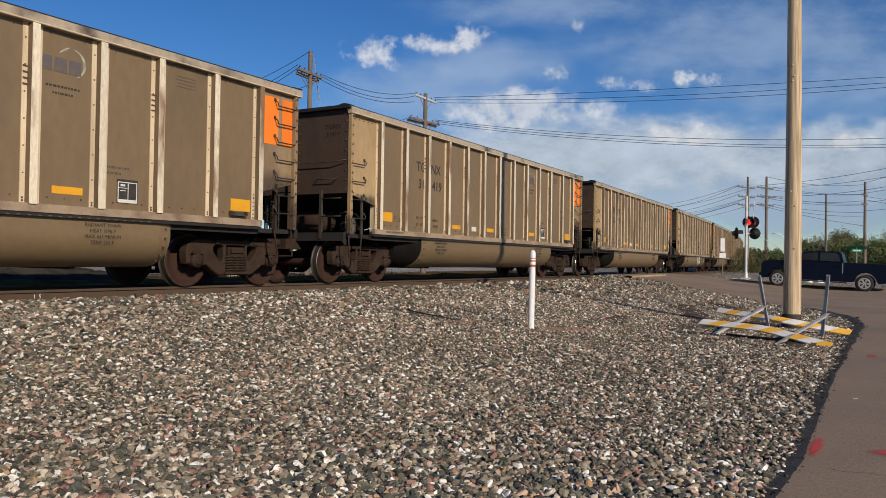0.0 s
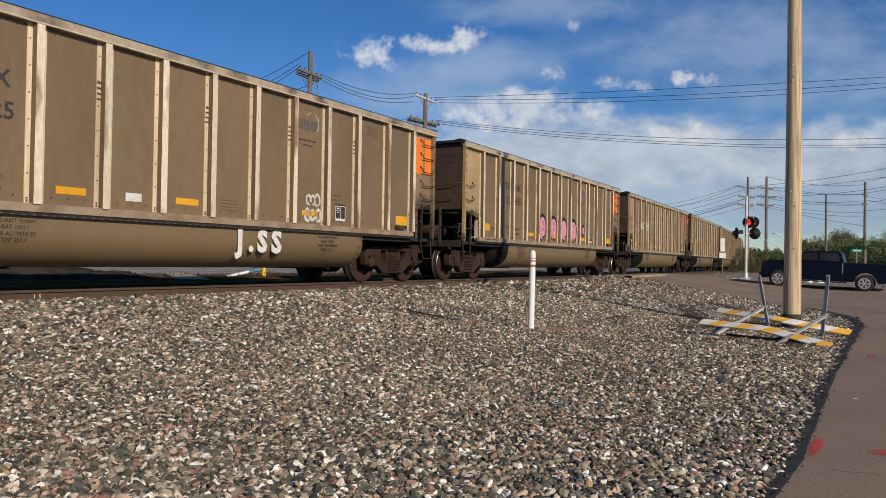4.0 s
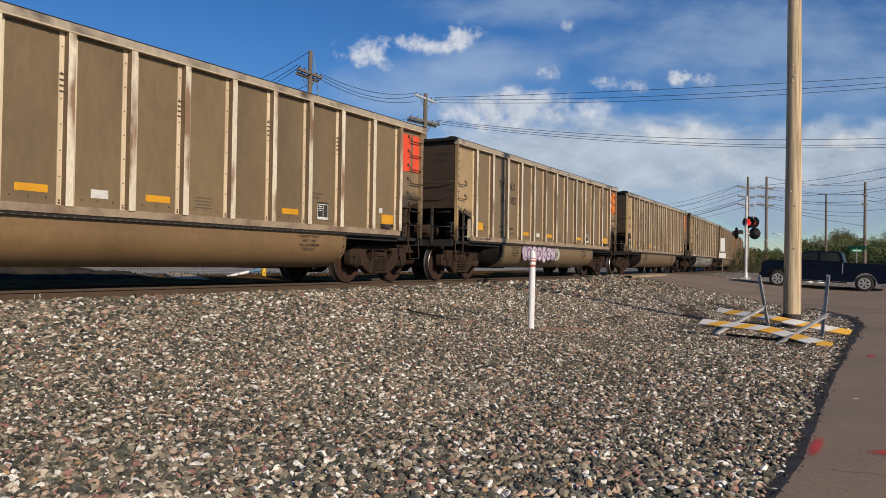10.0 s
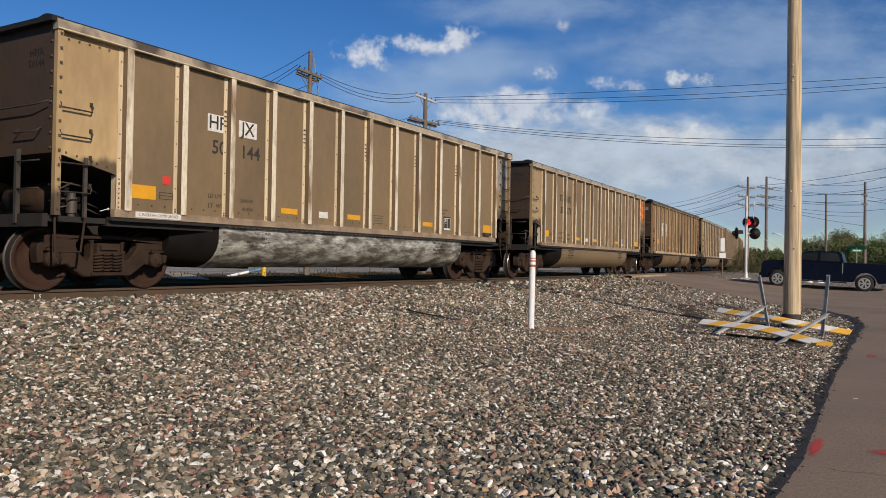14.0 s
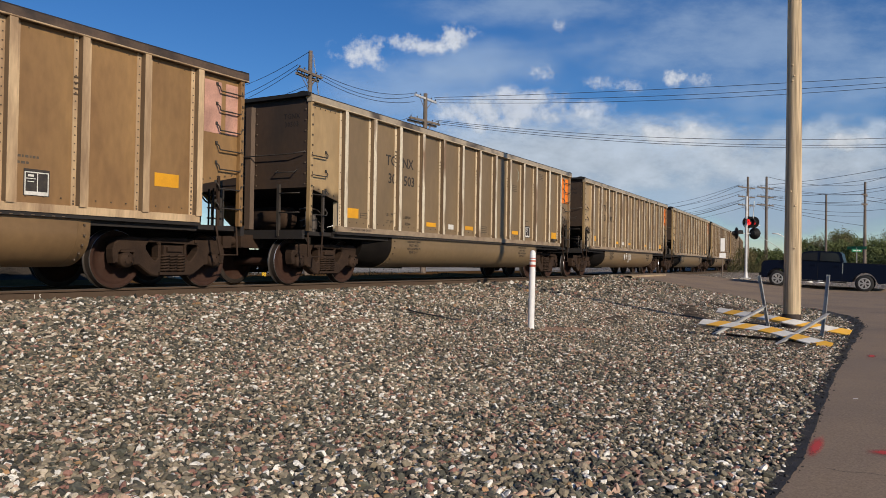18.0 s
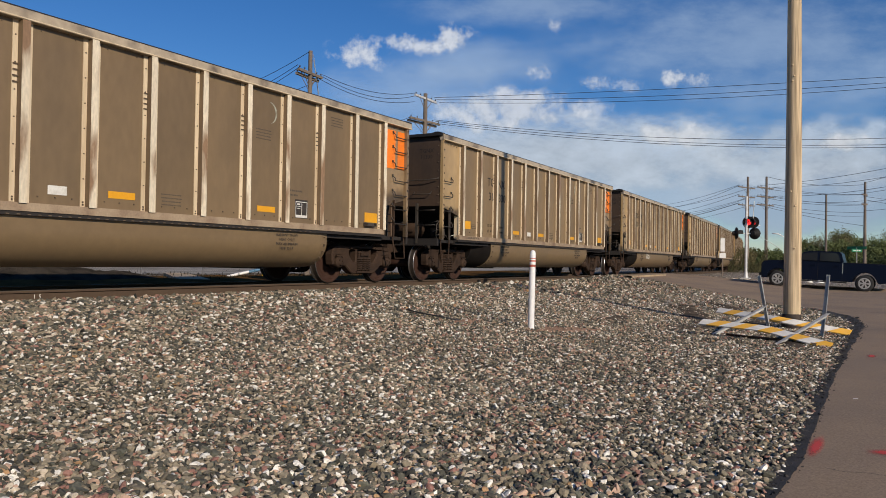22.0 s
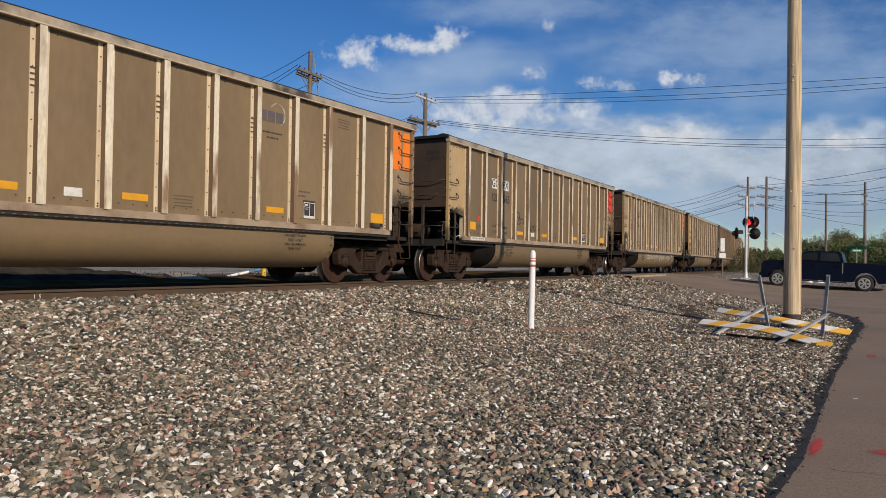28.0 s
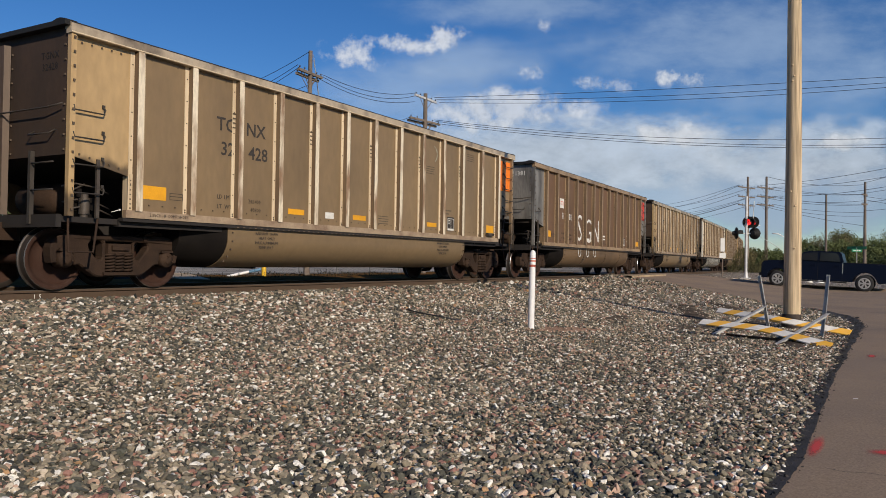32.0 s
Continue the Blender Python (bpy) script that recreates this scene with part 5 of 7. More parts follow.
        tagged(put("small_writing", SMALL["panel"], "", 11.9, 3.42), kind="stuff")
    if "whitetag" in extra:
        for tx, dx, sz in (("J", 0.0, 0.52), (".", 0.27, 0.5), ("S", 0.55, 0.52), ("S", 0.92, 0.56)):
            put("spray_tag", text_mesh(tx, sz, M["white"], bold=0.028), "thick white sprayed letter on the belly", 8.0 + dx, 0.80, -1.53, True)
        tagged(put("spray_tag", finish("spray_tag", scrawl(3, 0.5, 0.3, key + 1, 0.03), M["white"]), "white sprayed tag", 9.72, 1.38), kind="stuff")
        tagged(put("spray_tag", finish("spray_tag", scrawl(3, 0.4, 0.25, key + 2, 0.022), M["white"]), "white sprayed tag", 9.76, 1.68), kind="stuff")
    if "lilactag" in extra:
        bm = bmesh.new()
        for j in range(7):
            c_, w_, h_ = 0.2 + 0.40 * j, rg.uniform(0.20, 0.25), rg.uniform(0.2, 0.26)
            for k_, dy, mi in ((1.18, 0.0, 1), (1.0, -0.002, 0)):
                bm.faces.new([bm.verts.new((c_ + w_ * k_ * math.cos(t * 0.4833) * (1 + 0.14 * math.sin(3 * t * 0.4833 + j)), dy, h_ * k_ * math.sin(t * 0.4833) * (1 + 0.12 * math.cos(2 * t * 0.4833 + j)))) for t in range(13)]).material_index = mi
        tagged(put("spray_tag", finish("spray_tag", bm, [M["lilac"], M["violet"]]), "lilac sprayed bubble tag on the belly", 4.5, 0.80, -1.535), kind="stuff")
        tagged(put("spray_tag", finish("spray_tag", scrawl(8, 2.7, 0.36, key, 0.016), M["violet"]), "violet outline of the sprayed tag", 4.55, 0.80, -1.541), kind="stuff")
        tagged(put("spray_tag", finish("spray_tag", scrawl(4, 0.45, 0.45, key + 2, 0.016), M["white"]), "small white sprayed tag", 7.3, 0.80, -1.535), kind="stuff")
    if "pinkdiscs" in extra:
        for x, tail, cross in ((5.76, -0.10, 1), (6.78, 0.16, 1), (7.80, 0.05, 0), (8.84, -0.14, 1)):
            bm = bmesh.new()
            for grow, up_, dy, mi in ((1.0, 0.0, 0.0, 1), (0.80, -0.025, -0.002, 0)):
                ring = []
                for t in range(40):
                    a_ = 2 * math.pi * t / 40
                    fx, fz = math.cos(a_), math.sin(a_)
                    r_ = 0.40 * (1 + 0.03 * math.sin(2 * a_ + x))
                    # a foot that hangs down on one side, with a notch beside it
                    foot = math.exp(-((fx - tail * 2.4) / 0.24) ** 2) * (1 if fz < 0 else 0)
                    notch = math.exp(-((fx - tail * 2.4 - 0.42 * (1 if tail < 0.1 else -1)) / 0.15) ** 2) * (1 if fz < 0 else 0)
                    ring.append(bm.verts.new((r_ * fx * 0.93 * grow - 0.012 * mi, -0.001 + dy, r_ * fz * 1.08 * grow - 0.07 * foot * grow + 0.10 * notch * grow + up_)))
                bm.faces.new(ring).material_index = mi
            for q in ((0.0, 0.20, 0.10, -0.12), (0.11, 0.17, 0.03, -0.10)) if cross else ((0.05, -0.24, 0.22, -0.25),):
                bm.faces.new([bm.verts.new(v) for v in ((q[0] - 0.010, -0.005, q[1]), (q[0] + 0.010, -0.005, q[1] + 0.012), (q[2] + 0.010, -0.005, q[3] + 0.012), (q[2] - 0.010, -0.005, q[3]))]).material_index = 1
            put("spray_disc", finish("spray_disc", bm, [M["pink"], M["black"]]), "pink sprayed blob with a dark rim", x, 1.71)
        bm = bmesh.new()
        pts = [(-0.05, 0.42), (0.12, 0.40), (0.17, 0.22), (0.08, 0.0), (-0.08, -0.14), (-0.17, 0.0), (-0.19, 0.25)]
        for k_, dy, mi in ((1.2, 0.0, 1), (0.75, -0.002, 0)):
            bm.faces.new([bm.verts.new((p[0] * k_ * 0.72, -0.001 + dy, 0.10 + (p[1] - 0.14) * k_ * 0.8)) for p in pts]).material_index = mi
        put("spray_disc", finish("spray_drop", bm, [M["pink"], M["black"]]), "pink sprayed drop", 9.95, 1.62)
    if "shorttag" in extra:
        for tx, dx, dz, sz in (("#", 0.0, 0.0, 0.34), ("F", 0.33, 0.02, 0.36), ("J", 0.62, -0.03, 0.40), ("B", 0.95, -0.01, 0.38)):
            tagged(put("spray_tag", text_mesh(tx, sz, M["white"], bold=0.012), "white sprayed letter on the belly", 6.0 + dx, 0.82 + dz, -1.53, True), kind="stuff")
    if "smalltag" in extra:
        tagged(put("spray_tag", text_mesh("Wtb", 0.42, M["white"]), "small white sprayed tag", 5.15, 0.88, -1.53, True), kind="stuff")
    if "longtag" in extra:
        for tx, x_, sz in (("soyew", 5.45, 0.50), ("soyue", 6.80, 0.50), ("goyew,", 8.25, 0.48), ("s", 9.2, 0.34), ("soyou", 9.85, 0.48), ("*", 10.72, 0.8)):
            tagged(put("spray_tag", text_mesh(tx, sz, M["white"], bold=-0.010), "white sprayed handwriting on the belly", x_, 0.90, -1.522, True), kind="stuff")
    if "darktag" in extra:
        for x_, z_, n_, w_, h_ in ((4.52, 1.80, 4, 0.55, 0.26), (4.50, 1.92, 1, 0.25, 0.34), (5.50, 1.62, 5, 0.70, 0.24), (5.50, 1.66, 1, 0.2, 0.36)):
            tagged(put("spray_tag", finish("spray_tag", scrawl(n_, w_, h_, key + n_, 0.013, 0.8), M["ink"]), "dark sprayed tag", x_, z_), kind="stuff")
    if "whitescrawl" in extra:
        for tx, x_, z_, sz in (("S", 4.75, 1.78, 1.45), ("G", 5.78, 1.70, 1.35), ("N", 6.75, 1.74, 1.30), ("1", 12.4, 1.60, 0.4)):
            put("spray_tag", text_mesh(tx, sz, M["white"], bold=-0.012), "tall white sprayed letter", x_, z_, -1.503, True)
        for x_ in (4.75, 5.7, 6.6):
            put("spray_tag", text_mesh("U", 0.55, M["white"], bold=-0.006), "white sprayed bow on the belly", x_, 0.90, -1.522, True)
        tagged(put("spray_tag", finish("spray_tag", scrawl(3, 0.7, 0.3, key + 5, 0.02, 0.6), M["white"]), "white sprayed letters", 11.2, 1.62), kind="stuff")
        put("mark_back", plate_mesh("backs", 0.40, 0.34, M["white"]), "white painted patch", 2.80, 2.62)
        put("reporting_mark", text_mesh("TFX", 0.2, M["redplate"]), "red lettering on the white patch", 2.80, 2.62, -1.506, True)
        for z_ in (1.50, 1.62):
            put("white_label", plate_mesh("barw", 0.34, 0.06, M["white"]), "white data strip", 7.85, z_)


for key, spec in CARS.items():
    car = copy_thing(BASE[spec[0]], pose(0, 0, RAIL))
    dress(car, key, spec)
    TRAIN.append((key, car))
for b in list(BASE.values()):
    for o in [*b.children_recursive, b]:
        bpy.data.objects.remove(o)


# how far the train has rolled by each time, from its place at 23 s
ROLL_T = (0.0, 3.0, 6.0, 8.0, 9.0, 11.0, 13.0, 17.0, 19.0, 23.0, 25.5, 28.0, 31.0, 32.0)
ROLL_S = (-249.56, -216.95, -184.31, -162.61, -151.70, -130.13, -108.23, -64.92, -43.14, 0.0, 26.93, 53.80, 85.93, 96.58)

# play in the couplers: how far a car hangs back from its even place
SLACK = {-14: 0.0, -13: 0.12, -11: 0.04, -9: -0.03, -7: 0.12, -4: 0.0, -3: 0.10, 0: -0.03, 1: 0.0, 2: 0.06, 3: 0.12, 4: 0.13, 5: 0.10, 6: 0.03}


def rolled(t):
    """Smooth curve through the places of the train."""
    T_, S_ = ROLL_T, ROLL_S
    k = min(max(sum(1 for v in T_ if v <= t) - 1, 0), len(T_) - 2)

    def slope(i):
        a, b = max(i - 1, 0), min(i + 1, len(T_) - 1)
        return (S_[b] - S_[a]) / (T_[b] - T_[a])
    h = T_[k + 1] - T_[k]
    u = (t - T_[k]) / h
    return ((1 + 2 * u) * (1 - u) ** 2 * S_[k] + u * (1 - u) ** 2 * h * slope(k) + u * u * (3 - 2 * u) * S_[k + 1] + u * u * (u - 1) * h * slope(k + 1))


def car_s(key, t):
    """Where the middle of a car is along the track at t."""
    return 5.738 + CAR_X + PITCH * key + SLACK.get(key, 0.03) - rolled(t)


# ---- beside the track ----
def gz(x, y, road=False):
    return float(ground_z(x, y, road))


# white plastic cable marker
mk = thing("marker_post", pose(11.2, 5.14, gz(11.2, 5.14) - 0.05, 0.6, 1.4, 20) @ Matrix.Diagonal((1, 1, 0.945, 1)), "white plastic cable marker post with red bands", "marker post")
bm = bmesh.new()
lathe(bm, [(0.05, 0.0), (0.052, 0.02), (0.048, 1.30), (0.046, 1.34), (0.036, 1.37), (0.018, 1.385), (0.002, 1.39)], "z", 20)
part("tube", bm, M["whitepost"], mk)
for z0, z1 in ((1.19, 1.215), (1.10, 1.14)):
    bm = bmesh.new()
    lathe(bm, [(0.0487, z0), (0.0487, z1)], "z", 20, caps=False)
    part("red_band", bm, M["redband"], mk, "faded red warning band")
for z0, w in ((1.24, 0.05), (1.055, 0.04)):
    bm = bmesh.new()
    lathe(bm, [(0.0486, z0), (0.0486, z0 + 0.012)], "z", 20, caps=False)
    part("print_line", bm, M["redband"], mk)

# big timber pole by the lane
pole = thing("utility_pole", pose(16.1, 1.885, -0.25), "tall weathered timber utility pole with black foot", "utility pole")
prng = random.Random(3)


def timber(h, r0, r1, seed, seg=18, rings=26):
    """A slightly crooked round pole with checks in its surface."""
    rg = random.Random(seed)
    bm = bmesh.new()
    prev = None
    ph = [rg.uniform(0, 6.28) for _ in range(4)]
    for k in range(rings + 1):
        t = k / rings
        r = r0 + (r1 - r0) * t
        cx, cy = 0.02 * math.sin(2.6 * t + ph[0]), 0.02 * math.sin(3.4 * t + ph[1])
        ring = []
        for i in range(seg):
            a = 2 * math.pi * i / seg
            rr = r * (1 + 0.02 * math.sin(3 * a + ph[2]) + 0.012 * math.sin(7 * a + 9 * t + ph[3]))
            ring.append(bm.verts.new((cx + rr * math.cos(a), cy + rr * math.sin(a), h * t)))
        if prev:
            for i in range(seg):
                bm.faces.new((prev[i], prev[(i + 1) % seg], ring[(i + 1) % seg], ring[i])).smooth = True
        prev = ring
    bm.faces.new(prev)
    return bm


shaft = part("shaft", timber(11.4, 0.165, 0.095, 3), M["wood"], pole)
bm = bmesh.new()
lathe(bm, [(0.178, 0.0), (0.176, 0.45), (0.172, 0.52), (0.160, 0.53)], "z", 18, caps=False)
part("creosoted_foot", bm, M["creosote"], pole, "black creosoted foot")
for k in range(20):
    z, a = prng.uniform(0.9, 7.5), prng.uniform(170, 330)
    r = 0.165 - 0.07 * z / 11.4
    bm = bmesh.new()
    lathe(bm, [(0.004, 0.012), (0.014, 0.008), (0.02, -0.004)], "x", 8)
    part("knot", bm, M["wood"], pole, at=pose(r * math.cos(math.radians(a)) * 0.98, r * math.sin(math.radians(a)) * 0.98, z, 0, 0, a))
bm = bmesh.new()
for k in range(3):
    path_rod(bm, [(0.0, 0, 0), (0.02, 0.002, 0.25 + 0.1 * k)], 0.003, 4)
part("drying_crack", bm, M["creosote"], pole, "dark drying crack", pose(0.02, -0.128, 5.2))

# collapsed barricade lying against the pole
bar = thing("barricade", pose(14.3, 1.7, 0), "collapsed traffic barricade with amber and white striped boards", "barricade")


def local(p):
    return Vector(p) - Vector((14.3, 1.7, 0))


def board(ends, width, flat):
    """A striped plank bent along its points; amber stripes slant over white."""
    up = Vector(flat).normalized()
    pts = [local(p) for p in ends]
    bms = {"boardwhite": bmesh.new(), "boardyel": bmesh.new()}
    total = sum((b - a).length for a, b in zip(pts, pts[1:]))

    def at(d):
        for a, b in zip(pts, pts[1:]):
            l = (b - a).length
            if d <= l:
                return a + (b - a) * (d / l)
            d -= l
        return pts[-1]
    n = 10
    for k in range(n):
        d0, d1 = total * k / n, total * (k + 1) / n
        b = bms["boardyel" if k % 2 else "boardwhite"]
        sl = 0.08
        q = []
        for d, s in ((d0, 0), (d1, 0), (d1, 1), (d0, 1)):
            dd = min(max(d + (sl if s else -sl) * (1 if 0 < d < total else 0), 0), total)
            side = up.cross((pts[-1] - pts[0]).normalized())
            q.append(at(dd) + side * (width * (s - 0.5)))
        lo = [b.verts.new(v) for v in q]
        hi = [b.verts.new(v + up * 0.022) for v in q]
        b.faces.new(hi)
        b.faces.new(lo[::-1])
        for i in range(4):
            b.faces.new((lo[i], lo[(i + 1) % 4], hi[(i + 1) % 4], hi[i]))
    return bms


for ends in (((15.72, 3.18, 0.30), (14.98, 1.95, 0.22), (15.1, 0.82, 0.04)), ((13.42, 2.99, 0.22), (13.2, 1.95, 0.18), (12.79, 0.95, 0.0))):
    b2 = board(ends, 0.17, (-0.55, -0.25, 0.8))
    plank = part("board", b2["boardwhite"], M["boardwhite"], bar, "white barricade board")
    part("stripes", b2["boardyel"], M["boardyel"], plank, "amber slanting stripes")


def angle_iron(p, q, w=0.045):
    p, q = local(p), local(q)
    d = (q - p).normalized()
    u = d.cross(Vector((0, 0, 1)) if abs(d.z) < 0.9 else Vector((1, 0, 0))).normalized()
    v = d.cross(u).normalized()
    bm = bmesh.new()
    for a, b in ((u, v), (v, u)):
        vs = []
        for e in (p, q):
            for k, m_ in ((0, 0), (1, 0), (1, 1), (0, 1)):
                vs.append(bm.verts.new(e + a * w * k + b * 0.006 * m_))
        for i in range(4):
            bm.faces.new((vs[i], vs[(i + 1) % 4], vs[4 + (i + 1) % 4], vs[4 + i]))
        bm.faces.new(vs[:4])
        bm.faces.new(vs[4:])
    return bm


part("upright", angle_iron((14.7, 2.05, 0.0), (14.58, 2.21, 1.03), 0.06), M["galv"], bar, "grey angle-iron upright")
part("upright", angle_iron((14.52, 1.19, -0.02), (14.56, 1.10, 1.06), 0.06), M["galv"], bar, "grey angle-iron upright")
part("leg", angle_iron((13.52, 2.82, 0.03), (14.64, 2.14, 0.50), 0.065), M["galv"], bar, "grey angle-iron leg")
part("leg", angle_iron((12.55, 1.73, 0.0), (14.08, 1.12, 0.43), 0.065), M["galv"], bar, "grey angle-iron leg")

# thin black tube on the stones
cb = bmesh.new()
path_rod(cb, [(10.92, 7.36, gz(10.92, 7.36) + 0.03), (10.6, 6.9, gz(10.6, 6.9) + 0.05), (10.62, 6.5, gz(10.62, 6.5) + 0.04), (10.75, 6.2, gz(10.75, 6.2) + 0.01)], 0.013, 6)
solo("cable_end", cb, M["wire"], "thin black tube among the stones", "cable")
cb = bmesh.new()
path_rod(cb, [(13.6, 2.6, 0.02), (13.3, 2.15, 0.03), (13.05, 1.55, 0.03), (12.8, 1.15, 0.02)], 0.022, 6)
solo("rusty_rod", cb, M["rail"], "rusty rod under the barricade", "rod")

# ---- crossing signal ----
sg = thing("crossing_signal", pose(44.6, 7.54, 0.40) @ Matrix.Scale(1.09, 4), "silver crossing signal mast with red flashing lamps", "railway signal")
bm = bmesh.new()
rod(bm, (0, 0, 0), (0, 0, 4.25), 0.075, 14, 0.06)
part("mast", bm, M["silver"], sg)
bm = bmesh.new()
box(bm, -0.2, 0.2, -0.2, 0.2, 0, 0.12)
rod(bm, (0, 0, 0.12), (0, 0, 0.4), 0.12, 12, 0.09)
part("base", bm, M["silver"], sg)
bm = bmesh.new()
rod(bm, (-0.05, 0.1, 2.78), (0.35, -0.6, 2.78), 0.03, 8)
rod(bm, (-0.25, 0.42, 2.36), (0.3, -0.42, 2.36), 0.03, 8)
part("crossarm", bm, M["silver"], sg)


def lamp(name, at, lens, lab):
    """Round black backboard with hood and lens; it looks along -x."""
    bm = bmesh.new()
    lathe(bm, [(0.30, 0.0), (0.30, 0.03), (0.12, 0.05), (0.11, 0.20)], "x", 20)
    lm = part(name, bm, M["black"], sg, lab, at)
    bm = bmesh.new()
    lathe(bm, [(0.02, -0.03), (0.10, -0.02), (0.15, 0.0)], "x", 18)
    part("lens", bm, lens, lm, "red lens")
    bm = bmesh.new()
    vs = []
    for k in range(11):
        a = math.radians(-10 + 200 * k / 10)
        vs.append([bm.verts.new((dx, 0.165 * math.cos(a), 0.165 * math.sin(a))) for dx in (0.0, -0.28)])
    for a, b in zip(vs, vs[1:]):
        bm.faces.new((a[0], a[1], b[1], b[0]))
    part("hood", bm, M["black"], lm)


lamp("lamp", pose(0.0, -0.10, 2.93, 0, 0, -6), M["lampglow"], "lit red flashing lamp")
lamp("lamp", pose(0.14, -0.30, 2.93, 0, 0, -6), M["lampfade"], "dark red flashing lamp")
lamp("lamp", pose(0.2, -0.38, 2.36, 0, 0, 160), M["lampdim"], "black back of a flashing lamp")
lamp("lamp", pose(-0.2, 0.42, 2.36, 0, 0, 118), M["lampdim"], "black flashing lamp in profile")
bm = bmesh.new()
path_rod(bm, [(0.3, -0.45, 2.3), (0.6, -1.0, 1.95), (0.9, -1.5, 1.6)], 0.012, 5)
part("conduit", bm, M["silver"], sg)
bm = bmesh.new()
rod(bm, (0.1, -0.3, 2.95), (0.05, -0.36, 4.0), 0.02, 6)
part("antenna", bm, M["silver"], sg)

sn = thing("crossing_sign", pose(42.66, 8.40, 0.459, 0, 0, -70) @ Matrix.Scale(0.95, 4), "white crossing sign on a thin dark post", "sign")
bm = bmesh.new()
rod(bm, (0, 0, 0), (0, 0, 2.2), 0.03, 8)
part("post", bm, M["oldwood"], sn)
bm = bmesh.new()
box(bm, -0.115, 0.115, -0.03, -0.015, 1.55, 2.3)
part("sign_blade", bm, M["whitepost"], sn)
bm = bmesh.new()
box(bm, -0.17, 0.17, -0.035, -0.02, 1.18, 1.46)
part("sign_plate", bm, M["whitepost"], sn)


# ---- pickup waiting at the crossing ----
def pickup():
    yaw = 89.5
    # origin under the rear axle's near wheel, x forward, near side at y = +0 .. body to -y
    t = thing("pickup_truck", Matrix.Translation((38.63, 1.58, 0.10)) @ pose(0, 0, 0, 0, -2.2, yaw), "dark navy four-door pickup truck waiting at the crossing", "pickup truck")
    W0, W1 = 0.06, -1.98

    def low(z):
        # sill and roof heights of this low-roofed cab
        return z * 0.955 if z <= 1.30 else 1.2415 + (z - 1.30) * 0.90

    def slab(prof, y0, y1, name, material, lab="", parent=None, bev=0.03):
        bm = bmesh.new()
        prism(bm, [(x, low(z)) for x, z in prof], "y", y0, y1)
        bmesh.ops.recalc_face_normals(bm, faces=bm.faces)
        bmesh.ops.bevel(bm, geom=list(bm.edges), offset=bev, segments=2, affect="EDGES", clamp_overlap=True)
        return part(name, bm, material, parent or t, lab)

    def arch(cx, r=0.475, n=10):
        return [(cx + r * math.cos(math.pi * i / n), 0.42 + r * math.sin(math.pi * i / n)) for i in range(n + 1)]

    fr, rr = arch(3.57), arch(0.0)
    body = [(4.26, 0.48), (4.30, 0.75), (4.29, 1.05), (4.22, 1.24), (3.95, 1.28), (3.2, 1.32), (-1.15, 1.30), (-1.2, 1.1), (-1.22, 0.55), (-1.1, 0.45), (-0.5, 0.42)]
    body += [p for p in rr[::-1]][1:] + [(3.07, 0.42)] + [p for p in fr[::-1]][1:] + [(4.14, 0.42)]
    slab(body, W0, W1, "body", M["carpaint"], bev=0.025)
    cab = [(3.18, 1.30), (2.45, 1.80), (2.2, 1.86), (1.2, 1.87), (0.98, 1.83), (0.84, 1.30)]
    slab(cab, W0 - 0.12, W1 + 0.12, "cab", M["carpaint"], bev=0.04)
    for prof in ([(2.95, 1.36), (2.42, 1.74), (1.93, 1.79), (1.93, 1.36)], [(1.82, 1.36), (1.82, 1.79), (1.22, 1.79), (1.08, 1.72), (1.0, 1.36)]):
        slab(prof, W0 - 0.10, W0 - 0.125, "side_window", M["carglass"], "dark tinted window", bev=0.006)
    slab([(3.12, 1.36), (2.48, 1.80), (2.44, 1.79), (3.06, 1.34)], W0 - 0.25, W1 + 0.25, "windscreen", M["carglass"], "dark windscreen", bev=0.004)
    for x in (3.05, 1.88, 0.88):
        slab([(x, 0.5), (x + 0.012, 0.5), (x + 0.012, 1.32), (x, 1.32)], W0 + 0.004, W0 - 0.02, "door_seam", M["black"], bev=0.001)
    for x in (1.98, 1.0):
        slab([(x, 1.12), (x + 0.22, 1.12), (x + 0.22, 1.16), (x, 1.16)], W0 + 0.03, W0, "door_handle", M["carpaint"], bev=0.008)
    slab([(0.86, 0.8), (0.90, 0.8), (0.90, 1.30), (0.86, 1.30)], W0 + 0.008, W0 - 0.01, "trim_strip", M["chrome"], "bright trim strip", bev=0.002)
    slab([(2.86, 1.36), (3.02, 1.36), (3.04, 1.55), (2.90, 1.58)], W0 + 0.24, W0 + 0.02, "mirror", M["carpaint"], bev=0.03)
    slab([(4.24, 0.98), (4.32, 0.98), (4.28, 1.18), (4.20, 1.18)], W0 + 0.01, W0 - 0.28, "headlight", M["carglass"], bev=0.01)
    slab([(-1.24, 0.95), (-1.16, 0.95), (-1.16, 1.26), (-1.24, 1.26)], W0 + 0.01, W0 - 0.16, "tail_light", M["lampdim"], bev=0.01)
    slab([(4.20, 0.40), (4.38, 0.44), (4.40, 0.66), (4.24, 0.70)], W0 - 0.05, W1 + 0.05, "front_bumper", M["black"], bev=0.03)
    slab([(-1.36, 0.50), (-1.15, 0.48), (-1.15, 0.72), (-1.36, 0.74)], W0 - 0.05, W1 + 0.05, "rear_bumper", M["chrome"], "chrome rear bumper", bev=0.03)
    slab([(-1.0, 1.302), (0.8, 1.302), (0.8, 1.335), (-1.0, 1.335)], W0 - 0.04, W0 - 0.12, "bed_rail", M["black"], bev=0.01)
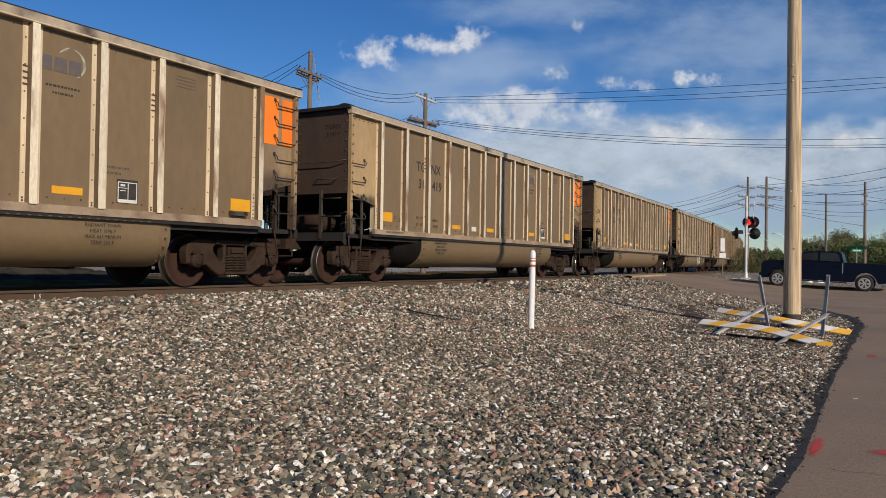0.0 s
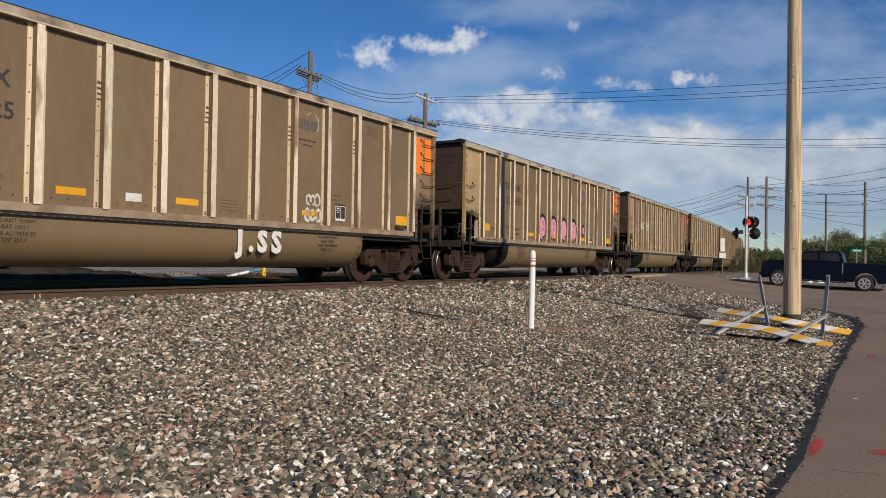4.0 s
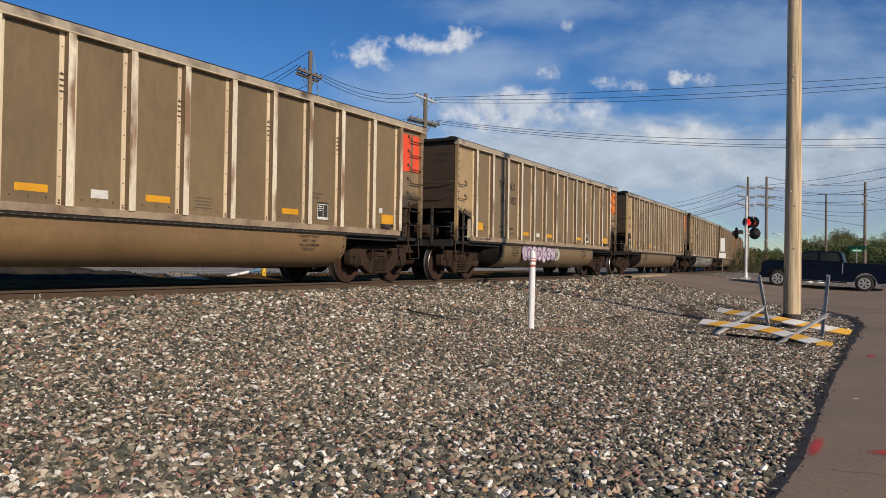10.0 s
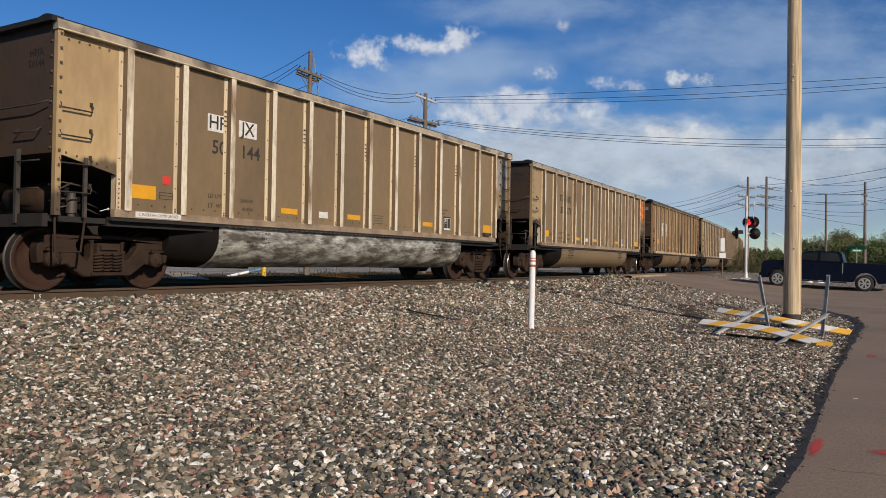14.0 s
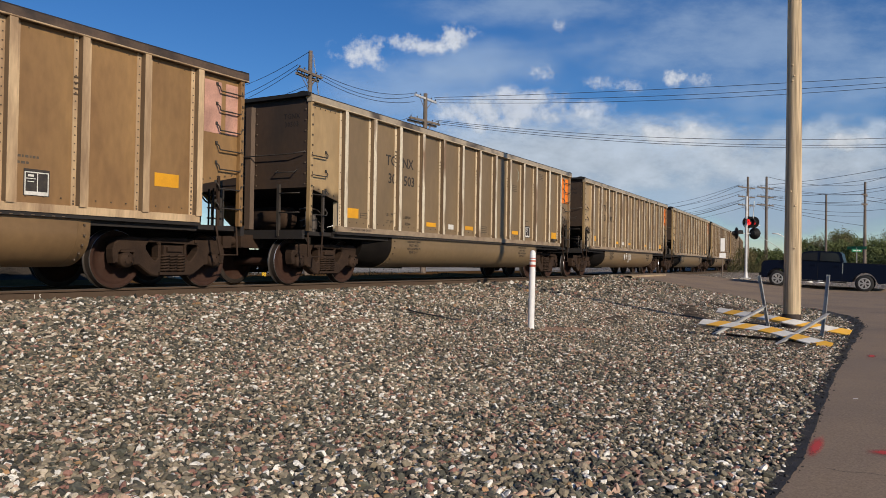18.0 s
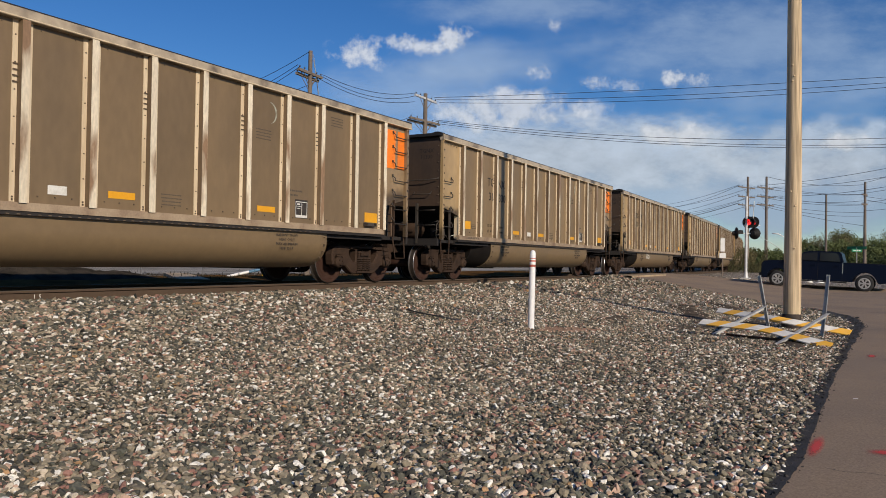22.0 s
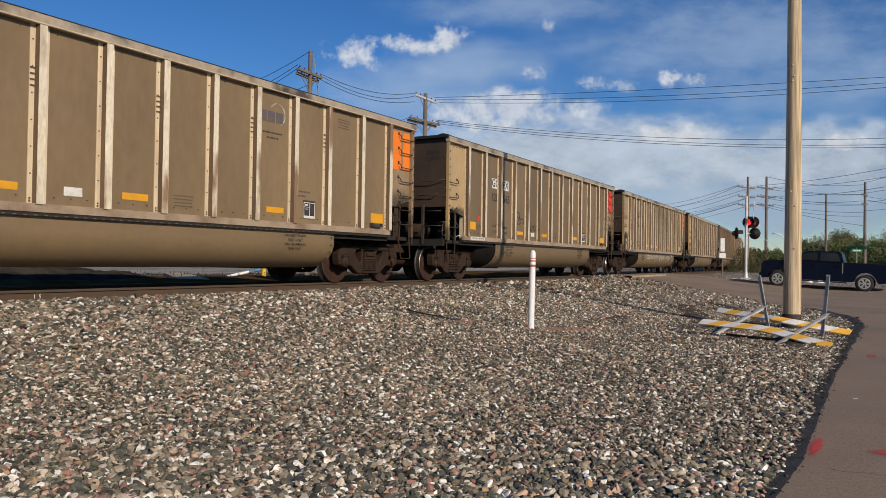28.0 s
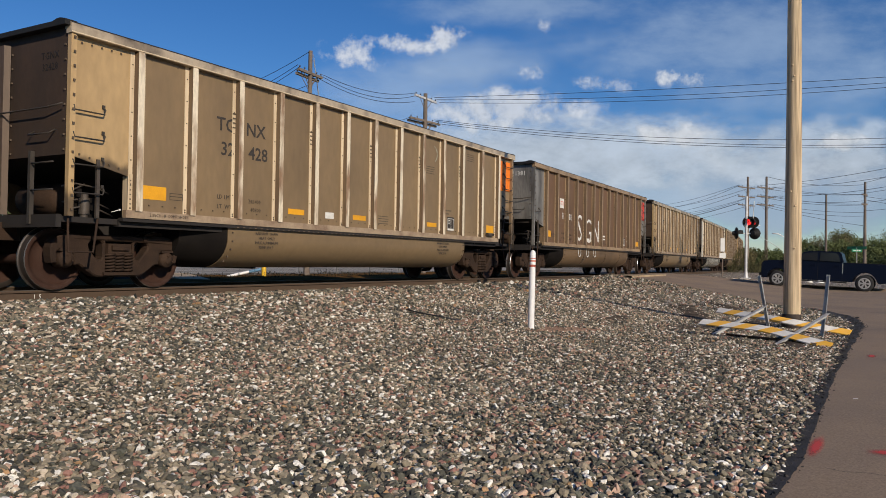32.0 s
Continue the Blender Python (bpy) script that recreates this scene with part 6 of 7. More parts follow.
    slab([(0.7, 0.36), (2.9, 0.36), (2.9, 0.41), (0.7, 0.41)], W0 + 0.02, W0 - 0.12, "side_step", M["black"], bev=0.01)
    for cx in (0.0, 3.57):
        for y, sgn in ((W0 - 0.02, 1), (W1 + 0.02, -1)):
            bm = bmesh.new()
            lathe(bm, [(0.22, 0.015 * sgn), (0.27, 0.03 * sgn), (0.35, 0.02 * sgn), (0.375, -0.03 * sgn), (0.375, -0.22 * sgn), (0.34, -0.26 * sgn), (0.22, -0.26 * sgn)], "y", 32, caps=False)
            wh = part("wheel", bm, M["tyre"], t, "tyre", pose(cx, y, 0.378))
            bm = bmesh.new()
            lathe(bm, [(0.245, 0.020 * sgn), (0.235, 0.026 * sgn), (0.225, -0.02 * sgn), (0.20, -0.05 * sgn), (0.02, -0.052 * sgn)], "y", 32)
            part("rim_barrel", bm, M["black"], wh)
            bm = bmesh.new()
            for k in range(6):
                a = 2 * math.pi * k / 6
                for da in (-0.16, 0.16):
                    rod(bm, (0.05 * math.cos(a), 0.012 * sgn, 0.05 * math.sin(a)), (0.22 * math.cos(a + da), 0.016 * sgn, 0.22 * math.sin(a + da)), 0.026, 6)
            lathe(bm, [(0.075, -0.03 * sgn), (0.075, 0.022 * sgn), (0.03, 0.034 * sgn)], "y", 16)
            lathe(bm, [(0.248, 0.0), (0.248, 0.034 * sgn), (0.195, 0.034 * sgn), (0.188, 0.0)], "y", 32, caps=False)
            part("alloy_spokes", bm, M["alloy"], wh, "silver six-spoke alloy")


pickup()
for x, y, c in ((44.2, 4.33, "boardwhite"), (44.5, 3.85, "whitepost")):
    bm = bmesh.new()
    lathe(bm, [(0.2, 0.0), (0.2, 0.04), (0.13, 0.05), (0.09, 0.45), (0.02, 0.62)], "z", 12)
    solo("low_marker", bm, M[c], "small low marker beyond the road", "marker", m=pose(x, y, gz(x, y)))

# ---- poles and wires ----
def far_pole(x, y, z0, z1, r, arms, label):
    p = thing("power_pole", pose(x, y, z0), label, "power pole", "power poles")
    bm = bmesh.new()
    rod(bm, (0, 0, -0.4), (0, 0, z1 - z0), r * 1.25, 12, r * 0.8)
    part("shaft", bm, M["oldwood"], p)
    for (ax, ay, az), (bx, by, bz), kind in arms:
        a, b = Vector((ax - x, ay - y, az - z0)), Vector((bx - x, by - y, bz - z0))
        d = (b - a).normalized()
        n = Vector((-d.y, d.x, 0))
        bm = bmesh.new()
        vs = [bm.verts.new(e + n * s * 0.06 + Vector((0, 0, w))) for e in (a, b) for s in (-1, 1) for w in (-0.06, 0.06)]
        for f in ((0, 1, 3, 2), (4, 6, 7, 5), (0, 4, 5, 1), (2, 3, 7, 6), (0, 2, 6, 4), (1, 5, 7, 3)):
            bm.faces.new([vs[i] for i in f])
        arm = part("crossarm", bm, M[kind], p)
        for t in (0.04, 0.24, 0.76, 0.96):
            bm = bmesh.new()
            q = a + (b - a) * t
            rod(bm, q + Vector((0, 0, 0.05)), q + Vector((0, 0, 0.12)), 0.015, 6)
            lathe(bm, [(0.02, 0.11), (0.045, 0.125), (0.034, 0.15), (0.042, 0.17), (0.012, 0.195)], "z", 8, at=q)
            part("insulator", bm, M["insul"], arm, "dark glazed insulator")
        for s in (0.22, 0.78):
            bm = bmesh.new()
            q = a + (b - a) * s
            rod(bm, q - Vector((0, 0, 0.05)), (0, 0, q.z - 0.75), 0.018, 6)
            part("brace", bm, M["oldwood"], p)
    return p


far_pole(27.35, 24.16, 0.42, 11.05, 0.12, [((26.35, 23.97, 9.95), (28.3, 24.26, 9.98), "oldwood"), ((26.4, 24.16, 9.80), (28.25, 24.44, 9.83), "oldwood")], "grey timber power pole with double crossarm")
far_pole(38.55, 24.86, 0.42, 11.29, 0.15, [((37.31, 24.78, 10.98), (39.82, 24.89, 10.98), "silver"), ((37.1, 25.0, 9.62), (39.95, 24.7, 9.62), "oldwood"), ((37.2, 25.2, 9.5), (39.85, 24.9, 9.5), "oldwood")], "timber power pole with pale and dark crossarms")
far_pole(91.3, 15.3, 0.5, 11.24, 0.15, [((89.6, 16.0, 10.0), (92.7, 14.8, 10.0), "oldwood"), ((89.6, 16.0, 8.95), (92.7, 14.8, 8.95), "oldwood"), ((89.6, 16.0, 8.0), (92.7, 14.8, 8.0), "oldwood")], "timber power pole with three crossarms")
far_pole(92.4, 13.5, 0.5, 11.28, 0.15, [((90.7, 14.2, 10.0), (93.8, 12.96, 10.0), "oldwood"), ((90.7, 14.2, 8.98), (93.8, 12.96, 8.98), "oldwood"), ((90.7, 14.2, 8.05), (93.8, 12.96, 8.05), "oldwood")], "timber power pole with three crossarms")
far_pole(101.6, 4.1, 0.5, 11.21, 0.16, [((100.9, 4.4, 9.69), (102.1, 3.9, 9.69), "oldwood"), ((100.9, 4.4, 8.57), (102.1, 3.9, 8.57), "oldwood")], "timber power pole with short arms")
far_pole(119.3, 9.6, 0.5, 11.32, 0.16, [], "bare timber power pole")

WIRES = [((27.27, 24.15, 11.0), (40.48, 48.53, 13.99), 0.7), ((26.32, 24.0, 10.15), (40.49, 48.53, 13.2), 0.7), ((26.5, 24.05, 10.1), (40.5, 48.53, 12.9), 0.8), ((28.2, 24.2, 9.9), (40.5, 48.5, 12.3), 0.5),
         ((28.35, 24.25, 10.15), (37.4, 24.8, 11.1), 0.4), ((28.35, 24.25, 10.05), (37.3, 24.85, 10.9), 0.5), ((28.3, 24.4, 9.95), (37.4, 24.9, 10.6), 0.45),
         ((39.56, 24.86, 11.25), (46.07, -6.74, 10.95), 0.2), ((39.56, 24.7, 11.1), (46.08, -6.74, 10.85), 0.45), ((39.57, 24.5, 10.9), (46.09, -6.74, 10.65), 0.5),
         ((39.48, 24.8, 9.85), (51.27, -7.51, 8.7), 0.9), ((39.48, 24.7, 9.75), (51.27, -7.51, 8.25), 0.9), ((39.6, 24.72, 9.64), (51.28, -7.51, 8.1), 0.9),
         ((37.3, 25.0, 9.75), (36.2, 25.4, 9.35), 0.1)]
for (p, q, sag) in WIRES + [((a[0], a[1], a[2] + 0.2), b, s) for a, b, s in (
        ((89.7, 16, 10.0), (139.2, 40.3, 11.87), 0.5), ((92.4, 14.9, 10.0), (139.2, 40.3, 11.3), 0.6), ((89.7, 16, 8.95), (139.2, 40.3, 10.31), 0.6), ((92.4, 14.9, 8.95), (139.2, 40.3, 9.9), 0.6), ((89.7, 16, 8.0), (139.2, 40.3, 9.06), 0.5),
        ((92.6, 14.8, 10.0), (101.5, 4.1, 9.7), 0.35), ((93.7, 13.0, 10.0), (101.5, 4.2, 9.75), 0.3), ((93.7, 13.0, 8.98), (101.5, 4.2, 8.6), 0.3), ((92.6, 14.8, 8.98), (101.5, 4.2, 8.5), 0.4), ((93.7, 13.0, 8.05), (101.5, 4.2, 7.64), 0.3), ((92.6, 14.8, 8.05), (101.5, 4.2, 6.05), 0.2),
        ((101.5, 4.1, 9.7), (74.6, -7.5, 10.6), 0.5), ((101.5, 4.1, 8.6), (74.6, -7.5, 9.1), 0.4), ((101.5, 4.1, 7.6), (74.6, -7.5, 7.8), 0.3), ((93.7, 13, 10.0), (74.6, -7.5, 10.9), 0.8), ((93.7, 13, 8.98), (74.6, -7.5, 10.2), 0.9), ((89.9, 15.9, 10.0), (139.2, 40.3, 11.55), 0.9), ((92.4, 14.9, 8.95), (139.2, 40.3, 10.0), 0.9), ((89.9, 15.9, 8.0), (139.2, 40.3, 8.7), 0.4), ((92.4, 14.9, 8.0), (139.2, 40.3, 8.3), 0.5), ((91.2, 14.0, 10.0), (74.6, -7.5, 11.6), 0.6), ((91.2, 14.0, 8.98), (101.5, 4.2, 9.0), 0.5), ((90.9, 14.1, 8.05), (101.5, 4.1, 7.2), 0.5), ((92.5, 13.5, 11.1), (101.5, 4.1, 10.9), 0.5), ((101.5, 4.1, 10.9), (74.6, -7.5, 12.6), 0.4), ((101.5, 4.1, 9.3), (112, -14, 7.3), 0.2), ((101.5, 4.1, 8.9), (112, -14, 6.0), 0.1))]:
    p, q = Vector(p), Vector(q)
    far = p.length > 70
    bm = bmesh.new()
    pts = []
    for i in range(17):
        t = i / 16
        v = p + (q - p) * t
        v.z -= 4 * sag * t * (1 - t)
        pts.append(v)
    path_rod(bm, pts, 0.02 if far else 0.0135, 5)
    solo("overhead_wire", bm, M["wire"], "thin black overhead power wire", "wire", "overhead wires")
for dx in (0.0, 0.25):
    bm = bmesh.new()
    rod(bm, (27.5, 24.1, 10.9 - dx), (32.0 + dx * 3, 26.0, 0.5), 0.012, 5)
    solo("guy_wire", bm, M["galv"], "thin pale guy wire", "wire", "guy wires")


# ---- distance ----
def tree(x, y, h, seed, leafy, wide=1.0):
    rg = random.Random(seed)
    t = thing("tree", pose(x, y, 0.45), "spring tree with sparse green-brown foliage", "tree", "far trees")
    bm = bmesh.new()
    tips = []
    rod(bm, (0, 0, -0.2), (0.1, 0.05, h * 0.38), 0.20, 7, 0.13)
    for k in range(9):
        a, z = rg.uniform(0, 6.28), h * rg.uniform(0.22, 0.42)
        l = h * rg.uniform(0.28, 0.5)
        e = Vector((math.cos(a) * l * 0.62 * wide, math.sin(a) * l * 0.62 * wide, z + l * 0.85))
        rod(bm, (0.05, 0.03, z), e, 0.085, 5, 0.03)
        tips.append(e)
        for j in range(3):
            b = rg.uniform(0, 6.28)
            f = e * rg.uniform(0.6, 0.95) + Vector((math.cos(b), math.sin(b), rg.uniform(0.1, 0.9))) * h * 0.14
            rod(bm, e * 0.75 + Vector((0, 0, z * 0.25)), f, 0.035, 4, 0.012)
            tips.append(f)
    part("trunk", bm, M["bark"], t)
    verts, faces = [], []
    for e in tips + [Vector((rg.gauss(0, h * 0.2 * wide), rg.gauss(0, h * 0.2 * wide), h * rg.uniform(0.12, 0.45))) for _ in range(12)]:
        n = 190 if leafy else 120
        rad = h * rg.uniform(0.12, 0.23)
        for j in range(n):
            d = Vector((rg.gauss(0, 1), rg.gauss(0, 1), rg.gauss(0, 0.8))).normalized() * rad * rg.random() ** 0.55
            c = e + d
            if c.z < 0.1 or c.z > h:
                continue
            s = rg.uniform(0.07, 0.17) if leafy else rg.uniform(0.05, 0.12)
            u = Vector((rg.gauss(0, 1), rg.gauss(0, 1), rg.gauss(0, 1))).normalized()
            v = u.orthogonal().normalized()
            w = u.cross(v)
            i = len(verts)
            verts += [c + v * s, c + w * s * 0.6, c - v * s, c - w * s * 0.6]
            faces.append((i, i + 1, i + 2, i + 3))
    me = bpy.data.meshes.new("crown")
    me.from_pydata([tuple(v) for v in verts], [], faces)
    me.materials.append(M["leaf"] if leafy else M["leafbrown"])
    part("crown", me, None, t)


trng = random.Random(21)
for k, (x, y, h) in enumerate(((116.7, 19.8, 6.0), (124, 17.6, 5.4), (128.4, 19.7, 5.4), (133, 17.0, 5.2), (140.5, 19.1, 6.4), (138.4, 12.9, 5.8), (134.2, 10.2, 8.6), (128, 7.6, 6.2), (146.9, 8.5, 8.2), (137.2, 5.2, 6.1),
                               (130, 4.6, 5.4), (132.9, 2.8, 7.2), (140.2, 0.2, 8.0), (128, -1.5, 6.0), (153.9, 16.3, 5.8), (163, 20.3, 5.6), (136, -6, 6.5), (142, 14.5, 6.0), (150, 3.5, 6.6), (150, 11.5, 6.4), (131, -4, 5.0), (160, -4, 7.0))):
    tree(x, y, h * (0.62 if y > 16 else 0.82 if y < 14 and h < 8 else 0.95), 100 + k, k % 3 != 0, trng.uniform(1.0, 1.5))

# trees behind the yards on the far side of the track
for k, (a_, r_, h) in enumerate(((24.0, 60, 9.5), (27.0, 66, 10.0), (29.2, 58, 8.8), (31.0, 70, 9.4), (32.6, 62, 7.0), (34.0, 74, 6.6), (20.0, 64, 9.0), (36.5, 90, 5.0))):
    tree(r_ * math.sin(radians(a_)), r_ * math.cos(radians(a_)), h, 300 + k, k % 2 == 0, 1.2)


def thicket(name, n, place, size, material, label, stretch=1.0):
    """Many small leaves or twigs round the points that place() gives."""
    verts, faces = [], []
    for _ in range(n):
        c = Vector(place())
        s = trng.uniform(*size)
        u = Vector((trng.gauss(0, 1), trng.gauss(0, 1), trng.gauss(0, 1) / stretch)).normalized()
        v = (u.orthogonal() if stretch == 1.0 else Vector((trng.gauss(0, 0.4), trng.gauss(0, 0.4), 1.0))).normalized()
        w = u.cross(v).normalized()
        i = len(verts)
        verts += [c + v * s * stretch, c + w * s * 0.6 / stretch, c - v * s * stretch, c - w * s * 0.6 / stretch]
        faces.append((i, i + 1, i + 2, i + 3))
    me = bpy.data.meshes.new(name)
    me.from_pydata([tuple(v) for v in verts], [], faces)
    me.materials.append(material)
    return solo(name, me, None, label, name, kind="stuff")


def undergrowth():
    x, y = trng.uniform(116, 150), trng.uniform(-10, 24)
    top = 2.4 + 0.8 * math.sin(y * 0.7) + 0.5 * math.sin(y * 1.9 + x * 0.2)
    return x, y, 0.45 + top * trng.random() ** 0.7


thicket("undergrowth", 14000, undergrowth, (0.12, 0.3), M["woods"], "dark undergrowth below the far trees")


def scrub_spot():
    a_, r_ = radians(trng.uniform(79.2, 81.8)), trng.uniform(76, 96)
    return r_ * math.sin(a_), r_ * math.cos(a_), 0.45 + (1.7 + 0.9 * math.sin(a_ * 190)) * trng.random() ** 0.8


thicket("scrub", 2600, scrub_spot, (0.05, 0.12), M["scrub"], "budding olive scrub beyond the crossing", 2.5)

# low far woods closing the view all round
verts, faces = [], []
for k in range(16000):
    a = trng.uniform(-3.14159, 3.14159)
    r = trng.uniform(175, 200)
    if -0.06 < a < 0.2:
        r = trng.uniform(185, 210)
    hmax = 3.2 + 1.0 * math.sin(a * 37) + 0.8 * math.sin(a * 91 + 2)
    z = 0.3 + abs(trng.gauss(0, 0.5)) * hmax
    if z > hmax:
        z = trng.uniform(0.3, hmax)
    c = Vector((r * math.cos(a), r * math.sin(a), 0.4 + z))
    s = trng.uniform(0.4, 0.9)
    u = Vector((trng.gauss(0, 1), trng.gauss(0, 1), trng.gauss(0, 1))).normalized()
    v = u.orthogonal().normalized()
    w = u.cross(v)
    i = len(verts)
    verts += [c + v * s, c + w * s * 0.8, c - v * s, c - w * s * 0.8]
    faces.append((i, i + 1, i + 2, i + 3))
me = bpy.data.meshes.new("far_woods")
me.from_pydata([tuple(v) for v in verts], [], faces)
me.materials.append(M["woods"])
solo("far_woods", me, None, "low far line of dark green woods", "woods", kind="stuff")

# brush along the far side of the track
verts, faces = [], []
for k in range(9000):
    s_, off = trng.uniform(-60, 70), trng.uniform(40, 46)
    p_ = track_at(s_, off).translation
    top = 1.15 + 0.4 * math.sin(s_ * 0.9) * math.sin(s_ * 0.37 + 1)
    c = Vector((p_.x, p_.y, 0.4 + top * trng.random() ** 0.8))
    s = trng.uniform(0.08, 0.2)
    u = Vector((trng.gauss(0, 1), trng.gauss(0, 1), trng.gauss(0, 1))).normalized()
    v = u.orthogonal().normalized()
    w = u.cross(v)
    i = len(verts)
    verts += [c + v * s, c + w * s * 0.8, c - v * s, c - w * s * 0.8]
    faces.append((i, i + 1, i + 2, i + 3))
me = bpy.data.meshes.new("brush")
me.from_pydata([tuple(v) for v in verts], [], faces)
me.materials.append(M["woods"])
solo("brush", me, None, "dark green brush beyond the track", "brush", kind="stuff")

# street sign by the far road
ss = thing("street_sign", pose(68.2, 3.3, 0.5), "green street name sign on a post", "street sign")
bm = bmesh.new()
rod(bm, (0, 0, 0), (0, 0, 2.25), 0.03, 8)
part("post", bm, M["galv"], ss)
for r_, z in ((-25, 2.02), (65, 2.22)):
    bm = bmesh.new()
    box(bm, -0.75, 0.75, -0.01, 0.01, -0.12, 0.12)
    bl = part("blade", bm, M["green"], ss, "green name blade", pose(0, 0, z, 0, 0, r_))
    bm = bmesh.new()
    x = -0.6
    for w in (0.12, 0.3, 0.22, 0.28):
        box(bm, x, x + w, -0.016, -0.01, -0.035, 0.035)
        x += w + 0.07
    part("lettering", bm, M["white"], bl, "unreadable white lettering")
# grey lamp bracket pole beyond the truck
lp = thing("street_lamp", pose(72.0, 9.0, 0.5), "slim pale pole with a bent arm", "street lamp")
bm = bmesh.new()
path_rod(bm, [(0, 0, 0), (0, 0, 3.2), (-0.1, 0.5, 3.5), (-0.2, 1.0, 3.55)], 0.05, 8)
part("pole", bm, M["whitepost"], lp)

# ---- beyond the track ----
def far_strip(name, off0, off1, s0, s1, dz, material, label):
    ss_ = np.linspace(s0, s1, 40)
    verts, faces = [], []
    for s in ss_:
        for off in (off0, off1):
            m_ = track_at(float(s), off)
            p = m_.translation
            verts.append((p.x, p.y, gz(p.x, p.y) + dz))
    for i in range(len(ss_) - 1):
        faces.append((2 * i, 2 * i + 1, 2 * i + 3, 2 * i + 2))
    me = bpy.data.meshes.new(name)
    me.from_pydata(verts, [], faces)
    me.materials.append(material)
    return solo(name, me, None, label, "paving", kind="structure")


# cess_far is an added sheet that tones the gravel lying in the train's shade
far_strip("cess_far", 1.9, 8.6, -40, 60, 0.015, M["darkdirt"], "brown strip toned for the shaded ground beside the track")
far_strip("pavement_far", 8.6, 15.2, -40, 60, 0.03, M["darkdirt"], "dark churned dirt beyond the track")
far_strip("kerb_far", 15.2, 40.0, -40, 90, 0.05, M["yard"], "pale gravelled yard beyond the track")
bm = bmesh.new()
for a, b in (((15.7, 18.3), (21.2, 25.9)),):
    d = Vector((b[0] - a[0], b[1] - a[1], 0)).normalized()
    n_ = Vector((-d.y, d.x, 0)) * 0.45
    lo = [Vector((*p, gz(*p) + 0.14)) + sgn * n_ for p, sgn in ((a, -1), (b, -1), (b, 1), (a, 1))]
    top = [bm.verts.new(v) for v in lo]
    bot = [bm.verts.new(v - Vector((0, 0, 0.16))) for v in lo]
    bm.faces.new(top)
    for i in range(4):
        bm.faces.new((top[i], bot[i], bot[(i + 1) % 4], top[(i + 1) % 4]))
solo("path_slab", bm, M["oldconc"], "narrow pale concrete path beyond the track", "path", kind="structure")
fence = thing("wire_fence", Matrix(), "grey chain-link fence beyond the track", "fence")
for k in range(16):
    m_ = track_at(-6 + 3.2 * k, 13.6)
    x, y = m_.translation.x, m_.translation.y
    bm = bmesh.new()
    rod(bm, (x, y, gz(x, y)), (x, y, gz(x, y) + 1.5), 0.035, 6)
    part("post", bm, M["fence"], fence)
for k in range(15):
    a, b = track_at(-6 + 3.2 * k, 13.6).translation, track_at(-2.8 + 3.2 * k, 13.6).translation
    bm = bmesh.new()
    za = gz(a.x, a.y)
    for z in (0.05, 1.45):
        rod(bm, (a.x, a.y, za + z), (b.x, b.y, za + z), 0.015, 5)
    for i in range(26):
        for s in (-1, 1):
            t0 = i / 26
            t1 = min(max(t0 + s * 0.44, 0), 1)
            f = abs(t1 - t0) / 0.44
            p, q = a + (b - a) * t0, a + (b - a) * t1
            rod(bm, (p.x, p.y, za + 0.05), (q.x, q.y, za + 0.05 + 1.4 * f), 0.004, 3)
    part("mesh_panel", bm, M["fence"], fence)
yb = thing("bollard", pose(23.33, 22.96, 0.38), "yellow painted steel safety bollard", "bollard")
bm = bmesh.new()
lathe(bm, [(0.10, 0.0), (0.10, 0.75), (0.07, 0.82), (0.01, 0.84)], "z", 12)
part("tube", bm, M["yellowpost"], yb)
bm = bmesh.new()
rod(bm, (21.9, 23.6, 0.42), (22.7, 23.2, 0.62), 0.06, 8)
arm_ = solo("barrier_arm", bm, M["whitepost"], "white leaning barrier arm with a blue end", "barrier")
bm = bmesh.new()
rod(bm, (22.72, 23.19, 0.625), (23.15, 22.97, 0.73), 0.062, 8)
part("arm_end", bm, M["bluepaint"], arm_, "blue painted end")

mv, mf = [], []
for k, s_ in enumerate(np.linspace(-30, 50, 161)):
    for off, hz in ((5.2, 0.0), (6.4, 0.10), (7.6, 0.16), (9.0, 0.14), (10.6, 0.0)):
        p_ = track_at(float(s_), off).translation
        mv.append((p_.x, p_.y, gz(p_.x, p_.y) + hz * (0.55 + 0.45 * math.sin(s_ * 1.3 + off) * math.sin(s_ * 0.47)) + (trng.uniform(-0.04, 0.04) if hz else -0.03)))
    if k:
        b_ = 5 * k
        mf += [(b_ + i, b_ + 1 + i, b_ - 4 + i, b_ - 5 + i) for i in range(4)]
me = bpy.data.meshes.new("dirt_bank")
me.from_pydata(mv, [], mf)
me.materials.append(M["darkdirt"])


# lumpy heap of dark earth and old ballast
hv, hf = [], []
for a_ in range(61):
    s_ = 6.0 + 11.0 * a_ / 60
    for b_ in range(13):
        p_ = track_at(s_, 8.2 + 3.6 * b_ / 12).translation
        rise = 0.55 * math.sin(math.pi * a_ / 60) ** 0.5 * math.sin(math.pi * b_ / 12) ** 0.7
        lump = noise.noise(Vector((p_.x * 1.1, p_.y * 1.1, 0))) * 0.30 + noise.noise(Vector((p_.x * 3.7, p_.y * 3.7, 2))) * 0.16
        hv.append((p_.x, p_.y, gz(p_.x, p_.y) - 0.03 + rise * (1 + lump)))
        if a_ and b_:
            k_ = 13 * a_ + b_
            hf.append((k_, k_ - 1, k_ - 14, k_ - 13))
hm = bpy.data.meshes.new("earth_heap")
hm.from_pydata(hv, [], hf)
hm.materials.append(M["heap"])
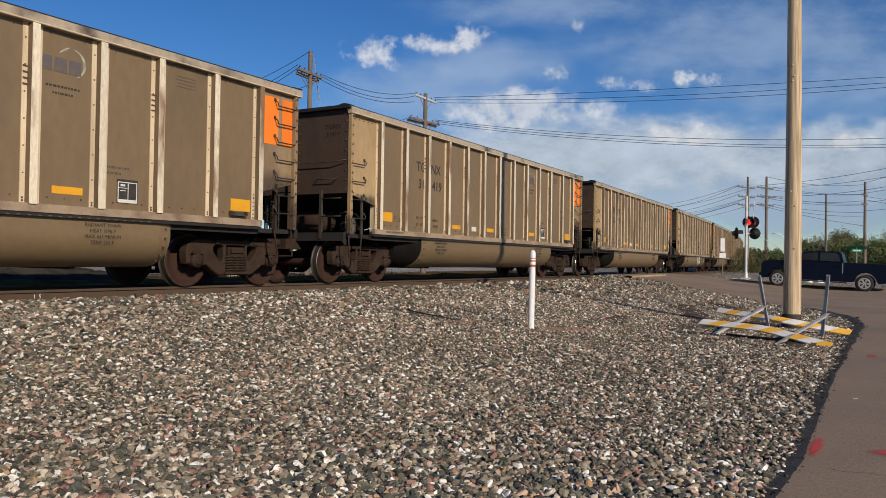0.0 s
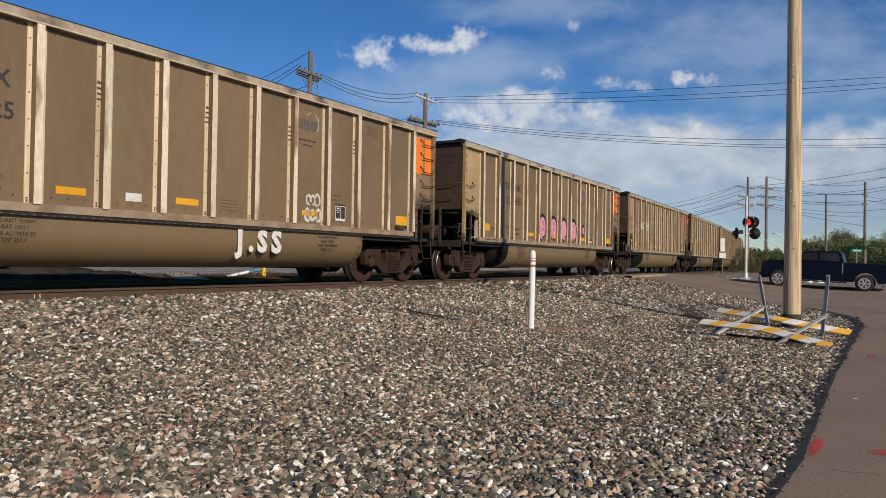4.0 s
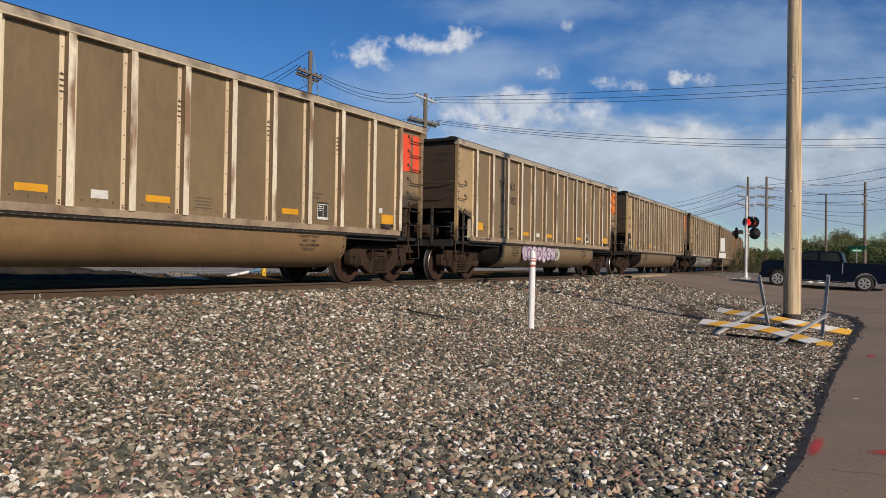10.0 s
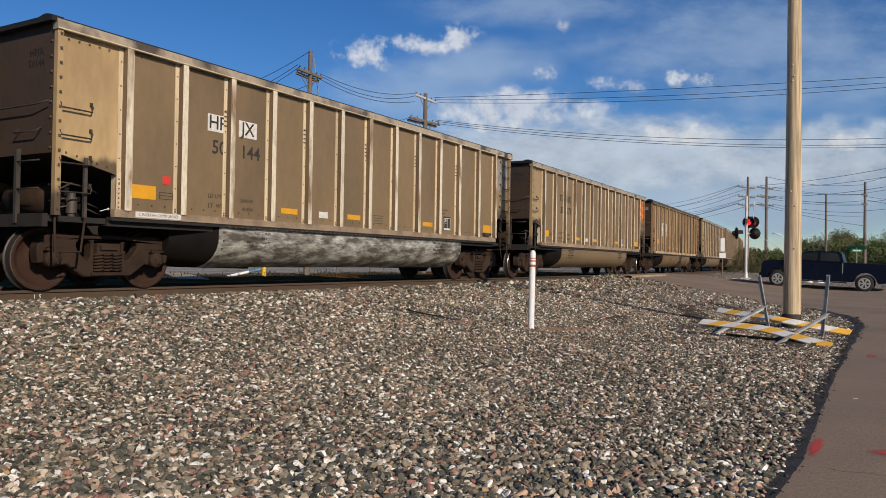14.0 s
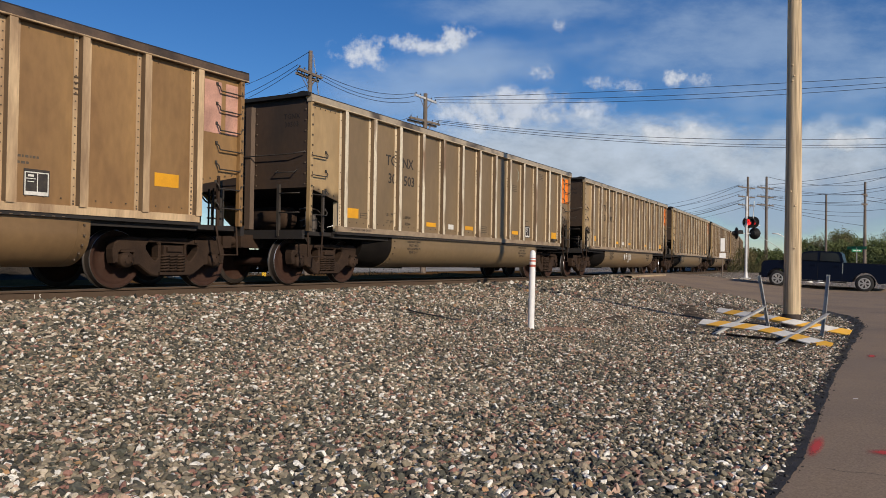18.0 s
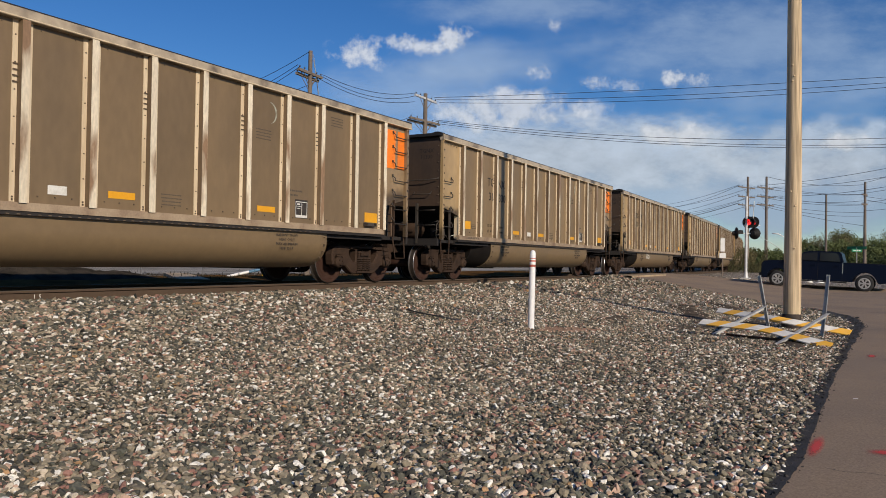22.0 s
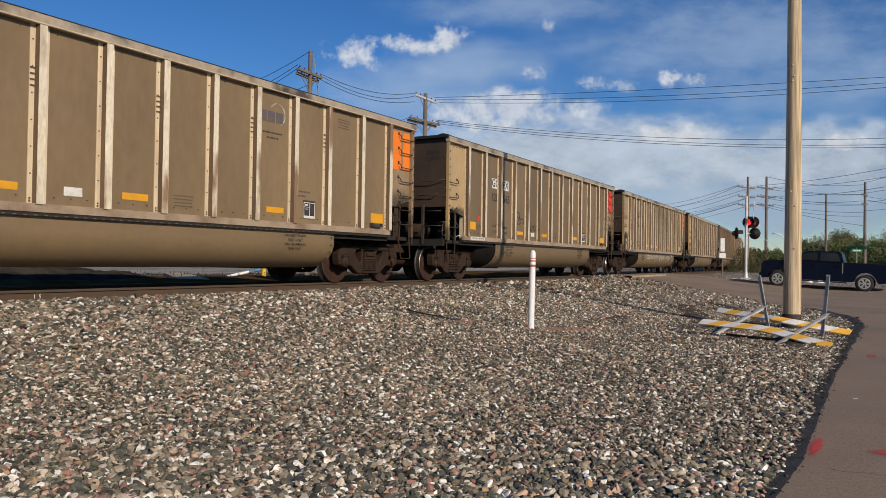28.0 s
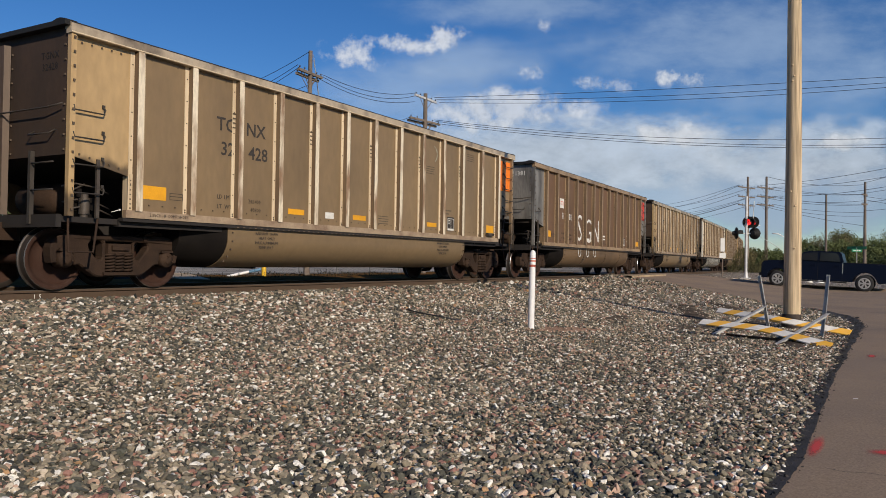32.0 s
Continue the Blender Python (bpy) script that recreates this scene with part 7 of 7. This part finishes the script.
solo("earth_heap", hm, None, "lumpy dark heap of earth beyond the track", "earth heap", kind="structure")


def weed_spot():
    s_ = trng.uniform(17, 34)
    p_ = track_at(s_, trng.uniform(7.5, 12.5)).translation
    return p_.x, p_.y, 0.40 + max(0.05, 0.14 + 0.16 * math.sin(s_ * 1.7) * math.sin(s_ * 0.6)) * trng.random()


thicket("weeds", 2200, weed_spot, (0.02, 0.05), M["weed"], "dark weeds and litter beyond the track", 1.3)
solo("dirt_bank", me, None, "low dark bank of churned dirt beyond the track", "dirt bank", kind="structure")


# ---- clouds ----
def cloud_mat(name, scale, hard, dense, bright, reach, tone=(0.95, 0.97, 1.0), rough=0.56, squash=1.0, billow_shade=0.08):
    m = bpy.data.materials.new(name)
    m.use_nodes = True
    N, Lk = m.node_tree.nodes, m.node_tree.links
    N.remove(N["Principled BSDF"])
    out = N["Material Output"]
    tc = N.new("ShaderNodeTexCoord")
    oi = N.new("ShaderNodeObjectInfo")
    off = N.new("ShaderNodeVectorMath")
    off.operation = "MULTIPLY_ADD"
    cmb = N.new("ShaderNodeCombineXYZ")
    for i in range(3):
        Lk.new(oi.outputs["Random"], cmb.inputs[i])
    Lk.new(cmb.outputs[0], off.inputs[0])
    off.inputs[1].default_value = (900, 700, 500)
    Lk.new(tc.outputs["Object"], off.inputs[2])
    n = N.new("ShaderNodeTexNoise")
    n.inputs["Scale"].default_value, n.inputs["Detail"].default_value, n.inputs["Roughness"].default_value = scale, 9, rough
    sq = N.new("ShaderNodeVectorMath")
    sq.operation = "MULTIPLY"
    sq.inputs[1].default_value = (1, squash, 1)
    Lk.new(off.outputs[0], sq.inputs[0])
    Lk.new(sq.outputs[0], n.inputs["Vector"])
    # rounded falloff to the sheet's rim
    sub = N.new("ShaderNodeVectorMath")
    sub.operation = "MULTIPLY_ADD"
    Lk.new(tc.outputs["Generated"], sub.inputs[0])
    sub.inputs[1].default_value, sub.inputs[2].default_value = (2, 2, 0), (-1, -1, 0)
    ln = N.new("ShaderNodeVectorMath")
    ln.operation = "LENGTH"
    Lk.new(sub.outputs[0], ln.inputs[0])
    fall = N.new("ShaderNodeMapRange")
    fall.interpolation_type = "SMOOTHSTEP"
    fall.inputs["From Min"].default_value, fall.inputs["From Max"].default_value = 1.0, 0.05
    fall.inputs["To Min"].default_value, fall.inputs["To Max"].default_value = -0.75, reach
    Lk.new(ln.outputs["Value"], fall.inputs["Value"])
    amp = N.new("ShaderNodeMath")
    amp.operation = "MULTIPLY_ADD"
    Lk.new(n.outputs["Fac"], amp.inputs[0])
    amp.inputs[1].default_value, amp.inputs[2].default_value = 2.6, -0.8
    add = N.new("ShaderNodeMath")
    Lk.new(amp.outputs[0], add.inputs[0])
    Lk.new(fall.outputs[0], add.inputs[1])
    al = N.new("ShaderNodeMapRange")
    al.interpolation_type = "SMOOTHSTEP"
    al.inputs["From Min"].default_value, al.inputs["From Max"].default_value = 0.5 - hard, 0.5 + hard
    al.inputs["To Max"].default_value = dense
    Lk.new(add.outputs[0], al.inputs["Value"])
    rim = N.new("ShaderNodeMapRange")
    rim.interpolation_type = "SMOOTHSTEP"
    rim.inputs["From Min"].default_value, rim.inputs["From Max"].default_value = 0.98, 0.45
    Lk.new(ln.outputs["Value"], rim.inputs["Value"])
    fade = N.new("ShaderNodeMath")
    fade.operation = "MULTIPLY"
    Lk.new(al.outputs[0], fade.inputs[0])
    Lk.new(rim.outputs[0], fade.inputs[1])
    em = N.new("ShaderNodeEmission")
    em.inputs["Color"].default_value = (*tone, 1)
    # billow shading put into the glow: brighter crests, greyer hollows
    bl = N.new("ShaderNodeMapRange")
    bl.inputs["From Min"].default_value, bl.inputs["From Max"].default_value = 0.32, 0.68
    bl.inputs["To Min"].default_value, bl.inputs["To Max"].default_value = bright * (1 - billow_shade), bright * (1 + billow_shade)
    Lk.new(n.outputs["Fac"], bl.inputs["Value"])
    Lk.new(bl.outputs[0], em.inputs["Strength"])
    tr = N.new("ShaderNodeBsdfTransparent")
    mx = N.new("ShaderNodeMixShader")
    Lk.new(fade.outputs[0], mx.inputs[0])
    Lk.new(tr.outputs[0], mx.inputs[1])
    Lk.new(em.outputs[0], mx.inputs[2])
    Lk.new(mx.outputs[0], out.inputs["Surface"])
    return m


# cloud, veil and haze sheets glow on their own, unlit by the sun
M["cumulus"] = cloud_mat("small bright cumulus", 0.019, 0.45, 0.76, 0.76, 0.24, rough=0.6)
M["puff"] = cloud_mat("small ragged puff", 0.042, 0.7, 0.50, 0.74, 0.10, rough=0.62)
M["bank"] = cloud_mat("cumulus bank", 0.0095, 0.42, 0.74, 0.70, 0.36, rough=0.6, billow_shade=0.12)
M["mass"] = cloud_mat("grey-white cloud mass", 0.0042, 0.55, 0.72, 0.60, 0.62, (0.80, 0.89, 1.0), 0.58, 1.8, 0.2)
M["veil"] = cloud_mat("thin high veil", 0.0022, 0.55, 0.74, 0.58, 0.55, (0.66, 0.80, 1.0), 0.55, 2.2)
M["wisp"] = cloud_mat("faint high wisps", 0.0022, 0.7, 0.51, 0.60, 0.34, (0.58, 0.75, 1.0), 0.6, 2.2)
M["haze"] = cloud_mat("blue haze low in the sky", 0.0022, 0.6, 0.8, 0.50, 0.7, (0.60, 0.76, 1.0), 0.55, 2.2)
CLOUDS = []
RIGHT, UP, AHEAD = AIM.to_3x3() @ Vector((1, 0, 0)), AIM.to_3x3() @ Vector((0, 1, 0)), AIM.to_3x3() @ Vector((0, 0, -1))
# across and up from the picture's middle in thousandths of the depth, width, height, drift over the clip
for cx, cy, w, h, drift, kind in (
        (-90, 256, 88, 52, -28, "cumulus"), (-32, 273, 50, 30, -32, "cumulus"), (0, 264, 70, 30, -32, "cumulus"), (36, 277, 62, 44, -32, "cumulus"),
        (178, 293, 20, 20, -44, "puff"), (149, 231, 44, 22, -33, "puff"), (222, 218, 44, 20, -31, "puff"), (262, 214, 46, 20, -31, "puff"), (318, 224, 46, 26, -23, "cumulus"), (352, 222, 40, 22, -23, "puff"),
        (108, 182, 260, 70, -22, "bank"), (318, 150, 150, 40, -15, "bank"), (530, 140, 110, 30, -12, "bank"),
        (75, 246, 270, 80, -28, "wisp"), (440, 262, 700, 220, -26, "wisp"), (150, 318, 420, 60, -36, "wisp"), (0, 205, 420, 130, -28, "wisp"),
        (190, 124, 640, 130, -20, "mass"), (520, 122, 420, 110, -14, "mass"), (180, 95, 900, 170, -14, "veil"), (520, 70, 560, 150, -10, "haze"), (-250, 110, 520, 160, -14, "veil")):
    dep = (2500 if kind in ("cumulus", "puff") else 2800 if kind == "bank" else 3200) + 25 * len(CLOUDS)
    k = dep / 1000
    bm = bmesh.new()
    w, h = (w * 1.5, h * 1.5) if kind not in ("veil", "wisp", "haze") else (w * 1.25, h * 1.3)
    q = [bm.verts.new((sx * w * k / 2, sy * h * k / 2, 0)) for sx, sy in ((-1, -1), (1, -1), (1, 1), (-1, 1))]
    bm.faces.new(q)
    c = EYE + AHEAD * dep + RIGHT * cx * k + UP * cy * k
    m_ = Matrix.Translation(c) @ AIM.to_3x3().to_4x4()
    ob = solo("cloud", bm, M[kind], "white drifting cloud in a blue sky", "cloud", "clouds", "structure", m_)
    ob.visible_shadow = False
    CLOUDS.append((ob, m_, RIGHT * drift * k))


# ---- loose stones ----
def stone_shapes(n, seed, fine=0):
    rs = np.random.RandomState(seed)
    v = np.array([(a, b, c) for a in (-1, 1) for b in (-1, 1) for c in (-1, 1)]) * 0.72
    f = np.array([(0, 1, 3), (0, 3, 2), (4, 6, 7), (4, 7, 5), (0, 4, 5), (0, 5, 1), (2, 3, 7), (2, 7, 6), (0, 2, 6), (0, 6, 4), (1, 5, 7), (1, 7, 3)])
    if fine:
        bm = bmesh.new()
        bmesh.ops.create_icosphere(bm, subdivisions=fine, radius=0.95)
        v = np.array([p.co[:] for p in bm.verts])
        f = np.array([[q.index for q in p.verts] for p in bm.faces])
        bm.free()
    out = []
    for k in range(n):
        d = v * (rs.uniform(0.72, 1.12, (len(v), 1)) if fine < 2 else rs.uniform(0.95, 1.2, (len(v), 1))) + rs.normal(0, 0.11 if fine < 2 else 0.03, v.shape)
        # cut facets
        for j in range(4 if fine < 2 else 10):
            nrm = rs.normal(size=3)
            nrm /= np.linalg.norm(nrm)
            h = d @ nrm
            lim = rs.uniform(0.5, 0.85) if fine < 2 else rs.uniform(0.36, 0.72)
            d = d - np.outer(np.maximum(h - lim, 0), nrm)
        d = d * (rs.uniform([0.95, 0.65, 0.36], [1.5, 1.05, 0.66]) if fine < 2 else rs.uniform([1.05, 0.75, 0.46], [1.7, 1.2, 0.86]))
        out.append(d)
    return np.array(out), f


SHAPES, SF = stone_shapes(40, 4)
rs = np.random.RandomState(8)


def on_gravel(x, y):
    d = np.hypot(x, CY - y) - RC
    ok = (y > edge_hi(x) + tar_w(x) * rs.uniform(0.35, 1.25, len(x))) & (d > 0.92) & (x > 2) & (np.abs(y) < x * 1.95)
    return ok | ((x > 40) & (y < edge_lo(x) - 0.3) & (y > 5) & (d > 0.92) & (x < 52))


def scatter(r0, r1, per, size, lo=-0.02, hi=1.105):
    n = int((hi - lo) / 2 * (r1 * r1 - r0 * r0) * per)
    r = np.sqrt(rs.uniform(r0 * r0, r1 * r1, n))
    a = rs.uniform(lo, hi, n)
    x, y = r * np.cos(a), r * np.sin(a)
    k = on_gravel(x, y)
    coarse = 1 + 0.85 * np.clip((6.0 - (np.hypot(x[k], CY - y[k]) - RC)) / 4.5, 0, 1)
    return x[k], y[k], size * coarse * np.exp(np.clip(rs.normal(0, 0.30, int(k.sum())), -0.8, 0.5))


def turn(n):
    h, a, b = rs.uniform(0, 2 * math.pi, n) / 2, rs.normal(0, 0.24, n), rs.normal(0, 0.24, n)
    q = np.stack([np.cos(h), a * np.cos(h) + b * np.sin(h), a * np.sin(h) - b * np.cos(h), np.sin(h)], -1)
    q /= np.linalg.norm(q, axis=1)[:, None]
    w, x, y, z = q.T
    return np.stack([1 - 2 * (y * y + z * z), 2 * (x * y - z * w), 2 * (x * z + y * w), 2 * (x * y + z * w), 1 - 2 * (x * x + z * z), 2 * (y * z - x * w),
                     2 * (x * z - y * w), 2 * (y * z + x * w), 1 - 2 * (x * x + y * y)], -1).reshape(-1, 3, 3)


FINE, FF = stone_shapes(50, 6, 1)
ROUND, RF = stone_shapes(50, 7, 2)


def stone_field(name, fields, shapes, sf, label, material=None):
    x = np.concatenate([f[0] for f in fields])
    y = np.concatenate([f[1] for f in fields])
    size = np.concatenate([f[2] for f in fields])
    n = len(x)
    z = ground_z(x, y) + size * rs.uniform(-0.1, 0.6, n)
    V = np.einsum("nij,nkj->nki", turn(n), shapes[rs.randint(0, len(shapes), n)] * size[:, None, None]) + np.stack([x, y, z], -1)[:, None, :]
    nv = V.shape[1]
    F = (sf[None] + (np.arange(n) * nv)[:, None, None]).reshape(-1, 3)
    me = bpy.data.meshes.new(name)
    me.vertices.add(n * nv)
    me.vertices.foreach_set("co", V.reshape(-1).astype(np.float32))
    me.loops.add(len(F) * 3)
    me.loops.foreach_set("vertex_index", F.reshape(-1).astype(np.int32))
    me.polygons.add(len(F))
    me.polygons.foreach_set("loop_start", (np.arange(len(F)) * 3).astype(np.int32))
    me.update(calc_edges=True)
    me.shade_flat()
    me.materials.append(material or M["stone"])
    return solo(name, me, None, label, "gravel", kind="stuff")


stone_field("loose_stones", [scatter(3.6, 4.9, 1900, 0.0205)], ROUND, RF, "angular crushed stones in grey, tan, pink and white")
stone_field("loose_stones", [scatter(4.9, 7.4, 1800, 0.0178)], FINE, FF, "crushed stones in grey, tan, pink and white")
stone_field("track_ballast", [scatter(7.4, 12.0, 900, 0.0185)], FINE, FF, "coarse grey and tan crushed ballast below the rails")
stone_field("track_ballast", [scatter(12.0, 20.0, 560, 0.0185), scatter(20.0, 44.0, 95, 0.026)], SHAPES, SF, "grey and tan crushed ballast up to the rails")

# crumbs of broken tar along the lane's edge
cx_ = np.concatenate([rs.uniform(3.8, 8, 2600), rs.uniform(8, 21, 2200)])
cw = tar_w(cx_)
cy_ = edge_hi(cx_) + np.clip(rs.normal(0.4, 0.35, len(cx_)), -0.35, 1.2) * np.minimum(cw, 0.2)
stone_field("tar_crumbs", [(cx_, cy_, 0.007 * np.exp(rs.normal(0, 0.4, len(cx_))) * (1 + (cx_ > 8) * 0.6))], SHAPES, SF, "black crumbs of broken tar", M["tar"])

# the nearest stones, singly
stone_me = []
for k in range(12):
    m_ = bpy.data.meshes.new("stone")
    m_.from_pydata((ROUND[k * 3] * 0.023).tolist(), [], RF.tolist())
    m_.materials.append(M["stone1"])
    stone_me.append(m_)
sx, sy, _ = scatter(3.4, 5.6, 60, 0.03)
for k in range(min(290, len(sx))):
    part("stone", stone_me[k % 12], None, ground, at=Matrix.Translation((sx[k], sy[k], gz(sx[k], sy[k]) + 0.022)) @ Euler((rs.uniform(0, 6.28), rs.uniform(-0.5, 0.5), rs.uniform(0, 6.28))).to_matrix().to_4x4() @ Matrix.Scale(rs.uniform(0.65, 1.05), 4))


def motions():
    for ob, m_, drift in CLOUDS:
        walk(ob, [(t, Matrix.Translation(drift * (t / 32.0)) @ m_) for t in (0.0, 8.0, 16.0, 24.0, 32.0)])
    for key, car in TRAIN:
        walk(car, [(t, track_at(car_s(key, t), 0.0, RAIL)) for t in np.arange(0.0, 32.01, 1.0)])
        if key < -16 or key > 10:
            continue
        # the wheels turn while the car rolls by
        t_in = 23.0 + (5.738 + CAR_X + PITCH * key - 45.0) / SPEED
        t_out = 23.0 + (5.738 + CAR_X + PITCH * key + 8.0) / SPEED
        f0, f1 = max(0, int(t_in * FPS)), min(32 * FPS, int(t_out * FPS))
        if f1 <= f0:
            continue
        for ws in [c for c in car.children if c.name.startswith("wheelset")]:
            home = ws.matrix_basis.copy()
            rows = [(f / FPS, home @ Matrix.Rotation(SPEED * (f - f0) / FPS / 0.457 * -1, 4, "Y")) for f in range(f0, f1 + 1)]
            if f0 > 0:
                rows.insert(0, (0.0, home))
            if f1 < 32 * FPS:
                rows.append((32.0, rows[-1][1]))
            walk(ws, rows)


motions()
